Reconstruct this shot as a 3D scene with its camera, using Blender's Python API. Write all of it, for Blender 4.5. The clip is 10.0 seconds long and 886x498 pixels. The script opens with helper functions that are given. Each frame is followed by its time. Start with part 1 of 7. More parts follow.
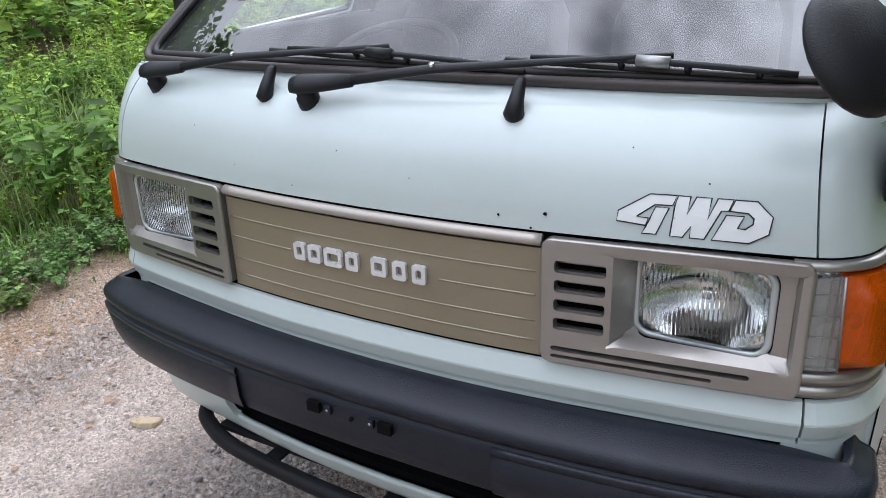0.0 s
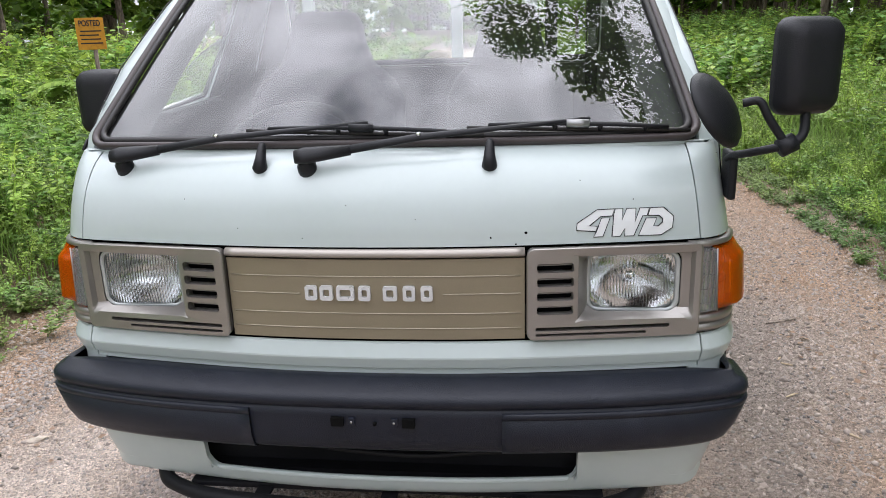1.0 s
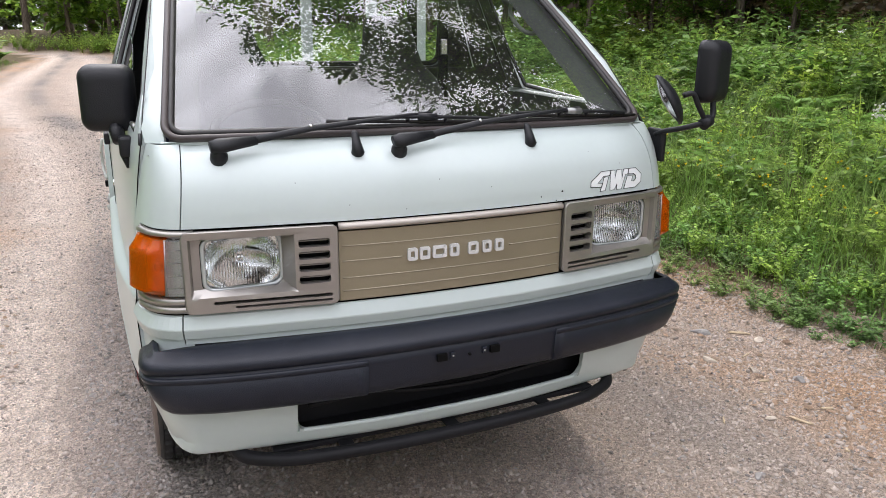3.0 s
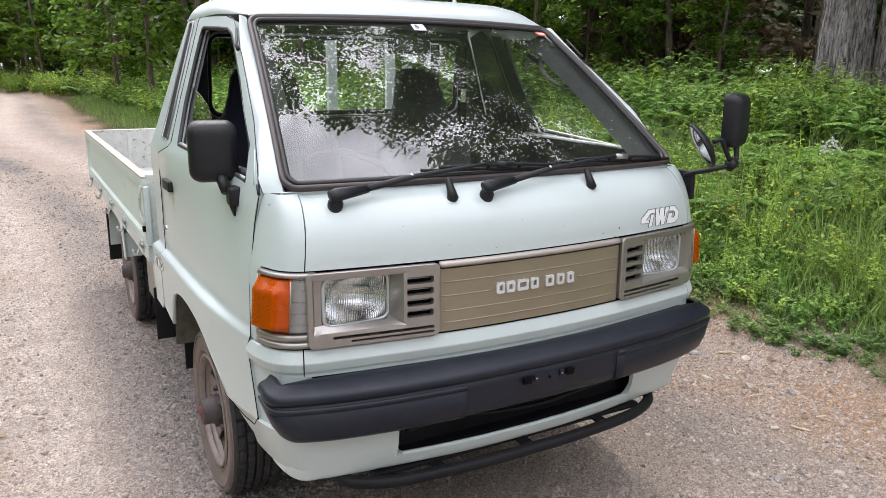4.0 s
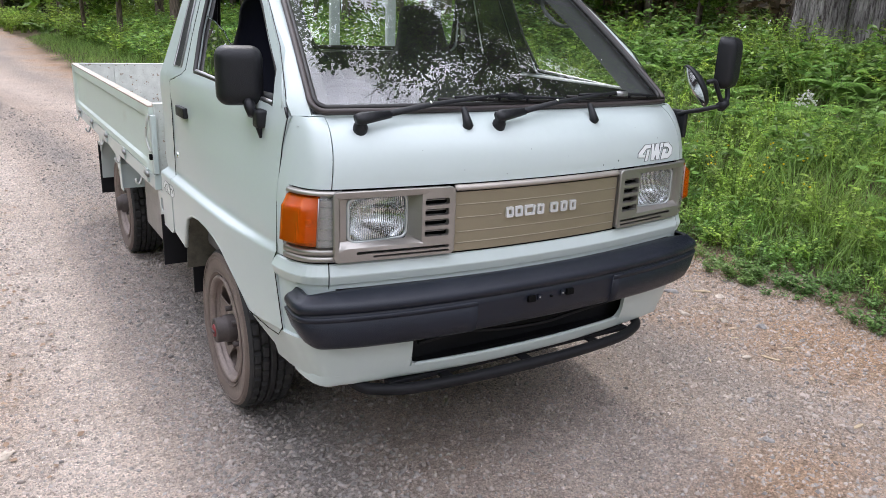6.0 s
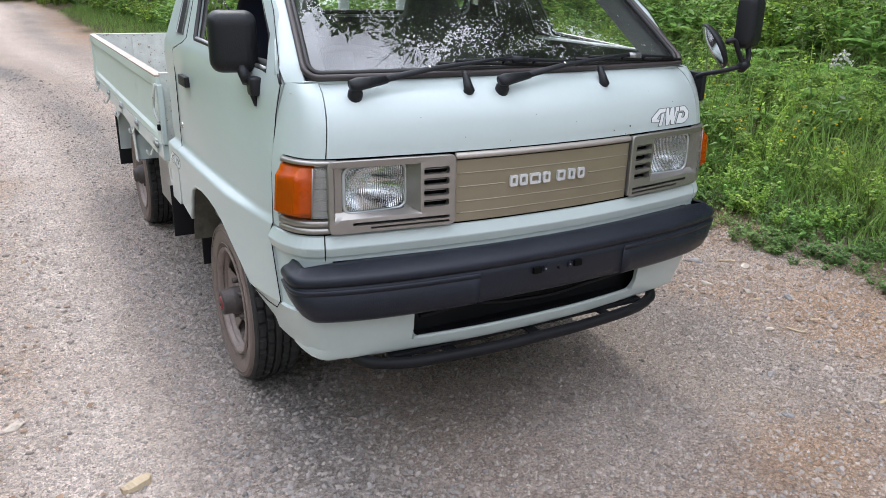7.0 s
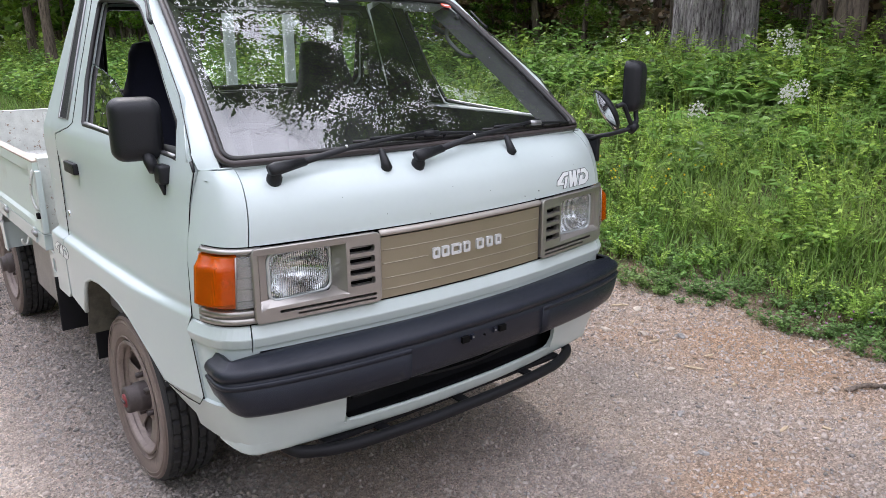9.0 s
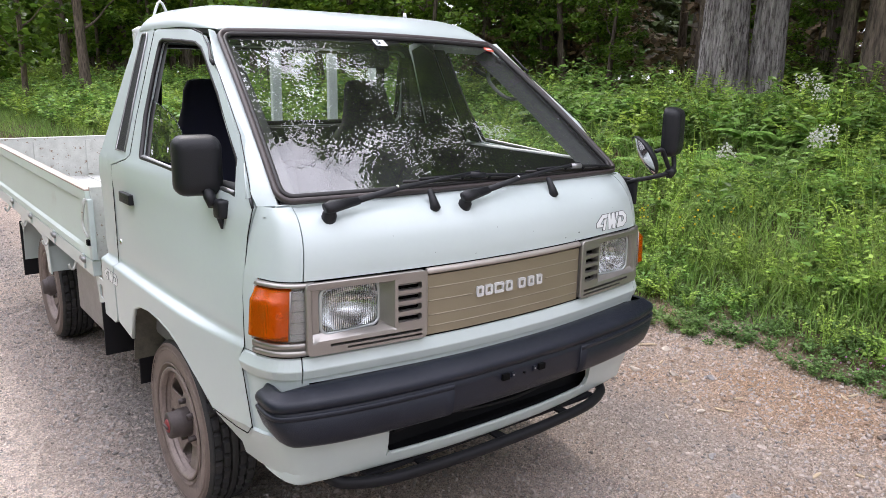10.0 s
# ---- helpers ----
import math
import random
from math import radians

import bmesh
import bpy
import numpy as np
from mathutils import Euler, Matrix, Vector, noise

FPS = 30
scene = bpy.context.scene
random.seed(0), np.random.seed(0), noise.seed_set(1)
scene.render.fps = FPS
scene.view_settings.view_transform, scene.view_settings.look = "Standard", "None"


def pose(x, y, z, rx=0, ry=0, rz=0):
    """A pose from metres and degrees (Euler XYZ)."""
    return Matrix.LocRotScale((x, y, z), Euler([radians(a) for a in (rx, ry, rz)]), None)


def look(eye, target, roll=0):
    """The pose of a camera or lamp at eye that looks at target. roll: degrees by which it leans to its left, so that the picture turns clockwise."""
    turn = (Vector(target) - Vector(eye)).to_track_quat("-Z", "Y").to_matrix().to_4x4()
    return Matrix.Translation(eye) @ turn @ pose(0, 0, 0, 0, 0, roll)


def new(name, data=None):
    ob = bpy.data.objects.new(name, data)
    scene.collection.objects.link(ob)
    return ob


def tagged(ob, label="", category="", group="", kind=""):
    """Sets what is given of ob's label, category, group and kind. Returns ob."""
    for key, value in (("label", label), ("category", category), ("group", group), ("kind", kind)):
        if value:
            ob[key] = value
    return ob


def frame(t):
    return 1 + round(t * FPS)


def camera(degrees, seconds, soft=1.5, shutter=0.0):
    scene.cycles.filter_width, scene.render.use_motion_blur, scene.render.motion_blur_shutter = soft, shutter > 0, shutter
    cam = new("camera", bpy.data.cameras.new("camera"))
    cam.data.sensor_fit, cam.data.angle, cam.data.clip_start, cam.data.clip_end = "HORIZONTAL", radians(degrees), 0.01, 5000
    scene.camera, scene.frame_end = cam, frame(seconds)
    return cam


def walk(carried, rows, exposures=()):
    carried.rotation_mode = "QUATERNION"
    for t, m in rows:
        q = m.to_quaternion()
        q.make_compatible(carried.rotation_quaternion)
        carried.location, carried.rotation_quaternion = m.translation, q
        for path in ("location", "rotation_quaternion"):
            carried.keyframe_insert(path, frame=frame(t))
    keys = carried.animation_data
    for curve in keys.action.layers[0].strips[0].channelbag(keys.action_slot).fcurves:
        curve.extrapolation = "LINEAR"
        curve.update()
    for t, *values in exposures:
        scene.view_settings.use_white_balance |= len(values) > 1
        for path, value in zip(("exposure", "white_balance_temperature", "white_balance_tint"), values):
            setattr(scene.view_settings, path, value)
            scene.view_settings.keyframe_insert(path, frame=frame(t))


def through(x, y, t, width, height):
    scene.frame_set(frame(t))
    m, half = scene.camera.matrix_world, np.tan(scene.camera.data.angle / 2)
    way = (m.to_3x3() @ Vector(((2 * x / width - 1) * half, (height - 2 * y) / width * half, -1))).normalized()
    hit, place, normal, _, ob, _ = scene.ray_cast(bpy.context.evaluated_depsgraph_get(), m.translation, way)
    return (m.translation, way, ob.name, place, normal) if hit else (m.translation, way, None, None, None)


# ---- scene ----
cam = camera(61.3, 10.0, soft=0.65)
PATH = [
    (0, (0.747, -1.002, 1.454), (-0.202, 0.603, 0.729), -2.0),
    (0.5, (0.585, -1.348, 1.502), (0.061, 0.475, 0.868), 0.3),
    (1, (0.344, -1.544, 1.506), (0.113, 0.361, 0.946), -1.9),
    (1.5, (0.106, -1.764, 1.533), (0.199, 0.143, 0.935), -2.3),
    (2, (-0.131, -1.921, 1.521), (0.257, -0.056, 0.91), -0.8),
    (2.5, (-0.493, -1.799, 1.506), (0.119, 0.011, 0.914), 0.1),
    (3.8, (-1.247, -1.792, 1.565), (-0.309, -0.09, 1.092), 0.5),
    (4, (-1.329, -1.783, 1.576), (-0.371, -0.089, 1.115), 0.4),
    (4.5, (-1.541, -1.855, 1.601), (-0.554, -0.178, 1.138), 0.6),
    (5, (-1.643, -1.896, 1.569), (-0.634, -0.241, 1.077), 1.1),
    (5.5, (-1.64, -1.894, 1.552), (-0.617, -0.261, 1.018), 1.6),
    (6, (-1.531, -1.861, 1.526), (-0.516, -0.239, 0.944), 2.2),
    (7.3, (-1.412, -1.839, 1.502), (-0.494, -0.193, 0.831), 0.9),
    (7.5, (-1.436, -1.784, 1.484), (-0.442, -0.172, 0.842), 1.0),
    (8, (-1.461, -1.76, 1.54), (-0.383, -0.193, 0.922), 0.1),
    (8.5, (-1.493, -1.76, 1.551), (-0.323, -0.245, 0.97), -0.4),
    (9, (-1.52, -1.74, 1.573), (-0.296, -0.249, 1.045), -0.3),
    (9.5, (-1.581, -1.742, 1.614), (-0.355, -0.236, 1.135), 0.2),
    (10, (-1.621, -1.73, 1.612), (-0.421, -0.194, 1.163), 0.9),
]
# exposure and white balance on the way: seconds, stops, kelvin, tint
EXPOSURES = [(0.0, -0.08, 5980, 10), (0.5, -0.04, 6200, 11), (1.5, 0.0, 6450, 10), (2.5, 0.06, 6500, 11), (4.0, 0.14, 6450, 12), (6.0, 0.08, 6180, 12), (7.5, 0.0, 6000, 8), (8.5, 0.08, 6050, 12), (10.0, 0.18, 6320, 15)]
walk(cam, [(t, look(eye, target, roll)) for t, eye, target, roll in PATH], EXPOSURES)

# ---- world and sun ----
SUN_EL, SUN_AZ = 47.0, 14.0          # degrees; azimuth from +y towards +x
SUN_DIR = (math.sin(radians(SUN_AZ)) * math.cos(radians(SUN_EL)), math.cos(radians(SUN_AZ)) * math.cos(radians(SUN_EL)), math.sin(radians(SUN_EL)))
world = bpy.data.worlds.new("sky")
scene.world = world
world.use_nodes = True
wn, wl = world.node_tree.nodes, world.node_tree.links
wn.clear()
w_out = wn.new("ShaderNodeOutputWorld")
w_bg = wn.new("ShaderNodeBackground")
w_sky = wn.new("ShaderNodeTexSky")
w_sky.sky_type, w_sky.sun_disc = 'NISHITA', False
w_sky.sun_elevation, w_sky.sun_rotation = radians(SUN_EL), radians(SUN_AZ)
w_sky.dust_density = 2.0
w_co = wn.new("ShaderNodeTexCoord")
w_map = wn.new("ShaderNodeMapping")
w_map.inputs["Scale"].default_value = (1.0, 1.0, 1.5)
wl.new(w_co.outputs["Generated"], w_map.inputs["Vector"])


def cloud_noise(scale, lo, hi, to_lo, to_hi, warp):
    """A soft noise over the sky, stretched between two values."""
    t, r = wn.new("ShaderNodeTexNoise"), wn.new("ShaderNodeMapRange")
    t.inputs["Scale"].default_value, t.inputs["Detail"].default_value = scale, 6.0
    t.inputs["Roughness"].default_value, t.inputs["Distortion"].default_value = 0.52, warp
    r.interpolation_type = 'SMOOTHSTEP'
    r.inputs["From Min"].default_value, r.inputs["From Max"].default_value = lo, hi
    r.inputs["To Min"].default_value, r.inputs["To Max"].default_value = to_lo, to_hi
    wl.new(w_map.outputs["Vector"], t.inputs["Vector"])
    wl.new(t.outputs["Fac"], r.inputs["Value"])
    return r.outputs["Result"]


# broken cloud: blue gaps, grey undersides, brighter towards the zenith
w_cover = cloud_noise(2.6, 0.25, 0.43, 0.0, 1.0, 0.4)
w_shade = cloud_noise(4.2, 0.30, 0.68, 0.62, 1.32, 0.6)
w_xyz, w_rise, w_lum = wn.new("ShaderNodeSeparateXYZ"), wn.new("ShaderNodeMapRange"), wn.new("ShaderNodeMath")
w_rise.inputs["From Min"].default_value, w_rise.inputs["From Max"].default_value = 0.25, 0.95
w_rise.inputs["To Min"].default_value, w_rise.inputs["To Max"].default_value = 16.0, 56.0
w_lum.operation = 'MULTIPLY'
w_cloud, w_mix = wn.new("ShaderNodeVectorMath"), wn.new("ShaderNodeMix")
w_cloud.operation, w_mix.data_type = 'SCALE', 'RGBA'
w_cloud.inputs[0].default_value = (0.985, 0.985, 1.07)
wl.new(w_co.outputs["Generated"], w_xyz.inputs["Vector"])
wl.new(w_xyz.outputs["Z"], w_rise.inputs["Value"])
w_dot, w_pow, w_glow, w_both = wn.new("ShaderNodeVectorMath"), wn.new("ShaderNodeMath"), wn.new("ShaderNodeMath"), wn.new("ShaderNodeMath")
w_dot.operation, w_pow.operation, w_glow.operation, w_both.operation = 'DOT_PRODUCT', 'POWER', 'MULTIPLY_ADD', 'MULTIPLY'
w_dot.inputs[1].default_value = SUN_DIR
w_pow.inputs[1].default_value = 6.0
w_glow.inputs[1].default_value, w_glow.inputs[2].default_value = 0.85, 0.7
wl.new(w_co.outputs["Generated"], w_dot.inputs[0])
wl.new(w_dot.outputs["Value"], w_pow.inputs[0])
wl.new(w_pow.outputs[0], w_glow.inputs[0])
wl.new(w_glow.outputs[0], w_both.inputs[0])
wl.new(w_rise.outputs["Result"], w_both.inputs[1])
wl.new(w_both.outputs[0], w_lum.inputs[0])
wl.new(w_shade, w_lum.inputs[1])
wl.new(w_lum.outputs[0], w_cloud.inputs["Scale"])
wl.new(w_cover, w_mix.inputs["Factor"])
wl.new(w_sky.outputs["Color"], w_mix.inputs["A"])
wl.new(w_cloud.outputs["Vector"], w_mix.inputs["B"])
wl.new(w_mix.outputs["Result"], w_bg.inputs["Color"])
wl.new(w_bg.outputs["Background"], w_out.inputs["Surface"])
w_bg.inputs["Strength"].default_value = 0.078
sun = new("sun", bpy.data.lights.new("sun", 'SUN'))
sun.data.energy, sun.data.angle, sun.data.color = 1.8, radians(5.0), (1.0, 0.93, 0.82)
sun.matrix_world = look(tuple(60 * c for c in SUN_DIR), (0, 0, 0))

# ---- materials ----
def material(name, color, rough=0.5, metal=0.0, var=0.15, scale=8.0, fine=120.0, bump=0.1, coat=0.0, spread=0.0,
             second=None, patch=(0.5, 0.65), spec=0.5, streak=None, deep=0.004):
    """A surface with colour change at two scales, roughness change and fine relief. second: a colour that shows in patches."""
    m = bpy.data.materials.new(name)
    m.use_nodes = True
    n, l = m.node_tree.nodes, m.node_tree.links
    b = n["Principled BSDF"]
    co = n.new("ShaderNodeTexCoord")
    big, small = n.new("ShaderNodeTexNoise"), n.new("ShaderNodeTexNoise")
    big.inputs["Scale"].default_value, big.inputs["Detail"].default_value = scale, 5.0
    small.inputs["Scale"].default_value, small.inputs["Detail"].default_value = fine, 3.0
    src = co.outputs["Object"]
    if streak:
        mp = n.new("ShaderNodeMapping")
        mp.inputs["Scale"].default_value = streak
        l.new(src, mp.inputs["Vector"])
        src = mp.outputs["Vector"]
    l.new(src, big.inputs["Vector"])
    l.new(src, small.inputs["Vector"])
    add = n.new("ShaderNodeMath")
    add.operation = 'MULTIPLY_ADD'
    add.inputs[1].default_value = 0.45
    l.new(small.outputs["Fac"], add.inputs[0])
    l.new(big.outputs["Fac"], add.inputs[2])
    fac = add.outputs[0]
    if spread:
        gi = n.new("ShaderNodeNewGeometry")
        sp = n.new("ShaderNodeMath")
        sp.operation = 'MULTIPLY_ADD'
        sp.inputs[1].default_value = spread
        l.new(gi.outputs["Random Per Island"], sp.inputs[0])
        l.new(fac, sp.inputs[2])
        fac = sp.outputs[0]
    rng = n.new("ShaderNodeMapRange")
    rng.inputs["From Min"].default_value, rng.inputs["From Max"].default_value = 0.45, 1.0 + spread
    rng.inputs["To Min"].default_value, rng.inputs["To Max"].default_value = 1 - var, 1 + var
    l.new(fac, rng.inputs["Value"])
    hsv = n.new("ShaderNodeHueSaturation")
    hsv.inputs["Color"].default_value = (*color, 1)
    l.new(rng.outputs["Result"], hsv.inputs["Value"])
    out = hsv.outputs["Color"]
    if second:
        spot = n.new("ShaderNodeTexNoise")
        spot.inputs["Scale"].default_value, spot.inputs["Detail"].default_value = scale * 2.3, 6.0
        spot.inputs["Roughness"].default_value = 0.65
        l.new(src, spot.inputs["Vector"])
        pr = n.new("ShaderNodeMapRange")
        pr.inputs["From Min"].default_value, pr.inputs["From Max"].default_value = patch
        l.new(spot.outputs["Fac"], pr.inputs["Value"])
        mx = n.new("ShaderNodeMix")
        mx.data_type = 'RGBA'
        mx.inputs["B"].default_value = (*second, 1)
        l.new(pr.outputs["Result"], mx.inputs["Factor"])
        l.new(out, mx.inputs["A"])
        out = mx.outputs["Result"]
    l.new(out, b.inputs["Base Color"])
    rr = n.new("ShaderNodeMapRange")
    rr.inputs["To Min"].default_value, rr.inputs["To Max"].default_value = max(rough - 0.08, 0.02), min(rough + 0.1, 1)
    l.new(big.outputs["Fac"], rr.inputs["Value"])
    l.new(rr.outputs["Result"], b.inputs["Roughness"])
    b.inputs["Metallic"].default_value = metal
    b.inputs["Coat Weight"].default_value = coat
    b.inputs["Coat Roughness"].default_value = 0.14
    b.inputs["Specular IOR Level"].default_value = spec
    if bump:
        bp = n.new("ShaderNodeBump")
        bp.inputs["Strength"].default_value, bp.inputs["Distance"].default_value = bump, deep
        l.new(small.outputs["Fac"], bp.inputs["Height"])
        l.new(bp.outputs["Normal"], b.inputs["Normal"])
    return m


def glass(name, tint, rough=0.0, ior=1.45, dust=0.0):
    """A pane: mostly clear, with the reflection of its two faces and a film of dust."""
    m = bpy.data.materials.new(name)
    m.use_nodes = True
    n, l = m.node_tree.nodes, m.node_tree.links
    n.clear()
    o = n.new("ShaderNodeOutputMaterial")
    t, g, f, mx = n.new("ShaderNodeBsdfTransparent"), n.new("ShaderNodeBsdfGlossy"), n.new("ShaderNodeFresnel"), n.new("ShaderNodeMixShader")
    t.inputs["Color"].default_value = (*tint, 1)
    g.inputs["Roughness"].default_value = rough
    f.inputs["IOR"].default_value = ior
    l.new(f.outputs["Fac"], mx.inputs["Fac"])
    l.new(t.outputs[0], mx.inputs[1])
    l.new(g.outputs[0], mx.inputs[2])
    l.new(mx.outputs[0], o.inputs["Surface"])
    if dust:
        d, film = n.new("ShaderNodeBsdfDiffuse"), n.new("ShaderNodeMixShader")
        co, sp, rg = n.new("ShaderNodeTexCoord"), n.new("ShaderNodeTexNoise"), n.new("ShaderNodeMapRange")
        sp.inputs["Scale"].default_value, sp.inputs["Detail"].default_value = 5.0, 6.0
        rg.inputs["To Min"].default_value, rg.inputs["To Max"].default_value = dust * 0.4, dust * 1.6
        d.inputs["Color"].default_value = (0.75, 0.73, 0.70, 1)
        l.new(co.outputs["Object"], sp.inputs["Vector"])
        l.new(sp.outputs["Fac"], rg.inputs["Value"])
        l.new(rg.outputs["Result"], film.inputs["Fac"])
        l.new(mx.outputs[0], film.inputs[1])
        l.new(d.outputs[0], film.inputs[2])
        l.new(film.outputs[0], o.inputs["Surface"])
    return m


def leaf(name, color, spread=0.5, through=0.45, warm=(0.30, 0.33, 0.03)):
    """Foliage: every leaf its own shade, light comes through."""
    m = bpy.data.materials.new(name)
    m.use_nodes = True
    n, l = m.node_tree.nodes, m.node_tree.links
    n.clear()
    o = n.new("ShaderNodeOutputMaterial")
    gi = n.new("ShaderNodeNewGeometry")
    co = n.new("ShaderNodeTexCoord")
    big = n.new("ShaderNodeTexNoise")
    big.inputs["Scale"].default_value, big.inputs["Detail"].default_value = 0.9, 3.0
    l.new(co.outputs["Object"], big.inputs["Vector"])
    v = n.new("ShaderNodeMapRange")
    v.inputs["To Min"].default_value, v.inputs["To Max"].default_value = 1 - spread, 1 + spread
    l.new(gi.outputs["Random Per Island"], v.inputs["Value"])
    h = n.new("ShaderNodeHueSaturation")
    oi, ov, both = n.new("ShaderNodeObjectInfo"), n.new("ShaderNodeMapRange"), n.new("ShaderNodeMath")
    ov.inputs["To Min"].default_value, ov.inputs["To Max"].default_value = 0.84, 1.20
    both.operation = 'MULTIPLY'
    l.new(oi.outputs["Random"], ov.inputs["Value"])
    l.new(v.outputs["Result"], both.inputs[0])
    l.new(ov.outputs["Result"], both.inputs[1])
    l.new(both.outputs[0], h.inputs["Value"])
    mx = n.new("ShaderNodeMix")
    mx.data_type = 'RGBA'
    mx.inputs["A"].default_value, mx.inputs["B"].default_value = (*color, 1), (*warm, 1)
    pr = n.new("ShaderNodeMapRange")
    pr.inputs["From Min"].default_value, pr.inputs["From Max"].default_value = 0.42, 0.72
    pr.inputs["To Max"].default_value = 0.55
    l.new(big.outputs["Fac"], pr.inputs["Value"])
    l.new(pr.outputs["Result"], mx.inputs["Factor"])
    l.new(mx.outputs["Result"], h.inputs["Color"])
    b = n.new("ShaderNodeBsdfPrincipled")
    b.inputs["Roughness"].default_value = 0.5
    b.inputs["Specular IOR Level"].default_value = 0.35
    l.new(h.outputs["Color"], b.inputs["Base Color"])
    t = n.new("ShaderNodeBsdfTranslucent")
    l.new(h.outputs["Color"], t.inputs["Color"])
    s = n.new("ShaderNodeMixShader")
    s.inputs["Fac"].default_value = through
    l.new(b.outputs[0], s.inputs[1])
    l.new(t.outputs[0], s.inputs[2])
    l.new(s.outputs[0], o.inputs["Surface"])
    return m


PAINT = material("white_paint", (0.51, 0.575, 0.563), 0.32, var=0.025, scale=3, fine=60, bump=0.0, coat=0.45)
PAINT_BED = material("bed_paint", (0.58, 0.645, 0.60), 0.42, var=0.05, scale=3, fine=90, bump=0.02, second=(0.50, 0.52, 0.47), patch=(0.6, 0.8))
PAINT_WORN = material("worn_bed_paint", (0.56, 0.57, 0.54), 0.55, var=0.14, scale=17, fine=90, bump=0.05, second=(0.27, 0.20, 0.15), patch=(0.605, 0.64))
RUST = material("bare_worn_edge", (0.43, 0.37, 0.32), 0.6, var=0.2, scale=5, fine=120, bump=0.1, second=(0.36, 0.25, 0.17), patch=(0.45, 0.75))
# near-black for seams and chips; also stands in for shade behind the louvres
GAP = material("seam_and_shade_black", (0.004, 0.004, 0.004), 0.8, bump=0, spec=0.1)
BLACK = material("black_plastic", (0.012, 0.0125, 0.015), 0.45, spec=0.32, var=0.2, scale=6, fine=400, bump=0.25)
BUMPER = material("bumper_plastic", (0.012, 0.0145, 0.023), 0.30, spec=0.34, var=0.22, scale=5, fine=500, bump=0.3, second=(0.024, 0.027, 0.038), patch=(0.55, 0.85))
RUBBER = material("rubber_seal", (0.018, 0.016, 0.016), 0.5, var=0.2, scale=10, fine=200, bump=0.1)
SEAL = material("windscreen_seal", (0.055, 0.043, 0.042), 0.45, var=0.25, scale=6, fine=200, bump=0.1)
GOLD = material("champagne_panel", (0.285, 0.245, 0.17), 0.38, metal=0.35, var=0.06, scale=5, fine=250, bump=0.04)
RIBS = material("panel_ribs", (0.34, 0.30, 0.225), 0.35, metal=0.4, var=0.05, bump=0)
TRIM = material("champagne_trim", (0.42, 0.38, 0.34), 0.34, metal=0.45, var=0.06, scale=6, fine=250, bump=0.03)
BEZEL = material("grey_bezel", (0.37, 0.35, 0.325), 0.30, metal=0.7, var=0.06, scale=6, fine=300, bump=0.04)
CHROME = material("bright_metal", (0.80, 0.80, 0.80), 0.12, metal=1.0, var=0.05, bump=0)
STEEL = material("dull_steel", (0.33, 0.33, 0.33), 0.4, metal=0.8, var=0.2, scale=20, bump=0.1)
LETTER = material("silver_badge", (0.72, 0.73, 0.74), 0.25, metal=0.3, var=0.03, bump=0)
TYRE = material("tyre_rubber", (0.026, 0.026, 0.027), 0.72, var=0.25, scale=9, fine=150, bump=0.2, second=(0.052, 0.045, 0.040), patch=(0.5, 0.85))
SIDEWALL = material("dusty_sidewall", (0.20, 0.155, 0.135), 0.85, var=0.18, scale=7, fine=120, bump=0.15, second=(0.11, 0.09, 0.08), patch=(0.5, 0.75))
RIM = material("dusty_rim", (0.27, 0.22, 0.20), 0.6, metal=0.35, var=0.18, scale=9, fine=120, bump=0.08, second=(0.17, 0.135, 0.12), patch=(0.5, 0.75))
HUB = material("dark_hub", (0.085, 0.07, 0.068), 0.6, metal=0.3, var=0.25, scale=20, bump=0.1)
RED = material("red_cap", (0.22, 0.03, 0.035), 0.45, bump=0)
LINER = material("arch_liner", (0.105, 0.098, 0.075), 0.8, var=0.25, scale=9, fine=90, bump=0.2, second=(0.06, 0.055, 0.045), patch=(0.5, 0.7))
CHASSIS = material("underbody_black", (0.009, 0.009, 0.011), 0.55, spec=0.25, var=0.3, bump=0.1)
SEAT = material("seat_fabric", (0.095, 0.098, 0.10), 0.9, var=0.3, scale=12, fine=320, bump=0.4)
NAVY = material("navy_seat_cover", (0.008, 0.009, 0.022), 0.9, var=0.3, scale=12, fine=320, bump=0.3)
DASH = material("dash_plastic", (0.075, 0.077, 0.078), 0.6, var=0.2, scale=8, fine=300, bump=0.2)
LINING = material("pillar_lining", (0.085, 0.088, 0.088), 0.8, var=0.2, bump=0.1)
PILLAR_TRIM = material("grey_pillar_trim", (0.11, 0.112, 0.11), 0.6, var=0.2, scale=9, fine=220, bump=0.15)
HANDLE = material("grey_grab_handle", (0.30, 0.30, 0.29), 0.5, var=0.1, scale=9, fine=220, bump=0.1)
CABIN = material("cabin_lining", (0.15, 0.15, 0.15), 0.8, var=0.15, bump=0.1)
BELT = material("seat_belt", (0.03, 0.03, 0.03), 0.8, bump=0.1)
WHITE_FILM = material("white_film", (0.78, 0.80, 0.80), 0.35, var=0.03, bump=0)
LINE = material("black_line", (0.012, 0.012, 0.016), 0.4, bump=0)
ORANGE = material("orange_board", (0.60, 0.27, 0.015), 0.6, var=0.12, scale=14, bump=0.05, second=(0.42, 0.18, 0.02), patch=(0.5, 0.7))
WOOD = material("bare_wood", (0.42, 0.33, 0.22), 0.8, var=0.25, scale=20, fine=160, bump=0.3, streak=(1, 0.15, 1))
STONE_PALE = material("pale_stone", (0.45, 0.385, 0.32), 0.85, var=0.2, scale=14, fine=90, bump=0.4)
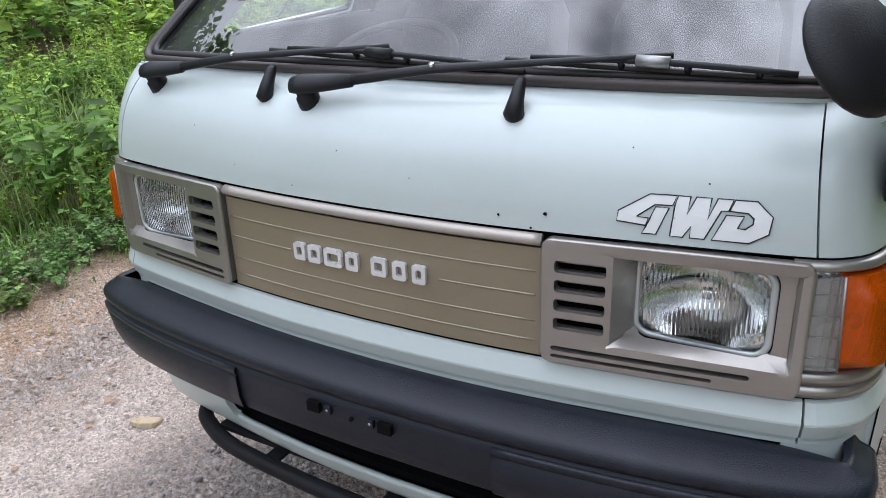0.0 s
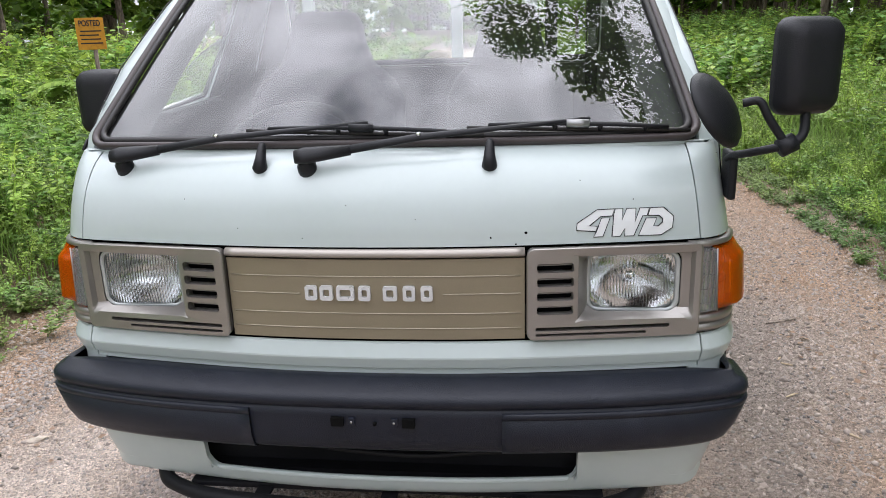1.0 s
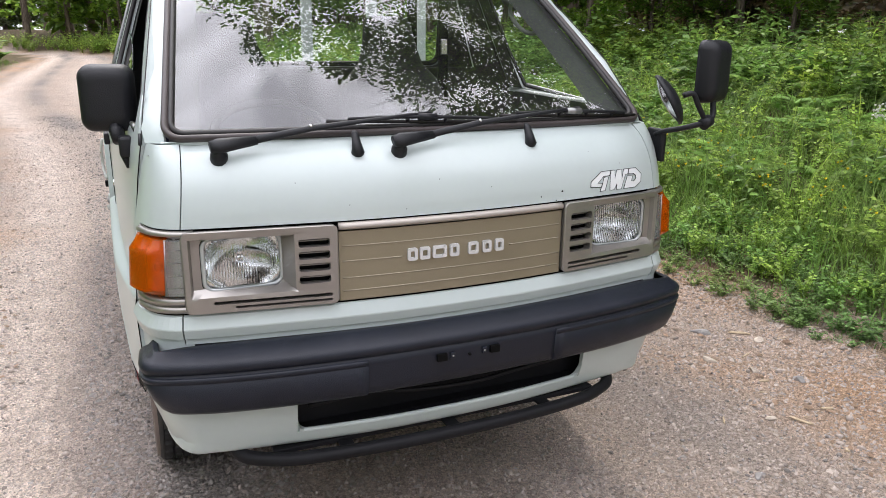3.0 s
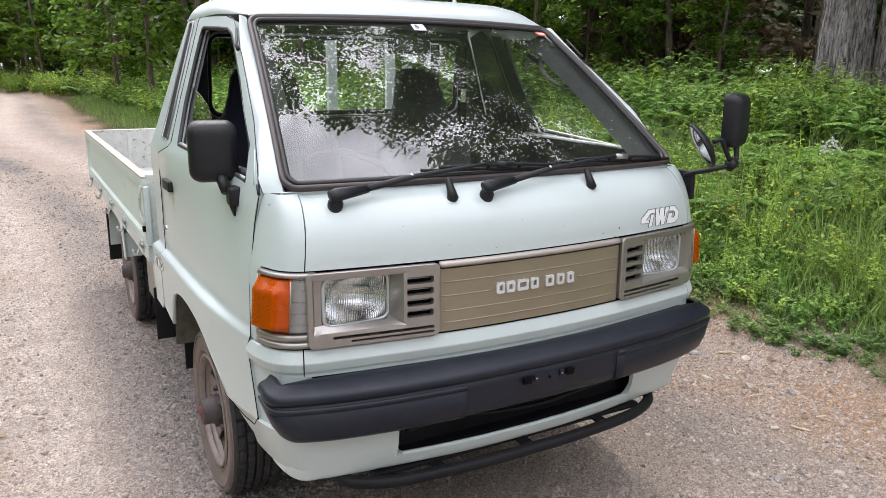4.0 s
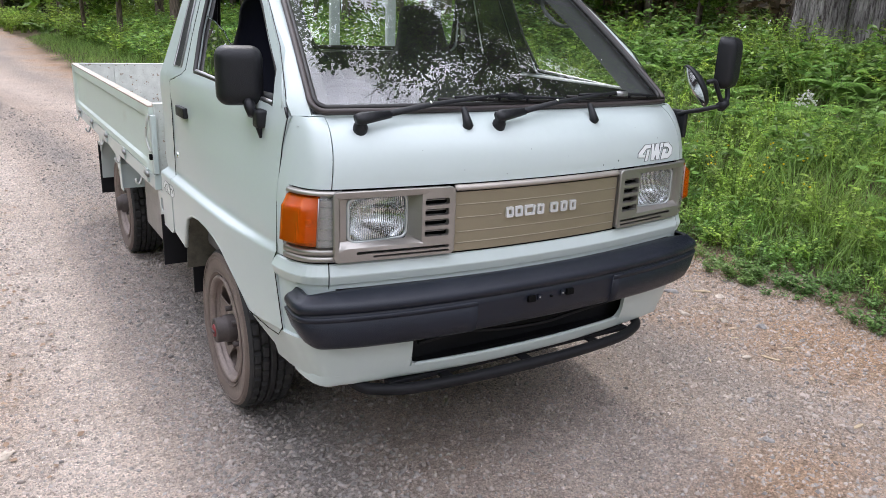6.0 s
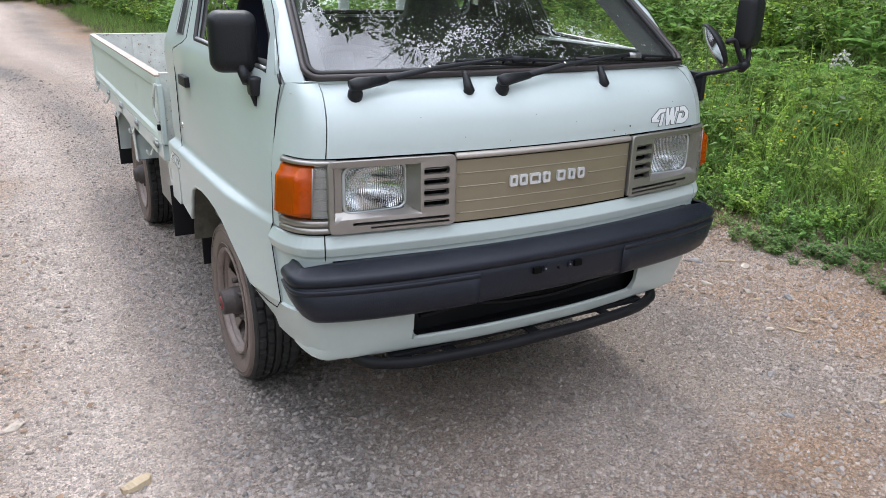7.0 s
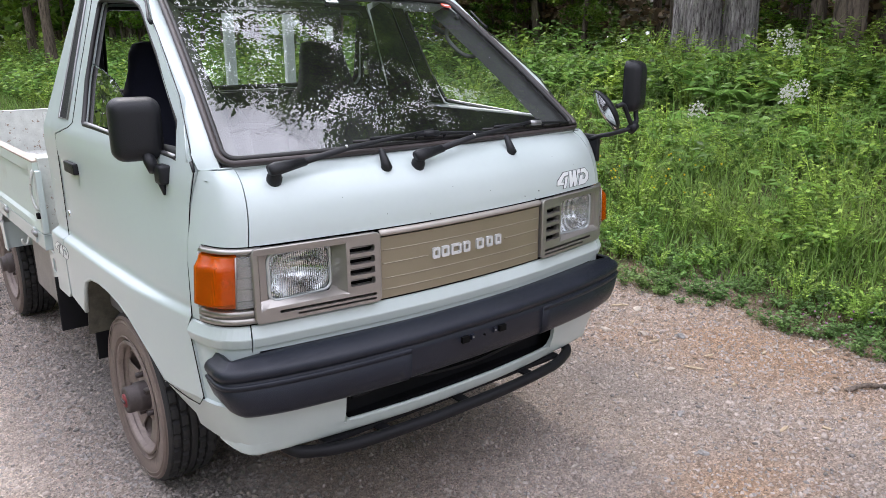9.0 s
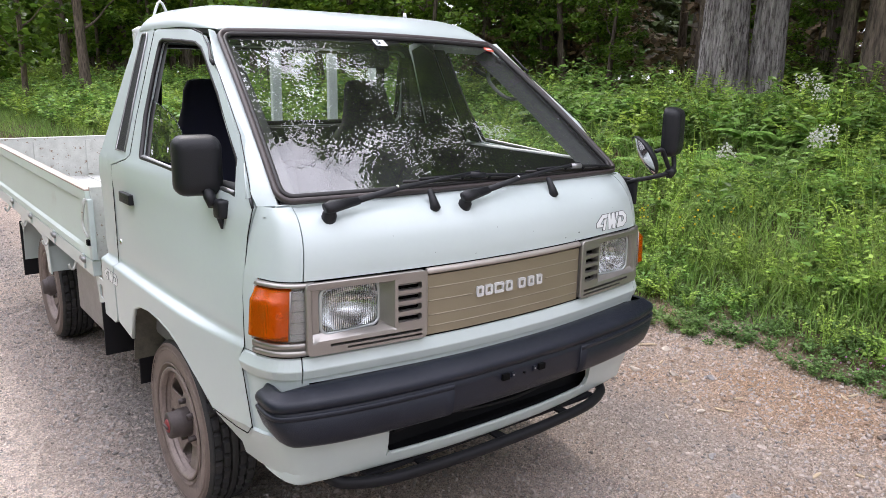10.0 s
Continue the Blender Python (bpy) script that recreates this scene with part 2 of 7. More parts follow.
STONE_GREY = material("grey_stone", (0.27, 0.255, 0.245), 0.85, var=0.25, scale=14, fine=90, bump=0.4)
PEBBLE = material("pebbles", (0.31, 0.262, 0.228), 0.9, var=0.45, scale=3, fine=90, bump=0.3, spread=1.0)
PEBBLE_GREY = material("grey_chippings", (0.235, 0.212, 0.195), 0.9, var=0.55, scale=3, fine=90, bump=0.3, spread=1.0)
LITTER = material("dead_leaves", (0.22, 0.145, 0.095), 0.85, var=0.5, scale=3, fine=60, bump=0.2, spread=1.0)
STICKER_RED = material("red_sticker", (0.62, 0.10, 0.06), 0.5, bump=0)
FLOWER_Y = material("yellow_petals", (0.80, 0.62, 0.02), 0.6, var=0.1, bump=0)
FLOWER_W = material("white_petals", (0.78, 0.78, 0.74), 0.7, var=0.1, bump=0)
FLOWER_P = material("pink_petals", (0.42, 0.22, 0.36), 0.7, var=0.2, bump=0)
BARK_GREY = material("grey_bark", (0.33, 0.305, 0.305), 0.95, var=0.55, scale=13, fine=50, bump=1.0, streak=(1, 1, 0.17), second=(0.085, 0.070, 0.072), patch=(0.46, 0.62), deep=0.05)
POST = material("post_paint", (0.60, 0.62, 0.60), 0.45, var=0.08, scale=6, bump=0.02)
BARK = material("brown_bark", (0.20, 0.158, 0.126), 0.95, var=0.45, scale=10, fine=40, bump=1.0, streak=(1, 1, 0.16), second=(0.060, 0.047, 0.040), patch=(0.46, 0.66), deep=0.04)
GLASS = glass("window_glass", (0.93, 0.965, 0.95), ior=2.13, dust=0.009)
REAR_GLASS = glass("rear_glass", (0.90, 0.95, 0.93), ior=1.3)
SIDE_GLASS = glass("side_glass", (0.66, 0.76, 0.70), ior=1.22, dust=0.02)
LEAF_A = leaf("leaf_mid", (0.180, 0.325, 0.085), 0.6)
LEAF_B = leaf("leaf_bright", (0.255, 0.385, 0.078), 0.6, warm=(0.48, 0.54, 0.08))
LEAF_FERN = leaf("fern_leaf", (0.245, 0.42, 0.105), 0.4, warm=(0.38, 0.48, 0.09))
LEAF_GRASS = leaf("grass_blade", (0.170, 0.285, 0.062), 0.6, warm=(0.30, 0.36, 0.10))
LEAF_COVER = leaf("clover_leaf", (0.130, 0.225, 0.070), 0.6, warm=(0.30, 0.33, 0.10))
LEAF_TREE = leaf("tree_leaf", (0.12, 0.225, 0.032), 0.55, warm=(0.28, 0.36, 0.035))
LEAF_DRY = leaf("dry_needles", (0.25, 0.195, 0.115), 0.55, 0.35, warm=(0.36, 0.24, 0.14))
LEAF_DARK = leaf("conifer_needles", (0.078, 0.108, 0.040), 0.5, 0.3, warm=(0.06, 0.06, 0.025))


def lamp_glass(name, tint, haze, waves, body=(0.8, 0.82, 0.82), flute=0.35):
    """Moulded lamp glass: clear, hazy, its flutes catching the light."""
    m = glass(name, tint, 0.06, 1.6)
    n, l = m.node_tree.nodes, m.node_tree.links
    mx = n["Mix Shader"]
    out = n["Material Output"]
    d, add = n.new("ShaderNodeBsdfDiffuse"), n.new("ShaderNodeMixShader")
    d.inputs["Color"].default_value = (*body, 1)
    add.inputs["Fac"].default_value = haze
    l.new(mx.outputs[0], add.inputs[1])
    l.new(d.outputs[0], add.inputs[2])
    l.new(add.outputs[0], out.inputs["Surface"])
    co, wv, bp = n.new("ShaderNodeTexCoord"), n.new("ShaderNodeTexWave"), n.new("ShaderNodeBump")
    wv.bands_direction = 'X'
    wv.inputs["Scale"].default_value, wv.inputs["Distortion"].default_value = waves, 0.0
    bp.inputs["Strength"].default_value, bp.inputs["Distance"].default_value = flute, 0.002
    l.new(co.outputs["Object"], wv.inputs["Vector"])
    l.new(wv.outputs["Fac"], bp.inputs["Height"])
    for k in ("Glossy BSDF", "Diffuse BSDF", "Fresnel"):
        l.new(bp.outputs["Normal"], n[k].inputs["Normal"])
    return m


def fluted_glass(name, waves, strength):
    """Clear moulded glass whose upright flutes bend what is seen through it."""
    m = bpy.data.materials.new(name)
    m.use_nodes = True
    n, l = m.node_tree.nodes, m.node_tree.links
    b = n["Principled BSDF"]
    b.inputs["Base Color"].default_value = (0.97, 0.985, 0.98, 1)
    b.inputs["Transmission Weight"].default_value = 1.0
    b.inputs["Roughness"].default_value = 0.03
    b.inputs["IOR"].default_value = 1.45
    co, wv, no, ad, bp = n.new("ShaderNodeTexCoord"), n.new("ShaderNodeTexWave"), n.new("ShaderNodeTexNoise"), n.new("ShaderNodeMath"), n.new("ShaderNodeBump")
    wv.bands_direction = 'X'
    wv.inputs["Scale"].default_value = waves
    no.inputs["Scale"].default_value = 34.0
    ad.operation = 'ADD'
    bp.inputs["Strength"].default_value, bp.inputs["Distance"].default_value = strength, 0.002
    for t in (wv, no):
        l.new(co.outputs["Object"], t.inputs["Vector"])
    l.new(wv.outputs["Fac"], ad.inputs[0])
    l.new(no.outputs["Fac"], ad.inputs[1])
    l.new(ad.outputs[0], bp.inputs["Height"])
    l.new(bp.outputs["Normal"], b.inputs["Normal"])
    return m


LENS = fluted_glass("fluted_lens", 48.0, 0.6)
BOWL = material("silvered_bowl", (0.90, 0.91, 0.92), 0.06, metal=1.0, var=0.02, bump=0)
RIM_GLASS = material("moulded_lens_rim", (0.50, 0.53, 0.52), 0.18, metal=0.3, var=0.08, scale=20, bump=0.03, coat=0.5)
AMBER = lamp_glass("amber_lens", (1.0, 0.46, 0.02), 0.26, 60.0, (0.95, 0.20, 0.003), 0.08)
CLEAR = lamp_glass("clear_lens", (0.92, 0.92, 0.91), 0.13, 30.0)


def ground_material():
    """Gravel road with pale wheel tracks and brown leaf litter at its edges, soil beyond."""
    m = bpy.data.materials.new("gravel_and_soil")
    m.use_nodes = True
    n, l = m.node_tree.nodes, m.node_tree.links
    b = n["Principled BSDF"]
    b.inputs["Roughness"].default_value = 0.95
    b.inputs["Specular IOR Level"].default_value = 0.2
    at = n.new("ShaderNodeAttribute")
    at.attribute_name = "zone"
    sep = n.new("ShaderNodeSeparateColor")
    l.new(at.outputs["Color"], sep.inputs["Color"])
    co = n.new("ShaderNodeTexCoord")

    def noise_tex(s, d=5.0, r=0.6):
        t = n.new("ShaderNodeTexNoise")
        t.inputs["Scale"].default_value, t.inputs["Detail"].default_value, t.inputs["Roughness"].default_value = s, d, r
        l.new(co.outputs["Object"], t.inputs["Vector"])
        return t

    def mix(fac, a, c):
        x = n.new("ShaderNodeMix")
        x.data_type = 'RGBA'
        for key, val in (("Factor", fac), ("A", a), ("B", c)):
            if isinstance(val, (tuple, float)):
                x.inputs[key].default_value = (*val, 1) if isinstance(val, tuple) else val
            else:
                l.new(val, x.inputs[key])
        return x.outputs["Result"]

    def ramp(val, lo, hi):
        r = n.new("ShaderNodeMapRange")
        r.inputs["From Min"].default_value, r.inputs["From Max"].default_value = lo, hi
        l.new(val, r.inputs["Value"])
        return r.outputs["Result"]
    vo = n.new("ShaderNodeTexVoronoi")
    vo.inputs["Scale"].default_value = 115.0
    l.new(co.outputs["Object"], vo.inputs["Vector"])
    vf = n.new("ShaderNodeTexVoronoi")
    vf.inputs["Scale"].default_value = 320.0
    l.new(co.outputs["Object"], vf.inputs["Vector"])
    sc = n.new("ShaderNodeSeparateColor")
    l.new(vo.outputs["Color"], sc.inputs["Color"])
    sf = n.new("ShaderNodeSeparateColor")
    l.new(vf.outputs["Color"], sf.inputs["Color"])
    big, mid, wide = noise_tex(0.8), noise_tex(5.0), noise_tex(0.25)

    def calc(op, a, c):
        x = n.new("ShaderNodeMath")
        x.operation = op
        for k, val in enumerate((a, c)):
            if isinstance(val, float):
                x.inputs[k].default_value = val
            else:
                l.new(val, x.inputs[k])
        return x.outputs[0]
    grain = calc('ADD', calc('MULTIPLY', sc.outputs["Red"], 0.62), calc('MULTIPLY', sf.outputs["Green"], 0.38))
    speck = n.new("ShaderNodeMapRange")
    speck.inputs["From Min"].default_value, speck.inputs["From Max"].default_value = 0.12, 0.88
    speck.inputs["To Min"].default_value, speck.inputs["To Max"].default_value = 0.60, 1.50
    l.new(grain, speck.inputs["Value"])
    gravel = mix(ramp(big.outputs["Fac"], 0.35, 0.7), (0.435, 0.355, 0.303), (0.52, 0.42, 0.35))
    gravel = mix(calc('MULTIPLY', ramp(mid.outputs["Fac"], 0.55, 0.75), 0.6), gravel, (0.47, 0.32, 0.225))
    gravel = mix(at.outputs["Alpha"], gravel, (0.27, 0.245, 0.23))
    gravel = mix(calc('MULTIPLY', sep.outputs["Green"], ramp(mid.outputs["Fac"], 0.2, 0.6)), gravel, (0.72, 0.615, 0.545))
    gravel = mix(calc('MULTIPLY', sep.outputs["Blue"], ramp(big.outputs["Fac"], 0.32, 0.6)), gravel, (0.46, 0.30, 0.195))
    tone = n.new("ShaderNodeVectorMath")
    tone.operation = 'SCALE'
    l.new(gravel, tone.inputs[0])
    l.new(speck.outputs["Result"], tone.inputs["Scale"])
    soil = mix(ramp(mid.outputs["Fac"], 0.35, 0.7), (0.175, 0.118, 0.074), (0.085, 0.088, 0.042))
    l.new(mix(sep.outputs["Red"], tone.outputs["Vector"], soil), b.inputs["Base Color"])
    hh = n.new("ShaderNodeMath")
    hh.operation = 'ADD'
    l.new(vo.outputs["Distance"], hh.inputs[0])
    l.new(vf.outputs["Distance"], hh.inputs[1])
    lumps = n.new("ShaderNodeBump")
    lumps.inputs["Strength"].default_value, lumps.inputs["Distance"].default_value = 1.0, 0.035
    l.new(noise_tex(38.0, 4.0, 0.65).outputs["Fac"], lumps.inputs["Height"])
    bp = n.new("ShaderNodeBump")
    bp.invert = True
    bp.inputs["Strength"].default_value, bp.inputs["Distance"].default_value = 0.9, 0.010
    l.new(hh.outputs[0], bp.inputs["Height"])
    l.new(lumps.outputs["Normal"], bp.inputs["Normal"])
    l.new(bp.outputs["Normal"], b.inputs["Normal"])
    return m


GROUND = ground_material()

# ---- ground and road ----
def road_mid(y):
    """The x of the road's middle: it swings a little to the left beyond the truck."""
    far = np.maximum(y - 1.0, 0)
    return 0.05 - 2.0 * (1 - np.exp(-(far / 14.0) ** 3)) - 0.03 * np.clip(y - 48.0, 0, 60) ** 2


def ground_z(x, y):
    d = x - road_mid(y)
    right = np.clip((d - 2.5) / 6.5, 0, 1.6)
    left = np.clip((-d - 2.5) / 7.0, 0, 1.6)
    z = 0.88 * right ** 1.2 + 0.45 * left ** 1.2
    edge = np.clip((np.abs(d) - 2.15) / 0.5, 0, 1)
    z = z + 0.05 * edge * (0.5 + 0.5 * np.sin(x * 2.1 + 1.3) * np.sin(y * 1.7))
    rut = np.exp(-((d + 1.45) / 0.4) ** 2) + np.exp(-((d - 0.35) / 0.4) ** 2)
    return z - 0.012 * rut * (np.abs(d) < 2.4) + 0.006 * np.sin(x * 5.1 + y * 1.3) * np.sin(y * 3.7 - x) * np.clip(1.2 - np.abs(d) / 6, 0, 1)


def part(name, bm, mat, parent=None, label="", smooth=True):
    me = bpy.data.meshes.new(name)
    bm.normal_update()
    bm.to_mesh(me)
    bm.free()
    return link(name, me, mat, parent, label, smooth)


def link(name, me, mat, parent=None, label="", smooth=True):
    if mat is not None and not me.materials:
        me.materials.append(mat)
    if smooth:
        me.shade_smooth()
    ob = new(name, me)
    if parent:
        ob.parent = parent
    if label:
        ob["label"] = label
    return ob


def mesh_from(name, verts, faces, mat):
    """A mesh from arrays of corners and of equal-sided faces."""
    me = bpy.data.meshes.new(name)
    verts, faces = np.asarray(verts, np.float32).reshape(-1, 3), np.asarray(faces, np.int32)
    k = faces.shape[1]
    me.vertices.add(len(verts))
    me.vertices.foreach_set("co", verts.ravel())
    me.loops.add(faces.size)
    me.loops.foreach_set("vertex_index", faces.ravel())
    me.polygons.add(len(faces))
    me.polygons.foreach_set("loop_start", np.arange(0, faces.size, k, dtype=np.int32))
    me.update(calc_edges=True)
    me.materials.append(mat)
    return me


def axis_points(near, far, step, grow):
    out, v, s = [0.0], 0.0, step
    while v < far:
        s = step if v < near else s * grow
        v += s
        out.append(v)
    return np.array(out)


gx = axis_points(4.0, 900, 0.10, 1.16)
gx = np.concatenate([-gx[:0:-1], gx])
gy_f, gy_b = axis_points(9.0, 1500, 0.14, 1.12), axis_points(2.5, 900, 0.12, 1.2)
gy = np.concatenate([-gy_b[:0:-1], gy_f])
GX, GY = np.meshgrid(gx, gy)
GZ = ground_z(GX, GY)
nx, ny = len(gx), len(gy)
ii = np.arange((ny - 1) * nx).reshape(ny - 1, nx)[:, :-1].ravel()
ground_me = mesh_from("ground", np.stack([GX, GY, GZ], -1), np.stack([ii, ii + 1, ii + nx + 1, ii + nx], -1), GROUND)
zone = ground_me.color_attributes.new("zone", 'FLOAT_COLOR', 'POINT')
gd = GX - road_mid(GY)
wob = 0.18 * np.sin(GY * 1.9 + GX) + 0.12 * np.sin(GY * 4.3 + 1.0)
zc = np.ones((ny * nx, 4), np.float32)
zc[:, 0] = np.clip((np.abs(gd) + wob - 2.45) / 0.35, 0, 1).ravel()
berm = np.exp(-((gd + 0.72) / 0.22) ** 2) + np.exp(-((gd + 1.98) / 0.16) ** 2) + 0.6 * np.exp(-((gd - 1.2) / 0.3) ** 2)
zc[:, 3] = np.clip(berm * (0.65 + 0.35 * np.sin(GY * 1.1 + 0.6 * np.sin(GY * 2.7))), 0, 1).ravel()
zc[:, 1] = (0.95 * np.exp(-((gd + 1.42) / 0.30) ** 2) + 0.55 * np.exp(-((gd - 0.35) / 0.35) ** 2)).ravel()
tan_spot = np.exp(-((GX - 0.78) / 0.50) ** 2 - ((GY + 0.58) / 0.24) ** 2) + 0.8 * np.exp(-((GX - 1.75) / 0.35) ** 2 - ((GY - 0.75) / 0.45) ** 2)
zc[:, 2] = np.maximum(np.clip((np.abs(gd) + wob - 1.5) / 0.7, 0, 1) * 0.92, np.clip(tan_spot, 0, 0.9)).ravel()
zone.data.foreach_set("color", zc.ravel())
ground = tagged(link("ground", ground_me, GROUND), "gravel forest road with leaf litter along its edges", "ground", kind="structure")

# ---- shaping tools ----
def plate(outer, holes, ucuts, vcuts, mapf):
    """A sheet with holes: loops in (u, v), cut along the given lines and bent by mapf(u, v)."""
    bm = bmesh.new()
    for loop in (outer, *holes):
        vs = [bm.verts.new((u, v, 0)) for u, v in loop]
        for a, b in zip(vs, vs[1:] + vs[:1]):
            bm.edges.new((a, b))
    bmesh.ops.triangle_fill(bm, use_beauty=True, use_dissolve=False, edges=bm.edges[:])
    for axis, cuts in ((0, ucuts), (1, vcuts)):
        for c in cuts:
            co, no = [0, 0, 0], [0, 0, 0]
            co[axis], no[axis] = c, 1
            bmesh.ops.bisect_plane(bm, geom=bm.verts[:] + bm.edges[:] + bm.faces[:], dist=1e-6, plane_co=co, plane_no=no)
    for v in bm.verts:
        v.co = Vector(mapf(v.co.x, v.co.y))
    return bm


def grid(us, vs, mapf, bm=None):
    bm = bm or bmesh.new()
    rows = [[bm.verts.new(Vector(mapf(u, v))) for u in us] for v in vs]
    for r0, r1 in zip(rows, rows[1:]):
        for k in range(len(us) - 1):
            bm.faces.new((r0[k], r0[k + 1], r1[k + 1], r1[k]))
    return bm


def rounded(cx, cy, w, h, r, n=4):
    """The loop of a rectangle with rounded corners."""
    out = []
    for sxx, syy, a0 in ((1, 1, 0), (-1, 1, 90), (-1, -1, 180), (1, -1, 270)):
        for k in range(n + 1):
            a = radians(a0 + 90 * k / n)
            out.append((cx + sxx * (w / 2 - r) + r * math.cos(a), cy + syy * (h / 2 - r) + r * math.sin(a)))
    return out


def box(bm, x0, x1, y0, y1, z0, z1, bev=0.0):
    vs = [bm.verts.new((x, y, z)) for x in (x0, x1) for y in (y0, y1) for z in (z0, z1)]
    fs = [bm.faces.new([vs[i] for i in q]) for q in ((0, 1, 3, 2), (4, 6, 7, 5), (0, 4, 5, 1), (2, 3, 7, 6), (0, 2, 6, 4), (1, 5, 7, 3))]
    if bev:
        es = {e for f in fs for e in f.edges}
        bmesh.ops.bevel(bm, geom=list(es), offset=bev, segments=2, affect='EDGES', profile=0.6)
    return bm


def tube(path, r, n=10, closed=False, flat=1.0, bm=None):
    """A round bar along a path; flat squashes it across its second axis. r may be a list."""
    bm = bm or bmesh.new()
    pts = [Vector(p) for p in path]
    rings, up = [], None
    for k, p in enumerate(pts):
        a = pts[k - 1] if (k or closed) else p
        b = pts[(k + 1) % len(pts)] if (k < len(pts) - 1 or closed) else p
        t = (b - a).normalized()
        if up is None:
            up = t.orthogonal().normalized()
        up = (up - t * up.dot(t)).normalized()
        sd = t.cross(up)
        rad = r[k] if isinstance(r, (list, tuple)) else r
        rings.append([bm.verts.new(p + rad * (math.cos(2 * math.pi * j / n) * up + flat * math.sin(2 * math.pi * j / n) * sd)) for j in range(n)])
    pairs = list(zip(rings, rings[1:])) + ([(rings[-1], rings[0])] if closed else [])
    for r0, r1 in pairs:
        for j in range(n):
            bm.faces.new((r0[j], r0[(j + 1) % n], r1[(j + 1) % n], r1[j]))
    if not closed:
        bm.faces.new(rings[0][::-1])
        bm.faces.new(rings[-1])
    return bm


def lathe(profile, n, bm=None, radius=None):
    """Turns (r, x) pairs about the x axis. radius(i, j, r) may change single corners."""
    bm = bm or bmesh.new()
    rings = []
    for i, (r, x) in enumerate(profile):
        ring = []
        for j in range(n):
            a = 2 * math.pi * j / n
            rr = radius(i, j, r) if radius else r
            ring.append(bm.verts.new((x, rr * math.cos(a), rr * math.sin(a))))
        rings.append(ring)
    for r0, r1 in zip(rings, rings[1:]):
        for j in range(n):
            bm.faces.new((r0[j], r0[(j + 1) % n], r1[(j + 1) % n], r1[j]))
    return bm


def smooth_path(pts, n=6):
    """A soft line through the points."""
    p = [Vector(q) for q in pts]
    p = [2 * p[0] - p[1]] + p + [2 * p[-1] - p[-2]]
    out = []
    for a, b, c, d in zip(p, p[1:], p[2:], p[3:]):
        for k in range(n):
            t = k / n
            out.append(0.5 * (2 * b + (c - a) * t + (2 * a - 5 * b + 4 * c - d) * t * t + (3 * b - a - 3 * c + d) * t ** 3))
    return out + [p[-2]]


def thick(ob, t, offset=-1.0, bev=0.0, crease=True):
    # the thickness always grows towards the truck's inside
    me, core = ob.data, Vector((0, 1.0, 0.95))
    if offset == -1.0 and sum(p.area * p.normal.dot(p.center - core) for p in me.polygons) < 0:
        me.flip_normals()
    so = ob.modifiers.new("thickness", 'SOLIDIFY')
    so.thickness, so.offset = t, offset
    if crease and me.polygons[0].use_smooth:
        es = ob.modifiers.new("crease", 'EDGE_SPLIT')
        es.split_angle = radians(38)
    if bev:
        b = ob.modifiers.new("edge", 'BEVEL')
        b.width, b.segments, b.limit_method, b.angle_limit = bev, 2, 'ANGLE', radians(50)
    return ob


def line(a, b, n):
    return [a + (b - a) * k / n for k in range(n + 1)]


def text_mesh(body, size, shear=0.0, grow=0.0, depth=0.001):
    """A mesh of letters in the built-in font, lying in x and z."""
    cu = bpy.data.curves.new("letters", 'FONT')
    cu.body, cu.size, cu.shear, cu.offset, cu.extrude, cu.align_x = body, size, shear, grow, depth, 'CENTER'
    tmp = bpy.data.objects.new("letters", cu)
    me = bpy.data.meshes.new_from_object(tmp)
    bpy.data.objects.remove(tmp)
    bpy.data.curves.remove(cu)
    me.materials.clear()
    return me


# ---- the truck: front towards -y, its middle on x = 0 ----
PLAN = smooth_path([(0, -0.018, 0), (0.17, -0.014, 0), (0.333, -0.001, 0), (0.5, 0.02, 0), (0.62, 0.037, 0), (0.70, 0.051, 0), (0.745, 0.066, 0),
                    (0.782, 0.098, 0), (0.803, 0.145, 0), (0.816, 0.21, 0), (0.828, 0.35, 0), (0.838, 0.6, 0), (0.845, 1.0, 0), (0.846, 1.7, 0)], 8)
PX, PY = np.array([p.x for p in PLAN]), np.array([p.y for p in PLAN])
PS = np.concatenate([[0], np.cumsum(np.hypot(np.diff(PX), np.diff(PY)))])
LEAN_Z = [0.40, 0.52, 0.70, 1.055, 1.10, 1.14, 1.17, 1.195, 1.215, 1.23, 1.242, 1.25]
LEAN_Y = [0.05, 0.012, 0.0, 0.0, 0.004, 0.013, 0.025, 0.042, 0.060, 0.078, 0.099, 0.118]


def lean(z):
    return float(np.interp(z, LEAN_Z, LEAN_Y))


def front(x, z, out=0.0):
    """A point of the front face, out metres before it."""
    return (x, float(np.interp(abs(x), PX, PY)) + lean(z) - out, z)


def taper(z):
    """How far the flanks draw in above the lamps."""
    return float(np.interp(z, [0.88, 1.04, 1.275], [0, 0.013, 0.056]))


def around(s, z, out=0.0):
    """The same by the way round the corner: s metres from the middle."""
    a = abs(s)
    x, y = float(np.interp(a, PS, PX)), float(np.interp(a, PS, PY))
    x1, y1 = float(np.interp(a + 0.01, PS, PX)), float(np.interp(a + 0.01, PS, PY))
    n = Vector((y1 - y, -(x1 - x))).normalized()
    k = min(max((x - 0.70) / 0.1, 0), 1)
    x -= taper(z) * min(max((x - 0.55) / 0.25, 0), 1)
    return (math.copysign(x + n.x * out, s), y + n.y * out + lean(z) * (1 - 0.55 * k), z)


def at_x(x):
    return float(np.interp(x, PX, PS))


def at_y(y):
    return float(np.interp(y, PY[10:], PS[10:]))


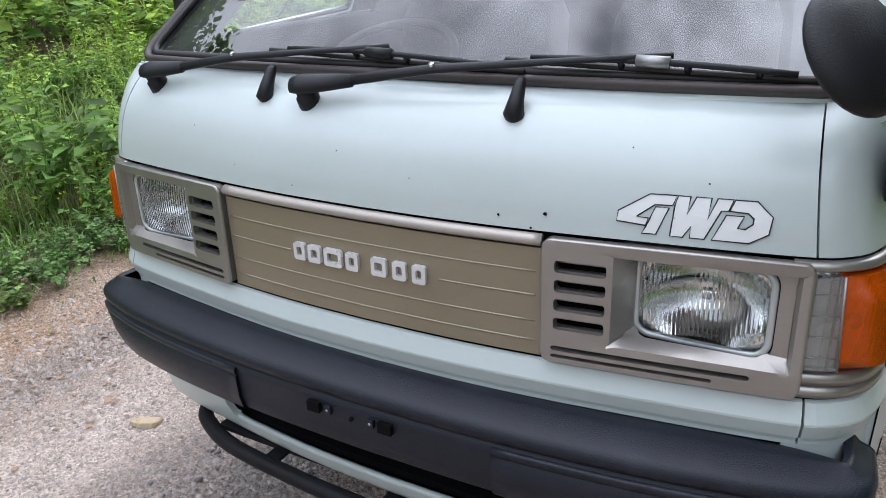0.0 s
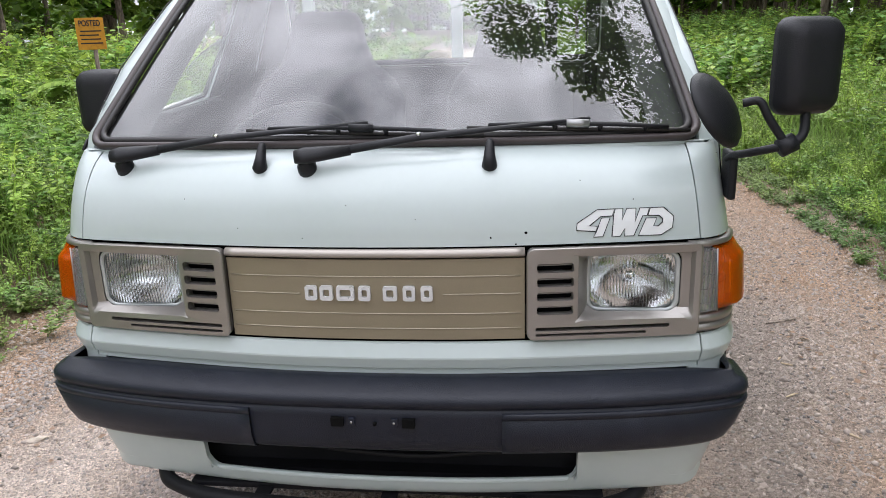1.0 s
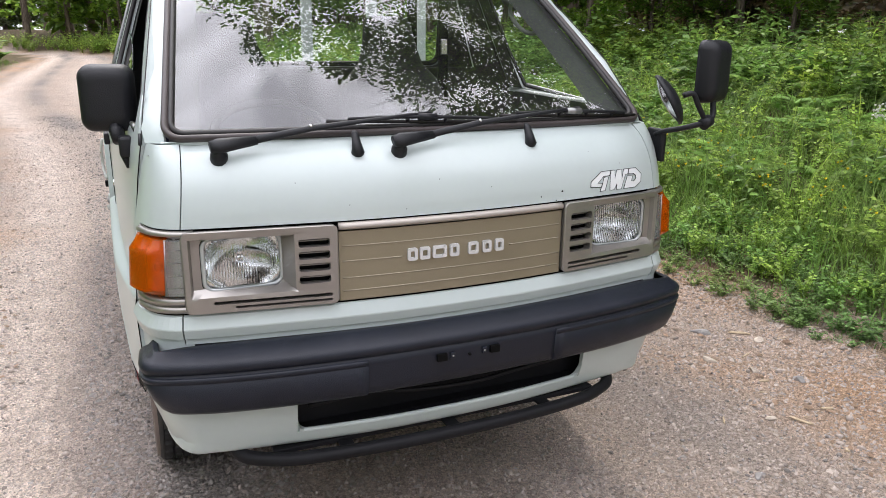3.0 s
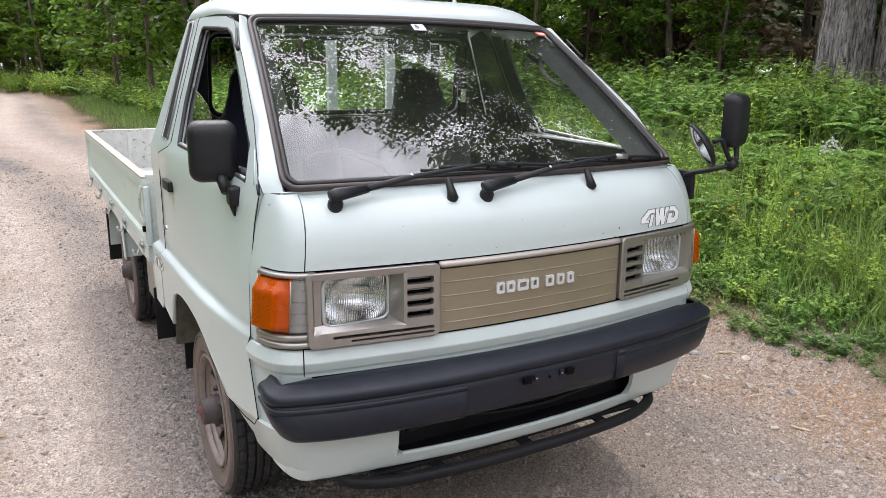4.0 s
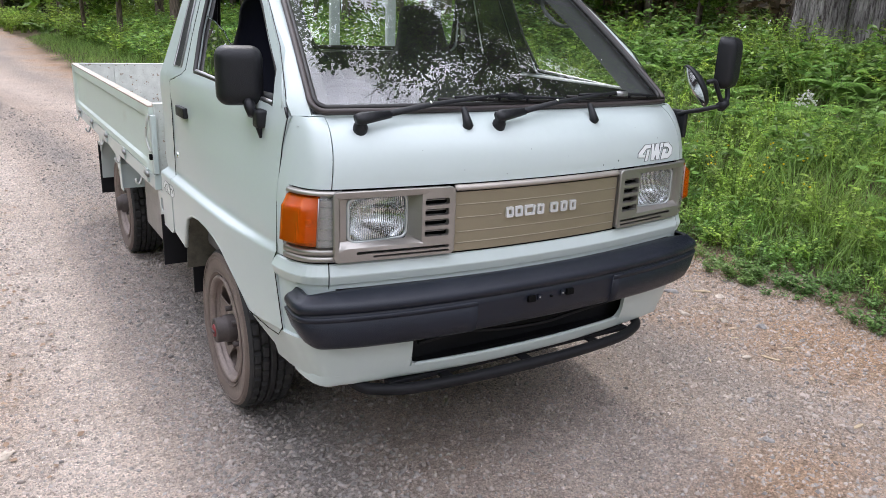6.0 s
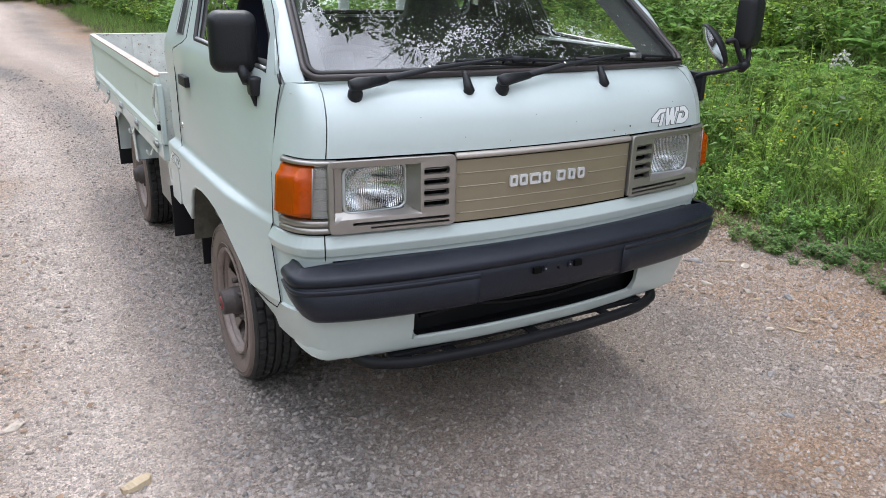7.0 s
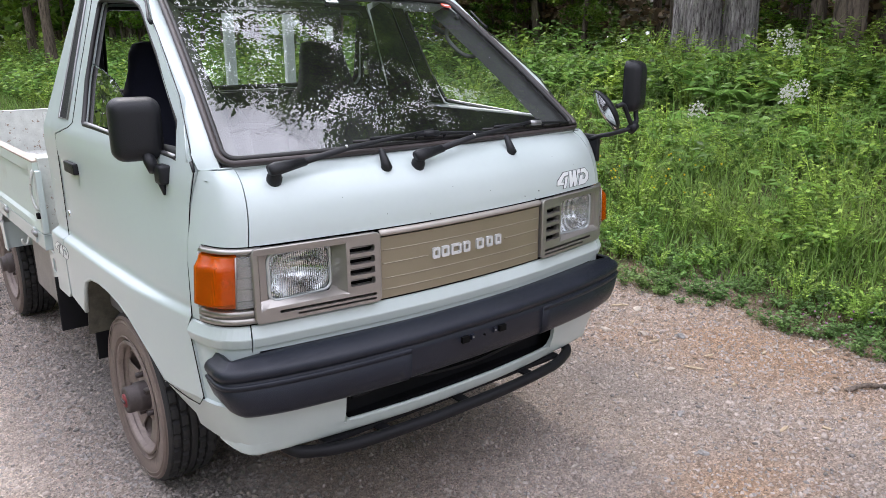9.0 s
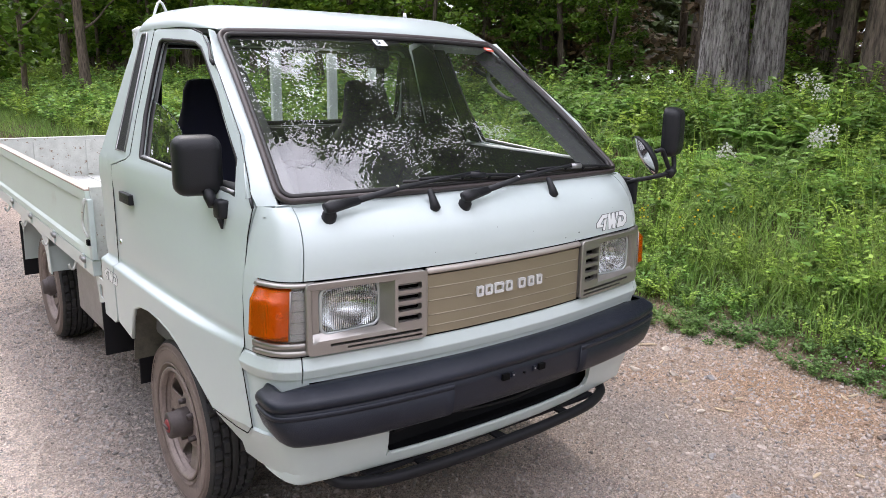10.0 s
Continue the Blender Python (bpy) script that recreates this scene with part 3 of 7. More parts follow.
def side(y, z, sgn, out=0.0):
    """A point of the cab's flank."""
    x = float(np.interp(y, PY[20:], PX[20:]))
    low = taper(z) * (1 - min(max((y - 0.2) / 1.0, 0), 1))
    top = 0.485 * (0.41 - 0.065 * min(max((y - 0.8) / 0.5, 0), 1))
    x -= low + (top - low) * max(0, z - 1.275) / 0.485
    # the shoulder line along the lower body
    x += 0.027 * (lambda q: q * q * (3 - 2 * q))(min(max((0.866 - z) / 0.024, 0), 1)) * min(max((y - 0.1) / 0.5, 0), 1)
    x -= 0.004 * math.exp(-((z - 0.872) / 0.012) ** 2)
    x += 0.006 * math.exp(-((z - 1.22) / 0.06) ** 2)
    return (sgn * (x + out), y, z)


truck = tagged(new("pickup_truck"), "small white cab-over pickup truck parked on a gravel road", "truck")
S_HS, S_AMB = at_x(0.72), at_x(0.750)
GAPW = 0.0018
SEAM_Z, SEAM_Y = [0.575, 0.605, 0.815, 0.85, 0.99, 1.16, 1.235, 1.26], [0.186, 0.19, 0.235, 0.215, 0.235, 0.238, 0.226, 0.222]


def corner_grid(bm, s0, zs, out, sgn):
    """A panel from s0 round the corner as far as the door's front seam."""
    def at(t, z):
        s_end = at_y(float(np.interp(z, SEAM_Z, SEAM_Y)) - 0.0012 - 0.45 * lean(z))
        return around(sgn * (s0 + (s_end - s0) * t), z, out(z))
    return grid(line(0, 1, 14), zs, at, bm)



# front panel under the windscreen
thick(part("front_panel", grid(line(-S_HS + GAPW, S_HS - GAPW, 60), [1.0605, 1.07, 1.085, 1.10, 1.12, 1.14, 1.155, 1.17, 1.183, 1.195, 1.205, 1.215, 1.223, 1.23, 1.237, 1.243, 1.25],
                               lambda s, z: around(s, z)), PAINT, truck, "glossy white front panel"), 0.012)
for z0, z1 in ((0.70, 0.852), (1.044, 1.245)):
    thick(part("inner_front", grid(line(-S_HS, S_HS, 60), line(z0, z1, 10), lambda s, z: around(s, z, -0.022)), GAP, truck), 0.004)
zs_strip = [0.762, 0.768, 0.775, 0.779, 0.803, 0.807, 0.828, 0.837, 0.8405]
strip_out = {0.762: -0.002, 0.768: -0.002, 0.775: -0.001, 0.779: 0.006, 0.803: 0.0135, 0.807: 0.0135, 0.828: 0.006, 0.837: 0.003, 0.8405: -0.003}
thick(part("lower_front_strip", grid(line(-S_HS + GAPW, S_HS - GAPW, 50), zs_strip, lambda s, z: around(s, z, strip_out[z])), PAINT, truck, smooth=False), 0.01)
for sgn in (-1, 1):
    up_z = [1.0605, 1.08, 1.10, 1.12, 1.14, 1.16, 1.18, 1.20, 1.215, 1.23, 1.242, 1.252]
    thick(part("corner_panel", corner_grid(bmesh.new(), S_HS + GAPW, up_z, lambda z: 0.0, sgn), PAINT, truck), 0.010)
    thick(part("lamp_side_panel", corner_grid(bmesh.new(), at_y(0.168), line(0.845, 1.0605, 6), lambda z: 0.0, sgn), PAINT, truck), 0.010)
    bm = corner_grid(bmesh.new(), at_x(0.70), line(0.575, 0.7615, 6), lambda z: -0.004, sgn)
    thick(part("corner_lower", bm, PAINT, truck), 0.008)
    bm = corner_grid(bmesh.new(), S_HS + GAPW, zs_strip, lambda z: strip_out[z], sgn)
    thick(part("corner_strip", bm, PAINT, truck, smooth=False), 0.010)

# small chips and specks on the front
chip_seed = random.Random(4)
for cx, cz, r in ((0.336, 1.088, 0.0035), (0.261, 1.079, 0.0022), (0.314, 1.064, 0.0020), (-0.052, 1.150, 0.0014), (0.562, 1.150, 0.0015), (-0.30, 1.10, 0.0014), (-0.43, 1.16, 0.0012), (0.10, 1.12, 0.0012), (-0.15, 1.08, 0.0016), (0.45, 1.19, 0.0012)):
    part("paint_chip", plate([(cx + r * (0.7 + 0.6 * chip_seed.random()) * math.cos(k * 1.047), cz + r * (0.7 + 0.6 * chip_seed.random()) * math.sin(k * 1.047)) for k in range(6)], [], [], [], lambda u, v: front(u, v, 0.0012)), GAP, truck, smooth=False)

# grille panel with its fine ribs
grille = part("grille_panel", grid(line(-0.333, 0.333, 30), [0.8445, 0.848, 0.94, 1.031, 1.034], lambda x, z: front(x, z, -0.004 if z in (0.8445,) else 0.004)), GOLD, truck, "champagne-coloured grille panel with fine ribs")
thick(grille, 0.012)
part("grille_trim", tube([front(x, 1.0475, 0.003) for x in line(-0.333, 0.333, 30)], 0.0105, 10, flat=0.8), TRIM, grille)
for z, cuts in ((0.995, [(-0.325, 0.325)]), (0.954, [(-0.325, -0.165), (0.155, 0.325)]), (0.909, [(-0.325, 0.325)]), (0.874, [(-0.325, 0.325)])):
    for a, b in cuts:
        part("rib", tube([front(x, z, 0.0042) for x in line(a, b, 16)], 0.0017, 6), RIBS, grille)
# raised name badge as plain blocks
for xc, w in ((-0.138, 0.027), (-0.103, 0.029), (-0.060, 0.040), (-0.017, 0.027), (0.040, 0.031), (0.082, 0.027), (0.121, 0.026)):
    bm = plate(rounded(0, 0, w, 0.034, 0.005, 3), [rounded(0, 0, w - 0.015, 0.017, 0.003, 3)], [], [], lambda u, v: front(xc + u, 0.958 + v, 0.012))
    thick(part("badge_block", bm, LETTER, grille, smooth=False), 0.007)

# lamps with their bezels
HLX, HLZ, HLW, HLH = 0.567, 0.966, 0.192, 0.134
FLOOR_Y = 0.056                      # depth of the recess round the headlamp
def bezel_pt(sgn, u, v):
    x, y, z = front(sgn * u, v, 0.008)
    k = min(1, max(0, min((u - 0.440) / 0.024, (0.702 - u) / 0.006, (v - 0.884) / 0.018, (1.044 - v) / 0.005)))
    return (x, y + (FLOOR_Y - y) * k, z)


for sgn in (-1, 1):
    lamp = new("headlight_unit")
    lamp.parent = truck
    holes = [rounded(HLX, HLZ, HLW + 0.014, HLH + 0.014, 0.028, 5)]
    holes += [rounded(0.397, z, 0.078, 0.0205, 0.006, 3) for z in (1.013, 0.981, 0.949, 0.917)]
    holes += [rounded(0.50, 0.8735, 0.29, 0.0085, 0.004, 3), rounded(0.475, 0.860, 0.24, 0.006, 0.0028, 3)]
    outer = rounded(0.525, 0.9515, 0.372, 0.206, 0.012, 3)
    outer = [(min(u, 0.705), v) for u, v in outer]
    bm = plate(outer, holes, [0.36, 0.40, 0.440, 0.452, 0.464, 0.51, 0.54, 0.57, 0.60, 0.63, 0.66, 0.690, 0.696, 0.702], [0.86, 0.884, 0.893, 0.902, 0.93, 0.96, 0.99, 1.02, 1.039, 1.044], lambda u, v: bezel_pt(sgn, u, v))
    if sgn > 0:
        bmesh.ops.reverse_faces(bm, faces=bm.faces[:])
    bezel = thick(part("bezel", bm, BEZEL, lamp, "silver-grey bezel with louvres"), 0.022, 0.0)
    rim_loop = rounded(0.525, 0.9515, 0.366, 0.200, 0.012, 3)
    part("bezel_edge", tube([front(sgn * min(u, 0.745), v, 0.014) for u, v in rim_loop], 0.0055, 6, True), BEZEL, lamp)
    # near-black sheet behind the louvres and slits: the recess's shade put into its colour
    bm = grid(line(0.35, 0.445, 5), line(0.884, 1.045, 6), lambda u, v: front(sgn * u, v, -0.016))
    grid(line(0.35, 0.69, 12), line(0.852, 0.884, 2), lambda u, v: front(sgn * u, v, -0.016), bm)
    part("recess_shade", bm, GAP, lamp)
    for z in (1.013, 0.981, 0.949, 0.917):
        part("louvre", tube([front(sgn * u, z + 0.002, -0.001) for u in line(0.356, 0.436, 6)], 0.0026, 6, flat=0.7), BEZEL, lamp)
        part("slot_lip", tube([front(sgn * u, v, 0.0095) for u, v in rounded(0.397, z, 0.080, 0.0225, 0.006, 3)], 0.0016, 5, True), BEZEL, lamp)
    # band below, running round under the indicator
    bm = grid(line(at_x(0.66), at_y(0.168), 16), [0.8445, 0.848, 0.862, 0.8635, 0.8665, 0.868, 0.884, 0.888],
              lambda s, z: around(s * sgn, z, -0.006 if z in (0.8445, 0.8635, 0.8665, 0.888) else 0.007))
    thick(part("lower_band", bm, BEZEL, lamp), 0.008, crease=False)
    bm = grid(line(at_x(0.69), at_y(0.168), 14), [1.0415, 1.044, 1.052, 1.0575], lambda s, z: around(s * sgn, z, 0.009 if 1.042 < z < 1.055 else 0.0))
    thick(part("upper_band", bm, BEZEL, lamp), 0.008, crease=False)
    # headlamp: bowl, rim and fluted lens
    def bulge(u, v, d):
        a, b = (u - HLX) / (HLW / 2), (v - HLZ) / (HLH / 2)
        return (sgn * u, FLOOR_Y - 0.004 - d * (1 - 0.5 * a * a) * (1 - 0.5 * b * b), v)
    loop = rounded(HLX, HLZ, HLW, HLH, 0.024, 6)
    bm = plate(loop, [], line(HLX - 0.09, HLX + 0.09, 14), line(HLZ - 0.06, HLZ + 0.06, 10), lambda u, v: bulge(u, v, 0.016))
    if sgn > 0:
        bmesh.ops.reverse_faces(bm, faces=bm.faces[:])
    lens = thick(part("lens", bm, LENS, lamp, "fluted glass headlamp lens"), 0.004)
    lens.visible_shadow = False
    def bowl(u, v):
        a, b = (u - HLX) / (HLW / 2), (v - HLZ) / (HLH / 2)
        rr = min(a * a + b * b * 0.8, 1.0)
        return (sgn * u, FLOOR_Y + 0.004 + 0.062 * (1 - rr), v)
    bm = plate(loop, [], line(HLX - 0.09, HLX + 0.09, 18), line(HLZ - 0.06, HLZ + 0.06, 14), bowl)
    part("reflector", bm, BOWL, lamp)
    part("lens_rim", tube([bulge(u, v, 0.010) for u, v in loop], 0.0058, 8, True), RIM_GLASS, lamp, "pale moulded lens rim")
    part("lens_gasket", tube([(sgn * u, FLOOR_Y - 0.001, v) for u, v in rounded(HLX, HLZ, HLW + 0.014, HLH + 0.014, 0.028, 6)], 0.0042, 6, True), GAP, lamp)
    part("bulb_shield", tube([(sgn * HLX, FLOOR_Y + 0.062, HLZ), (sgn * HLX, FLOOR_Y + 0.025, HLZ)], [0.016, 0.013], 12), BOWL, lamp)
    # adjuster
    part("adjuster", tube([(sgn * 0.679, FLOOR_Y + 0.002, 0.968), (sgn * 0.679, FLOOR_Y - 0.008, 0.968)], 0.0065, 8), GAP, lamp)
    # indicator: clear side light in front, amber round the corner
    turn = new("indicator")
    turn.parent = truck
    bm = grid(line(at_x(0.706), S_AMB, 5), [0.8915, 0.895, 0.95, 1.0, 1.034, 1.038], lambda s, z: around(s * sgn, z, -0.004 if z in (0.8915, 1.038) else 0.011))
    thick(part("side_light", bm, CLEAR, turn, "clear ribbed lens"), 0.004)
    for k in range(4):
        part("lens_rib", tube([around(sgn * at_x(0.712), 0.915 + k * 0.032, 0.011), around(sgn * (S_AMB - 0.004), 0.915 + k * 0.032, 0.011)], 0.0014, 5), CLEAR, turn)
    def amber(s, z):
        t = (s - S_AMB) / (at_y(0.166) - S_AMB)
        full = 0.009 + 0.022 * min(1, t / 0.28, (1 - t) / 0.10 + 0.45)
        k = float(np.interp(z, [0.8915, 0.893, 0.898, 0.908, 1.006, 1.024, 1.036, 1.040], [-0.3, 0.15, 0.5, 1, 1, 0.55, 0.35, -0.3]))
        return around(s * sgn, z, full * k)
    bm = grid([S_AMB + (at_y(0.166) - S_AMB) * t for t in (0, 0.03, 0.1, 0.2, 0.28, 0.36, 0.5, 0.65, 0.8, 0.9, 0.97, 1.0)], [0.8915, 0.893, 0.898, 0.903, 0.908, 0.915, 0.95, 0.98, 0.999, 1.006, 1.015, 1.024, 1.036, 1.040], amber)
    thick(part("amber_lens", bm, AMBER, turn, "amber indicator lens"), 0.005)
    bm = grid(line(at_x(0.700), at_y(0.170), 14), [0.889, 0.96, 1.042], lambda s, z: around(s * sgn, z, -0.012))
    part("lamp_back", bm, LETTER, turn)
    part("lens_frame", tube([around(sgn * s_, z_, 0.006) for s_, z_ in [(at_y(0.168), 0.889), (at_y(0.168), 0.96), (at_y(0.168), 1.04)]], 0.0028, 6), BEZEL, turn)
    part("bulb", tube([around(sgn * (S_AMB + 0.03), 0.962, -0.010), around(sgn * (S_AMB + 0.03), 0.962, 0.002)], 0.011, 10), CHROME, turn)
    part("divider", tube([around(sgn * S_AMB, 0.893, 0.010), around(sgn * S_AMB, 1.037, 0.012)], 0.0018, 6), BEZEL, turn)

# bumper
BPLAN = smooth_path([(0, -0.094, 0), (0.25, -0.088, 0), (0.48, -0.068, 0), (0.64, -0.042, 0), (0.735, -0.018, 0), (0.793, 0.002, 0), (0.821, 0.024, 0), (0.830, 0.056, 0), (0.829, 0.090, 0), (0.826, 0.132, 0)], 7)


def bumper_ring(prof, lo=0.0, bm=None, hi=9.0):
    """Carries a profile of (out, z) round the bumper's plan, from the distance lo on both sides."""
    pts = [p for p in BPLAN if lo <= p.x and p.y <= hi]
    full = [(-p.x, p.y) for p in pts[::-1]] + [(p.x, p.y) for p in (pts[1:] if lo == 0 else pts)]
    sets = [full] if lo == 0 else [full[:len(pts)], full[len(pts):]]
    out = []
    for way in sets:
        b = bmesh.new()
        rows = []
        for k, (x, y) in enumerate(way):
            x0, y0 = way[max(k - 1, 0)]
            x1, y1 = way[min(k + 1, len(way) - 1)]
            n = Vector((y1 - y0, -(x1 - x0))).normalized()
            end = min(max((abs(x) - 0.60) / 0.22, 0), 1)
            slim = 1 - 0.62 * end * end
            rows.append([b.verts.new((x + n.x * (o if o > -0.02 else -0.02 + (o + 0.02) * slim) - math.copysign(end * end * 0.034 * min(max((0.715 - z) / 0.11, 0), 1) ** 1.3, x), y + n.y * (o if o > -0.02 else -0.02 + (o + 0.02) * slim), z - (0.003 * end if o < -0.02 and z > 0.74 else 0))) for o, z in prof])
        for r0, r1 in zip(rows, rows[1:]):
            for j in range(len(prof) - 1):
                b.faces.new((r0[j], r1[j], r1[j + 1], r0[j + 1]))
        for r in (rows[0], rows[-1]):
            b.faces.new(r)
        out.append(b)
    return out


bumper = part("bumper", bumper_ring([(-0.09, 0.760), (-0.062, 0.764), (-0.050, 0.762), (-0.024, 0.752), (-0.009, 0.7445), (-0.002, 0.739), (0.002, 0.732), (0.003, 0.726), (0.001, 0.716), (-0.004, 0.712), (-0.005, 0.709),
                                     (-0.002, 0.707), (-0.002, 0.69), (-0.005, 0.635), (-0.011, 0.608), (-0.02, 0.599), (-0.034, 0.594), (-0.08, 0.593), (-0.09, 0.60)])[0], BUMPER, truck, "black textured plastic bumper")
for b in bumper_ring([(-0.012, 0.703), (0.002, 0.7045), (0.0055, 0.701), (0.0055, 0.692), (0.003, 0.690), (0.003, 0.687), (0.005, 0.685), (0.003, 0.638), (-0.004, 0.609), (-0.016, 0.597), (-0.03, 0.592)], 0.274):
    part("bumper_pad", b, BUMPER, bumper)
for sgn in (-1, 1):
    part("bracket_hole", box(bmesh.new(), sgn * 0.080 - 0.014, sgn * 0.080 + 0.014, -0.1005, -0.080, 0.671, 0.691), GAP, bumper, smooth=False)
    part("plate_clip", box(bmesh.new(), sgn * 0.080 - sgn * 0.032 - 0.007, sgn * 0.080 - sgn * 0.032 + 0.007, -0.0985, -0.085, 0.672, 0.690, 0.002), BUMPER, bumper, smooth=False)
    part("screw", tube([(sgn * 0.048, -0.0995, 0.681), (sgn * 0.048, -0.094, 0.681)], 0.003, 8), STEEL, bumper)
part("screw", tube([(0.004, -0.097, 0.676), (0.004, -0.085, 0.676)], 0.004, 8), GAP, bumper)

bumper.location.x = -0.001

# valance under the bumper, with the air slot


def valance_pt(s, z):
    k = (z - 0.45) / 0.16
    tuck = -0.03 * max(0, 1 - (z - 0.420) / 0.02) ** 2 if z < 0.443 else 0.0
    x, y, z = around(s, z, 0.004 * k + tuck)
    # the flanks draw in towards their lower edge
    draw = 0.042 * min(max((0.62 - z) / 0.15, 0), 1) * min(max((abs(x) - 0.62) / 0.16, 0), 1)
    return (x - math.copysign(draw, x), y, z)


s1 = at_y(0.45)
LOW_S, LOW_Z = [0, 0.45, at_x(0.70), at_y(0.10), at_y(0.18), at_y(0.30), at_y(0.45)], [0.420, 0.420, 0.425, 0.440, 0.462, 0.512, 0.556]


def valance_grid(bm, a, b, n, lo, hi, k):
    """Part of the valance between two heights; lo None: its lower edge, which rises towards the wheels."""
    def at(s, t):
        z0 = float(np.interp(abs(s), LOW_S, LOW_Z)) if lo is None else lo
        return valance_pt(s, z0 + (hi - z0) * t)
    grid(line(a, b, n), [0, 0.02, 0.05, 0.1, 0.18, 0.3, 0.5, 0.75, 1.0] if k else [0, 0.33, 0.66, 1.0], at, bm)


bm = bmesh.new()
valance_grid(bm, -at_y(0.30), at_y(0.30), 70, None, 0.470, True)
for sg in (-1, 1):
    valance_grid(bm, sg * 0.455, sg * at_y(0.30), 22, 0.470, 0.605, False)
    valance_grid(bm, sg * at_y(0.30), sg * s1, 8, None, 0.605, True)
    for k in range(5):
        a0, a1 = k / 5, (k + 1) / 5
        z0, z1 = 0.470 + 0.036 * (1 - math.sqrt(1 - a0 * a0)), 0.470 + 0.036 * (1 - math.sqrt(1 - a1 * a1))
        f = [valance_pt(sg * (0.419 + 0.036 * a0), 0.470), valance_pt(sg * (0.419 + 0.036 * a1), 0.470), valance_pt(sg * (0.419 + 0.036 * a1), z1), valance_pt(sg * (0.419 + 0.036 * a0), z0)]
        bm.faces.new([bm.verts.new(Vector(p)) for p in f])
bmesh.ops.remove_doubles(bm, verts=bm.verts[:], dist=0.0004)
bmesh.ops.recalc_face_normals(bm, faces=bm.faces[:])
thick(part("valance", bm, PAINT, truck, "white lower valance with an air slot"), 0.014, 0.0)
part("slot_lip", tube([valance_pt(x, 0.470) for x in line(-0.448, 0.448, 40)], 0.007, 8), PAINT, truck)
slot_back = bmesh.new()
box(slot_back, -0.52, 0.52, 0.09, 0.14, 0.44, 0.62)
part("slot_back", slot_back, CHASSIS, truck, smooth=False)
part("slot_shelf", box(bmesh.new(), -0.455, 0.455, 0.05, 0.10, 0.45, 0.465), CHASSIS, truck, smooth=False)
part("slot_pipe", tube(smooth_path([(-0.42, 0.045, 0.536), (-0.25, 0.04, 0.549), (-0.1, 0.035, 0.53), (0.08, 0.03, 0.524), (0.22, 0.035, 0.534), (0.42, 0.045, 0.546)], 8), 0.007, 8), CHASSIS, truck)

# guard bar below
bar = part("guard_bar", tube(smooth_path([(-0.63, 0.15, 0.430), (-0.605, 0.085, 0.412), (-0.56, 0.05, 0.404), (-0.44, 0.01, 0.401), (-0.2, -0.012, 0.40), (0, -0.016, 0.40),
                                          (0.2, -0.012, 0.40), (0.44, 0.01, 0.401), (0.56, 0.05, 0.404), (0.605, 0.085, 0.412), (0.63, 0.15, 0.430)], 5), 0.019, 12), CHASSIS, truck, "black tubular guard bar")
for x in (-0.32, 0.0, 0.32):
    part("bar_bracket", box(bmesh.new(), x - 0.02, x + 0.02, -0.01, 0.25, 0.405, 0.413, 0.002), CHASSIS, bar, smooth=False)
part("bar_plate", box(bmesh.new(), -0.52, 0.52, 0.045, 0.085, 0.404, 0.42, 0.004), CHASSIS, bar, smooth=False)

# windscreen
def screen(u, v, out=0.0):
    """u across from -1 to 1, v up from 0 to 1."""
    hw = 0.728 + (0.619 - 0.728) * v
    yb, yt = 0.120 + 0.040 * abs(u) ** 2.5, 0.795 + 0.032 * u * u
    b = Vector((hw * u, yb + (yt - yb) * v, 1.256 + (1.766 - 0.012 * u * u - 1.256) * v))
    b += Vector((0, -0.60, 0.75)) * (0.02 * math.sin(math.pi * v) * (1 - 0.5 * u * u) + out)
    return b


def screen_loop(inset, r, out, n=7):
    c = []
    for u, v in rounded(0, 0.5, 2 * (1 - inset), 1 - 2.2 * inset, r, n):
        c.append((u, v))
    dense = []
    for (a, b), (c2, d) in zip(c, c[1:] + c[:1]):
        m = max(1, int(math.hypot(c2 - a, d - b) / 0.08))
        dense += [(a + (c2 - a) * k / m, b + (d - b) * k / m) for k in range(m)]
    return [screen(u, v, out) for u, v in dense], dense


loop3, loop2 = screen_loop(0.012, 0.055, 0.002)
bm = plate([(u, v) for u, v in loop2], [], line(-0.95, 0.95, 20), line(0.05, 0.95, 12), lambda u, v: screen(u, v, -0.003))
windscreen = part("windscreen", bm, GLASS, truck, "sloping windscreen glass reflecting sky and trees")
windscreen.visible_shadow = False
part("windscreen_seal", tube(loop3, 0.0130, 8, True, 0.75), SEAL, windscreen, "grey-brown rubber seal")
part("seal_inner", tube(screen_loop(0.030, 0.048, 0.003)[0], 0.0085, 6, True), RUBBER, windscreen)

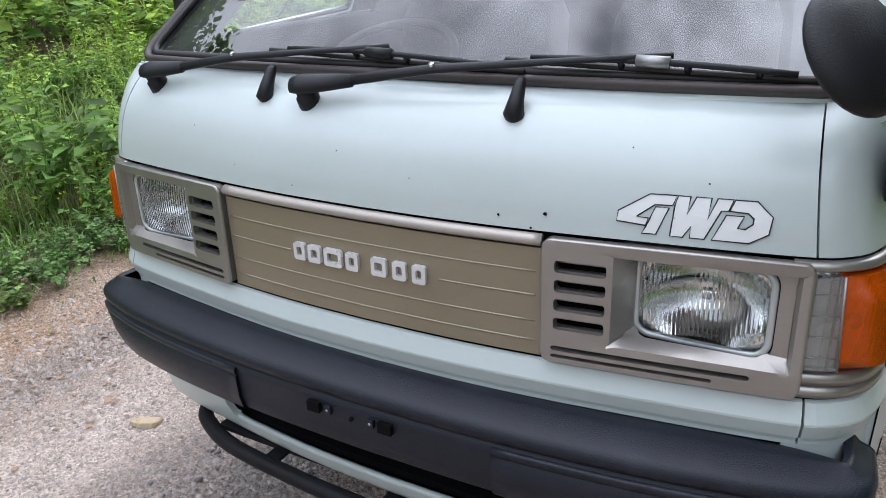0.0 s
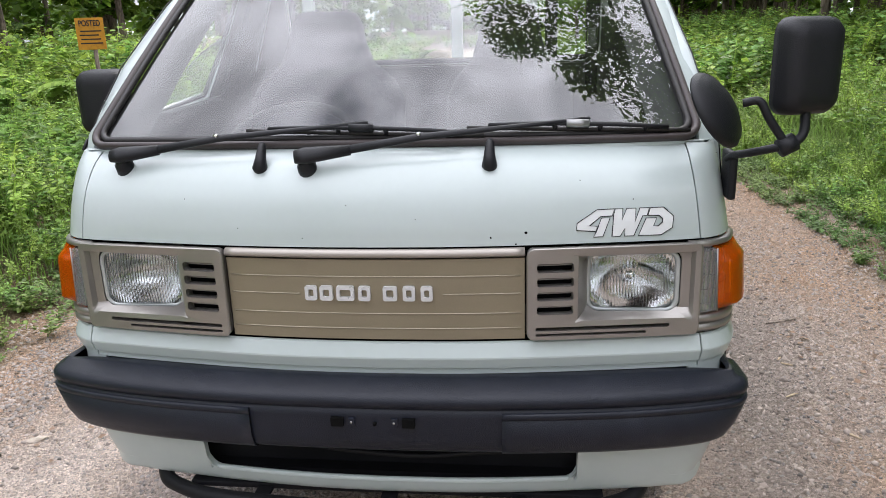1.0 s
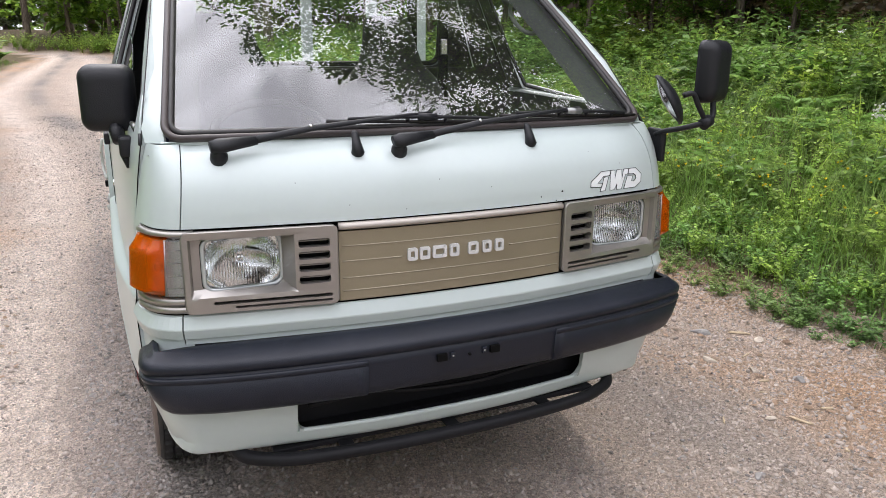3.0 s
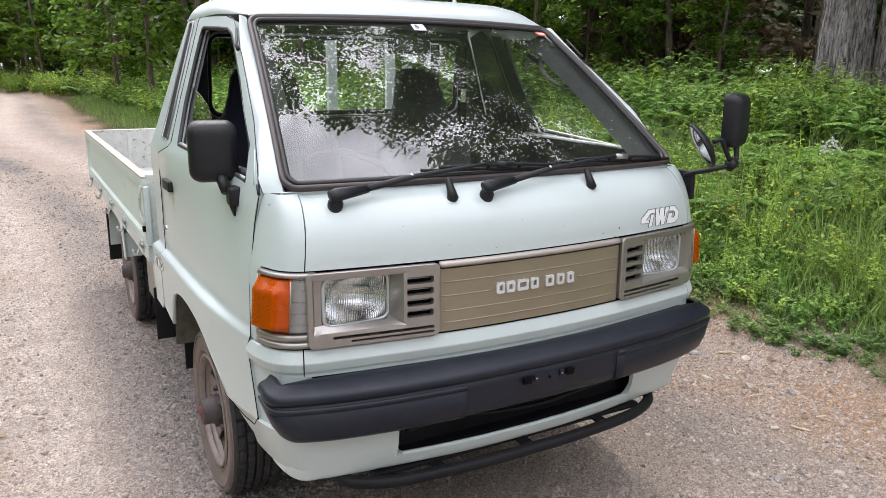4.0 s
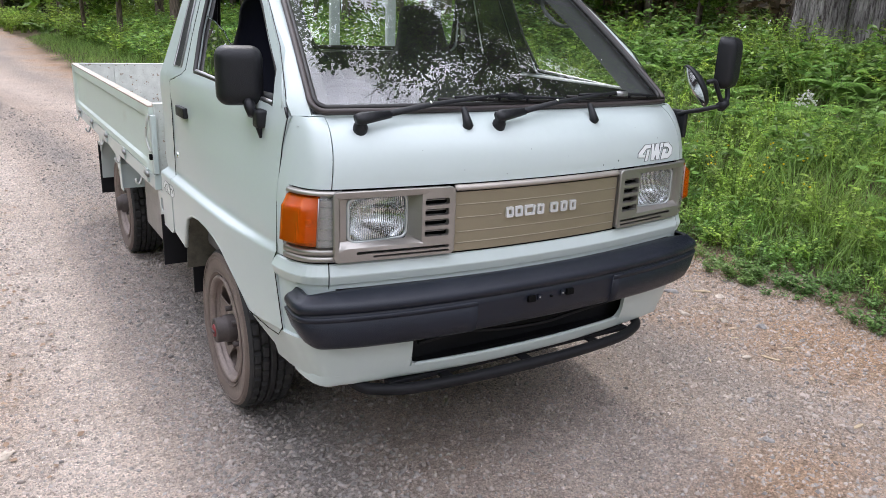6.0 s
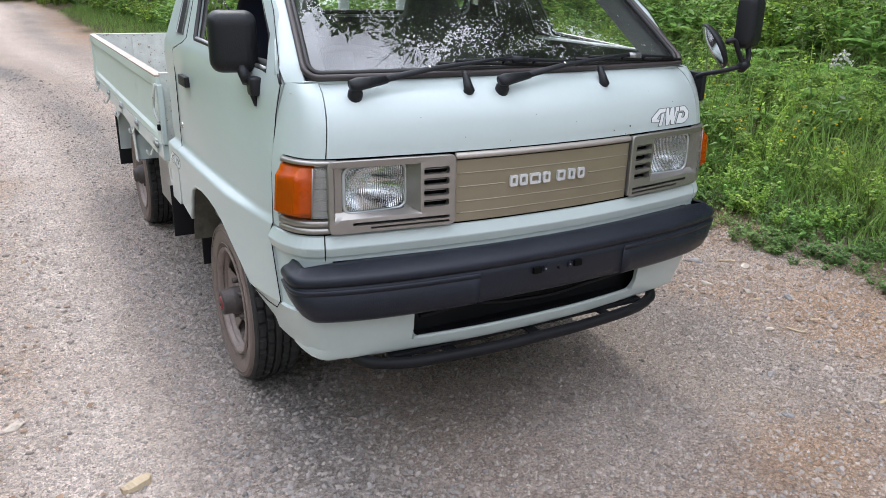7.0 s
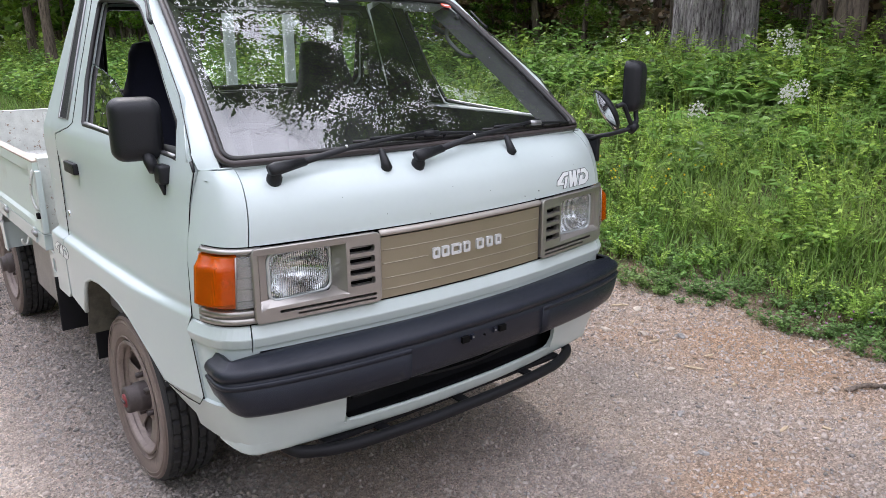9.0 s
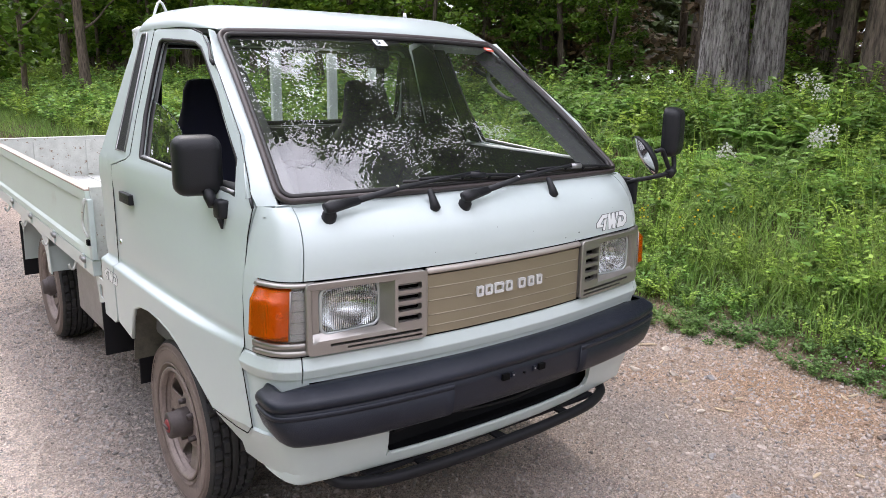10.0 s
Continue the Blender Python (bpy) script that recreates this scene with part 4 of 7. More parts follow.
# cowl, pillars and roof
thick(part("cowl", grid(line(-0.74, 0.74, 40), [0, 0.5, 1], lambda x, t: Vector(front(x * 0.985, 1.248, -0.002)).lerp(screen(max(-1, min(1, x / 0.72)), 0.004, -0.004), t)), PAINT, truck), 0.004)
for sgn in (-1, 1):
    def pillar(t, v):
        a = screen(sgn * 1.0, v, -0.004)
        d = Vector(side(0.205 + (0.815 - 0.205) * v, 1.250 + (1.756 - 1.250) * v, sgn))
        p = a.lerp(d, t)
        n = Vector((sgn * 0.75, -0.55, 0.35))
        p = p + Vector((-sgn * 0.7, 1.5, 0)) * max(0, 0.010 - v)
        return p + n * 0.007 * min(1, max(0, v) * 5) * math.sin(math.pi * min(max(t, 0), 1)) * (0.6 + 0.4 * v)
    part("pillar_trim", grid(line(0, 1, 5), line(0.02, 0.97, 14), lambda t, v: screen(sgn * (0.975 - 0.105 * t), v, -0.016 - 0.05 * t ** 1.5)), PILLAR_TRIM, truck, "grey inner pillar trim")
    if sgn > 0:
        part("grab_handle", tube(smooth_path([screen(0.955, 0.90, -0.04), screen(0.90, 0.86, -0.085), screen(0.865, 0.80, -0.10), screen(0.86, 0.70, -0.10), screen(0.895, 0.65, -0.085), screen(0.95, 0.62, -0.04)], 5), 0.008, 8), HANDLE, truck, "pale grey moulded grab handle")
    thick(part("windscreen_pillar", grid(line(-0.06, 1.0, 8), [-0.06, -0.03] + line(0.0, 1.0, 16), pillar), PAINT, truck), 0.008)


def roof_pt(u, v):
    yf = 0.792 + 0.035 * u * u
    y = yf + (1.505 - 0.03 * abs(u) ** 7 - yf) * v
    rise = math.sin(math.pi / 2 * min(1, v / 0.5)) ** 0.7
    back = 0.12 + 0.88 * max(0, 1 - max(0, (v - 0.86) / 0.14) ** 2.6) ** 0.5
    hw = 0.612 + 0.046 * min(1, v / 0.25) + 0.022 * min(1, v)
    z = 1.772 - 0.012 * u * u * (1 - min(1, v * 3)) + 0.094 * rise * back * max(0, 1 - abs(u) ** 8) ** 0.5
    return (hw * u, y, z)


roof_u = [math.copysign(1 - (1 - abs(k)) ** 2.4, k) for k in line(-1, 1, 52)]
roof = thick(part("roof", grid(roof_u, [0, 0.01, 0.03, 0.06, 0.1, 0.15, 0.2, 0.26, 0.33, 0.42, 0.55, 0.7, 0.80, 0.86, 0.90, 0.93, 0.955, 0.975, 0.988, 0.996, 1.0], roof_pt), PAINT, truck, "white roof panel"), 0.006)
part("roof_knob", tube([(0.32, 1.05, 1.855), (0.32, 1.05, 1.878)], [0.010, 0.006], 8), WHITE_FILM, roof)
part("headlining", grid(line(-0.6, 0.6, 6), line(0.86, 1.43, 5), lambda x, y: (x, y, 1.772)), CABIN, truck)

# doors with their window openings
ARCH = [(1.215, 0.50), (1.190, 0.60), (1.165, 0.69), (1.13, 0.738), (1.05, 0.766), (0.95, 0.776), (0.85, 0.772), (0.745, 0.757), (0.66, 0.733), (0.58, 0.695), (0.48, 0.637), (0.41, 0.59)]
door_loop = [(0.19, 0.605), (0.235, 0.815), (0.215, 0.85), (0.235, 0.99), (0.238, 1.16), (0.226, 1.245), (0.300, 1.335), (0.389, 1.435), (0.617, 1.598), (0.80, 1.707), (0.865, 1.743), (0.95, 1.760), (1.10, 1.768), (1.262, 1.772),
             (1.285, 1.762), (1.258, 1.62), (1.220, 1.45), (1.172, 1.312), (1.205, 1.292), (1.304, 1.268), (1.372, 1.255), (1.385, 0.86), (1.36, 0.62), (1.20, 0.60)] + ARCH[2:]
window = [(0.325, 1.268), (0.368, 1.366), (0.596, 1.546), (0.78, 1.664), (0.83, 1.694), (0.89, 1.713), (1.0, 1.721), (1.185, 1.731), (1.207, 1.722), (1.206, 1.70), (1.190, 1.612), (1.151, 1.458), (1.082, 1.318), (1.070, 1.310), (0.768, 1.296)]
for sgn in (-1, 1):
    door = new("door")
    door.parent = truck
    bm = plate(door_loop, [window], line(0.25, 1.35, 20), [0.58, 0.62, 0.66, 0.70, 0.74, 0.775, 0.79, 0.805, 0.82, 0.836, 0.842, 0.846, 0.850, 0.854, 0.858, 0.862, 0.866, 0.872, 0.88, 0.895, 0.92, 0.96, 1.02, 1.08, 1.14, 1.18, 1.20, 1.215, 1.23, 1.245, 1.26, 1.275, 1.29, 1.38, 1.46, 1.55, 1.64, 1.72],
               lambda y, z: side(y, z, sgn))
    if sgn < 0:
        bmesh.ops.reverse_faces(bm, faces=bm.faces[:])
    thick(part("door_panel", bm, PAINT, door, "white door panel"), 0.022)
    # dark seam line round the door
    part("door_seam", tube([side(y - 0.002, z, sgn, -0.001) for y, z in door_loop[:6]], 0.0014, 6), GAP, door)
    part("door_seam", tube([side(y + 0.002, z, sgn, 0.0) for y, z in door_loop[20:22]], 0.0014, 6), GAP, door)
    part("door_seam", tube([side(y, z, sgn, 0.001) for y, z in ((0.415, 0.592), (0.35, 0.588), (0.27, 0.582), (0.21, 0.582), (0.188, 0.61))], 0.0014, 6), GAP, door)
    part("window_seal", tube([side(y, z, sgn, -0.006) for y, z in window], 0.0085, 6, True), RUBBER, door)
    part("pillar_seal", tube([side(y - 0.006, z + 0.003, sgn, 0.0) for y, z in door_loop[5:14]], 0.0016, 6), RUBBER, door)
    part("frame_seam", tube([side(y + 0.003, z, sgn, 0.0) for y, z in door_loop[14:20]], 0.0014, 6), GAP, door)
    part("seam_end", tube([side(0.221, 1.246, sgn, 0.001), side(0.243, 1.270, sgn, 0.001)], 0.0045, 6), BLACK, door)
    part("window_sill", tube([side(y, 1.268 + 0.042 * (y - 0.33) / 0.74 + 0.006, sgn, -0.006) for y in line(0.34, 1.06, 14)], 0.0075, 6), STEEL, door)
    # half lowered rear sash of the window
    if sgn < 0:
        pane_top = [(1.165, 1.512), (1.05, 1.492), (0.93, 1.462), (0.83, 1.42), (0.755, 1.37), (0.70, 1.31)]
        bm = plate([(1.085, 1.315)] + pane_top, [], line(0.8, 1.1, 5), line(1.35, 1.48, 4), lambda y, z: side(y, z, sgn, -0.018))
        pane = part("window_pane", bm, SIDE_GLASS, door, "partly lowered window glass")
        pane.visible_shadow = False
        part("pane_edge", tube([side(y, z, sgn, -0.018) for y, z in pane_top], 0.0022, 5), SIDE_GLASS, door)
    # small ridge on the sail panel ahead of the window
    part("sail_ridge", tube([side(0.318, 1.360, sgn, 0.0005), side(0.285, 1.305, sgn, 0.0005), side(0.262, 1.268, sgn, 0.0005)], 0.003, 6), PAINT, door)
    # handle in its dish
    hb = bmesh.new()
    box(hb, 0.0, 0.020, -0.065, 0.065, -0.020, 0.020, 0.005)
    bmesh.ops.transform(hb, matrix=Matrix.Translation(side(1.191, 1.15, sgn, -0.004 if sgn > 0 else 0.016)), verts=hb.verts[:])
    part("door_handle", hb, BLACK, door, "dark recessed door handle")
    hb = plate(rounded(1.186, 1.112, 0.11, 0.05, 0.02), [], [], [], lambda y, z: side(y, z, sgn, 0.0015))
    part("handle_dish", hb, PAINT, door)
    part("lock", tube([side(1.335, 0.955, sgn, -0.004), side(1.335, 0.955, sgn, 0.005)], 0.012, 14), CHROME, door)
    clip = tube([side(0.661, 1.641, sgn, 0.012), side(0.683, 1.653, sgn, 0.016), side(0.743, 1.708, sgn, 0.014)], [0.007, 0.005, 0.004], 6)
    part("window_clip", clip, BLACK, door)
    # dark lining of the rear pillar
    bm = plate([(1.20, 1.28), (1.50, 1.28), (1.455, 1.74), (1.36, 1.765), (1.29, 1.73)], [], [], [1.4, 1.5, 1.6], lambda y, z: side(y, z, sgn, -0.034))
    thick(part("pillar_lining", bm, LINING, truck), 0.012, 0)
    bm = plate([(1.075, 1.30), (1.20, 1.30), (1.285, 1.74), (1.195, 1.735)], [], [], [1.4, 1.5, 1.6], lambda y, z: side(y, z, sgn, -0.028))
    part("door_frame_lining", bm, LINING, door)
    # quarter panel behind the door, with its slim dark vent
    bm = plate([(1.388, 0.62), (1.388, 0.86), (1.376, 1.259), (1.306, 1.272), (1.208, 1.296), (1.176, 1.313), (1.224, 1.45), (1.262, 1.62), (1.290, 1.762), (1.30, 1.775), (1.44, 1.780), (1.492, 1.772), (1.508, 1.72), (1.528, 1.60), (1.556, 1.30), (1.568, 1.10), (1.572, 0.60), (1.42, 0.60)],
               [], [1.42, 1.46, 1.5], [0.70, 0.775, 0.82, 0.836, 0.842, 0.846, 0.850, 0.854, 0.858, 0.862, 0.866, 0.872, 0.88, 0.90, 0.92, 1.2, 1.23, 1.275, 1.3, 1.4, 1.5, 1.6, 1.7], lambda y, z: side(y, z, sgn))
    if sgn < 0:
        bmesh.ops.reverse_faces(bm, faces=bm.faces[:])
    quarter = thick(part("quarter_panel", bm, PAINT, truck), 0.02)
    vent = [(1.232, 1.318), (1.350, 1.318), (1.385, 1.50), (1.420, 1.745), (1.412, 1.758), (1.358, 1.758), (1.348, 1.74), (1.290, 1.50)]
    bm = plate(vent, [], [], [1.4, 1.5, 1.6], lambda y, z: side(y, z, sgn, 0.0025))
    part("quarter_vent", bm, BLACK, quarter)
    part("vent_frame", tube([side(y, z, sgn, 0.003) for y, z in vent], 0.004, 6, True), STEEL, quarter)
    bm = plate(rounded(1.485, 0.990, 0.110, 0.155, 0.022), [], [], [], lambda y, z: side(y, z, sgn, 0.0018))
    thick(part("fuel_flap", bm, PAINT, quarter), 0.0025)
    # dark inside of the wheel opening, and its rolled lip
    part("arch_lip", tube([side(y, z, sgn, -0.006) for y, z in ARCH[1:]], 0.008, 6), PAINT, quarter)
    bm = grid(line(0.0, 1.0, 2), list(range(len(ARCH))), lambda t, k: (Vector(side(ARCH[k][0], ARCH[k][1], sgn, -0.01)) + Vector((-sgn * 0.32 * t, 0, 0))))
    thick(part("wheel_well", bm, LINER, quarter, "olive-grey wheel arch liner"), 0.006)
    # sill and skirt behind the wheel
    part("skirt", box(bmesh.new(), sgn * 0.80 - 0.03, sgn * 0.80 + 0.03, 1.34, 1.56, 0.585, 0.64, 0.006), PAINT, quarter, smooth=False)
    part("mud_flap", box(bmesh.new(), sgn * 0.71 - 0.10, sgn * 0.71 + 0.10, 1.350, 1.360, 0.335, 0.60, 0.002), CHASSIS, quarter, "black rubber mud flap", smooth=False)
    part("rear_flap", box(bmesh.new(), sgn * 0.78 - 0.10, sgn * 0.78 + 0.10, 1.60, 1.610, 0.40, 0.64, 0.002), CHASSIS, quarter, smooth=False)

# back of the cab
def cab_back(x, z):
    lim = 0.845 - 0.345 * max(0, z - 1.275)
    return (max(-lim, min(lim, x)), 1.562 - 0.07 * max(0, (z - 1.3) / 0.45), z)


back_loop = [(-0.835, 0.60), (0.835, 0.60), (0.838, 1.275), (0.67, 1.68), (0.635, 1.75), (0.53, 1.79), (0, 1.80), (-0.53, 1.79), (-0.635, 1.75), (-0.67, 1.68), (-0.838, 1.275)]
back_win = rounded(0, 1.555, 1.22, 0.345, 0.05)
thick(part("cab_back", plate(back_loop, [back_win], [], [1.3, 1.5, 1.7], cab_back), PAINT, truck), 0.03)
thick(part("back_wall_lining", plate([(-0.80, 1.30), (0.80, 1.30), (0.655, 1.68), (0.615, 1.755), (0, 1.77), (-0.615, 1.755), (-0.655, 1.68)], [rounded(0, 1.555, 1.23, 0.355, 0.05)], [], [1.5, 1.7], lambda x, z: Vector(cab_back(x, z)) + Vector((0, -0.042, 0))), LINING, truck), 0.006, 0)
pane = part("rear_window", plate(back_win, [], [], [1.5], cab_back), REAR_GLASS, truck)
pane.visible_shadow = False
part("rear_window_seal", tube([Vector(cab_back(x, z)) + Vector((0, -0.01, 0)) for x, z in rounded(0, 1.555, 1.21, 0.335, 0.05)], 0.014, 6, True), RUBBER, truck)
part("back_lining", box(bmesh.new(), -0.80, 0.80, 1.475, 1.497, 0.60, 1.372), DASH, truck, smooth=False)
part("cab_floor", box(bmesh.new(), -0.75, 0.75, 0.20, 1.52, 0.56, 0.60), CHASSIS, truck, smooth=False)
part("cab_shelf", box(bmesh.new(), -0.78, 0.78, 0.55, 1.47, 0.60, 0.86, 0.02), CABIN, truck, smooth=False)
for sgn in (-1, 1):
    bm = grid(line(0.25, 1.6, 8), line(0.75, 1.285, 4), lambda y, z: side(min(y, 1.5), z, sgn, -0.05))
    part("door_lining", bm, DASH, truck)
    part("lining_rail", tube([side(y, 1.283, sgn, -0.035) for y in line(0.30, 1.2, 8)], 0.013, 8), WHITE_FILM if sgn > 0 else LINING, truck)

# cabin: dashboard, wheel, seats
bm = grid(line(-0.76, 0.76, 20), [0, 1, 2, 3, 4, 5, 6], lambda x, k: (x, (0.14 + 0.03 * (x / 0.7) ** 2, 0.24, 0.36, 0.45, 0.50, 0.51, 0.47)[k], (1.225, 1.222, 1.218, 1.205, 1.16, 1.0, 0.75)[k]))
dash = part("dashboard", bm, DASH, truck, "dark grey dashboard")
for k in range(16):
    for x0 in (-0.28, 0.12):
        part("vent_slot", box(bmesh.new(), x0 + k * 0.018, x0 + k * 0.018 + 0.010, 0.175, 0.205, 1.222, 1.2275), GAP, dash, smooth=False)
part("steering_wheel", tube([(-0.36 + 0.19 * math.cos(a), 0.60 + 0.19 * math.sin(a) * 0.86, 1.20 + 0.19 * math.sin(a) * 0.5) for a in line(0, 2 * math.pi, 40)[:-1]], 0.013, 8, True), BLACK, truck)
part("steering_column", tube([(-0.36, 0.60, 1.19), (-0.36, 0.40, 1.06)], 0.035, 10), BLACK, truck)
part("steering_spoke", tube([(-0.55, 0.60, 1.2), (-0.36, 0.60, 1.185), (-0.17, 0.60, 1.2)], 0.016, 8), BLACK, truck)


def seat(cx, w, mat, label, back=0.0):
    s = new("seat")
    s.parent = truck
    b = bmesh.new()
    box(b, cx - w / 2, cx + w / 2, 0.72, 1.22, 0.86, 1.00, 0.04)
    part("cushion", b, mat, s)
    prof = [(0.0, 0.98, 1.0), (0.25, 0.985, 1.0), (0.5, 0.99, 0.98), (0.60, 0.995, 0.86), (0.70, 1.0, 0.60), (0.82, 1.005, 0.50), (0.93, 1.01, 0.45), (0.985, 1.015, 0.38), (1.0, 1.02, 0.26)]
    b = bmesh.new()
    rings = []
    for t, _, k in prof:
        z, yc, hw, d = 0.96 + 0.63 * t, 1.17 + back + 0.15 * t, w / 2 * k, 0.062 * (1 - 0.35 * t) * (0.6 if t == 1.0 else 1)
        ring = []
        for u, v in rounded(0, 0, 2 * hw, 2 * d, min(d, hw) * 0.85, 4):
            ring.append(b.verts.new((cx + u, yc + v - 0.012 * (u / hw) ** 2, z)))
        rings.append(ring)
    for r0, r1 in zip(rings, rings[1:]):
        for j in range(len(r0)):
            b.faces.new((r0[j], r0[(j + 1) % len(r0)], r1[(j + 1) % len(r0)], r1[j]))
    b.faces.new(rings[-1])
    part("backrest", b, mat, s, label)
    for z in (1.10, 1.17, 1.24, 1.31):
        part("seam", tube([(cx - w * 0.36, 1.20 + back + 0.27 * (z - 0.96) - 0.065, z), (cx + w * 0.36, 1.20 + back + 0.27 * (z - 0.96) - 0.065, z)], 0.004, 5), mat, s)
    return s


seat(-0.42, 0.60, NAVY, "navy blue covered driver's seat", 0.05)
seat(0.27, 0.46, SEAT, "dark grey fabric passenger seat")
part("middle_box", box(bmesh.new(), -0.12, 0.02, 0.75, 1.2, 0.86, 0.98, 0.02), SEAT, truck, smooth=False)
mirror_in = part("interior_mirror", box(bmesh.new(), -0.10, 0.075, 0.800, 0.825, 1.640, 1.712, 0.012), BLACK, truck)
part("mirror_stem", tube([(0.015, 0.81, 1.69), (0.015, 0.80, 1.75)], 0.008, 6), BLACK, mirror_in)
for x0 in (0.55, 0.40):
    part("belt_strap", box(bmesh.new(), x0, x0 + 0.045, 1.40, 1.405, 0.95, 1.70), BELT, truck, smooth=False)
part("belt_buckle", box(bmesh.new(), 0.555, 0.59, 1.388, 1.399, 1.43, 1.50, 0.004), CHROME, truck, smooth=False)
part("grab_handle", tube(smooth_path([(0.60, 0.74, 1.69), (0.625, 0.78, 1.64), (0.635, 0.86, 1.62), (0.62, 0.93, 1.65)], 5), 0.010, 8), CABIN, truck)
for k, (x, z) in enumerate(((0.41, 1.30), (0.55, 1.28))):
    part("belt_anchor", box(bmesh.new(), x, x + 0.02, 1.35, 1.37, 0.95, 1.05), BELT, truck, smooth=False)
# stickers inside the glass
for u, v, w, h, mt in ((-0.018, 0.925, 0.050, 0.042, WHITE_FILM),):
    p = screen(u, v, -0.006)
    sticker = part("date_sticker", plate(rounded(0, 0, w, h, 0.003), [], [], [], lambda a, b: screen(u + a / 0.61, v + b / 0.84, -0.008 + 0.012)), mt, windscreen)
part("red_sticker", plate(rounded(0, 0, 0.052, 0.03, 0.0145), [], [], [], lambda a, b: screen(0.905 + a / 0.61, 0.935 + b / 0.84, 0.004)), STICKER_RED, windscreen)
me = text_mesh("5", 0.034, 0, 0.0006, 0.0002)
co = np.zeros(len(me.vertices) * 3)
me.vertices.foreach_get("co", co)
me.vertices.foreach_set("co", np.array([screen(-0.030 + a / 0.61, 0.912 + b / 0.84, 0.006 + c) for a, b, c in co.reshape(-1, 3)]).ravel())
link("sticker_digit", me, LINE, windscreen, smooth=False)
part("sticker_band", plate(rounded(0, 0, 0.034, 0.010, 0.003), [], [], [], lambda a, b: screen(0.905 + a / 0.61, 0.935 + b / 0.84, 0.0055)), WHITE_FILM, windscreen)

# wipers and washer jets
def wiper(px, tip_x, tip_v, blade):
    w = new("wiper")
    w.parent = truck
    piv = Vector(front(px, 1.221, 0.0))
    n = Vector((0, -0.45, 0.9)).normalized()
    part("pivot", tube([piv - n * 0.012, piv + n * 0.012, piv + n * 0.016, piv + n * 0.03], [0.022, 0.021, 0.017, 0.017], 14), BLACK, w)
    tip = screen(tip_x / 0.715, tip_v, 0.035)
    a = piv + n * 0.036
    knee = a.lerp(tip, 0.40) + n * 0.010
    part("arm_head", tube([a + (a - tip).normalized() * 0.022, a, a.lerp(tip, 0.16)], [0.016, 0.021, 0.013], 10, flat=0.7), BLACK, w)
    part("arm", tube([a.lerp(tip, 0.12), knee, a.lerp(tip, 0.72) + n * 0.006, tip], [0.0115, 0.0095, 0.006, 0.0055], 8, flat=0.7), BLACK, w)
    part("arm_rivet", tube([knee + n * 0.004, knee + n * 0.011], 0.005, 8), CHROME, w)
    x0, x1, v0, v1 = blade
    pts = [screen((x0 + (x1 - x0) * k / 10) / 0.715, v0 + (v1 - v0) * k / 10, 0.016) for k in range(11)]
    part("blade_rubber", tube(pts, 0.005, 6), RUBBER, w)
    mid = [screen((x0 + (x1 - x0) * k / 10) / 0.715, v0 + (v1 - v0) * k / 10, 0.016 + 0.018 * math.sin(math.pi * k / 10) ** 0.6) for k in range(1, 10)]
    part("blade_bow", tube(mid, 0.0052, 6), BLACK, w)
    for k in (2, 4, 6, 8):
        part("blade_claw", tube([pts[k], mid[k - 1]], 0.006, 6), BLACK, w)
    part("blade_joint", tube([mid[4] - (pts[6] - pts[4]) * 0.25, mid[4] + (pts[6] - pts[4]) * 0.25], 0.0095, 8), STEEL if px > -0.3 else BLACK, w)
    return w


wiper(-0.600, -0.02, 0.052, (-0.31, 0.24, 0.050, 0.020))
wiper(-0.146, 0.47, 0.050, (0.20, 0.685, 0.048, 0.022))
for x in (-0.257, 0.257):
    j = Vector(front(x, 1.222, 0.0))
    part("washer_jet", tube([j + Vector((0, 0.012, -0.012)), j + Vector((0, -0.004, 0.004)), j + Vector((0, 0.006, 0.02)), j + Vector((0, 0.022, 0.046)), j + Vector((0, 0.03, 0.052))], [0.017, 0.017, 0.013, 0.0095, 0.006], 10), BLACK, truck)

# outside mirrors
def shell(cx, cy, cz, w, h, d, rot, mat, name, parent):
    b = bmesh.new()
    rings = []
    for t, k in ((0.0, 1.0), (0.25, 0.995), (0.6, 0.96), (0.85, 0.84), (0.97, 0.62), (1.0, 0.4)):
        rings.append([b.verts.new((u, -d * t + d * 0.5, v)) for u, v in rounded(0, 0, w * k, h * (0.25 + 0.75 * k), min(w, h) * k * 0.24, 5)])
    for r0, r1 in zip(rings, rings[1:]):
        for j in range(len(r0)):
            b.faces.new((r0[j], r0[(j + 1) % len(r0)], r1[(j + 1) % len(r0)], r1[j]))
    b.faces.new(rings[-1])
    b.faces.new(rings[0][::-1])
    m = pose(cx, cy, cz, *rot)
    bmesh.ops.transform(b, matrix=m, verts=b.verts[:])
    sh = part(name, b, mat, parent)
    b = plate(rounded(0, 0, w * 0.9, h * 0.93, min(w, h) * 0.2, 5), [], [], [], lambda u, v: m @ Vector((u, d * 0.5 + 0.003, v)))
    part("mirror_glass", b, CHROME, sh, smooth=False)
    return sh


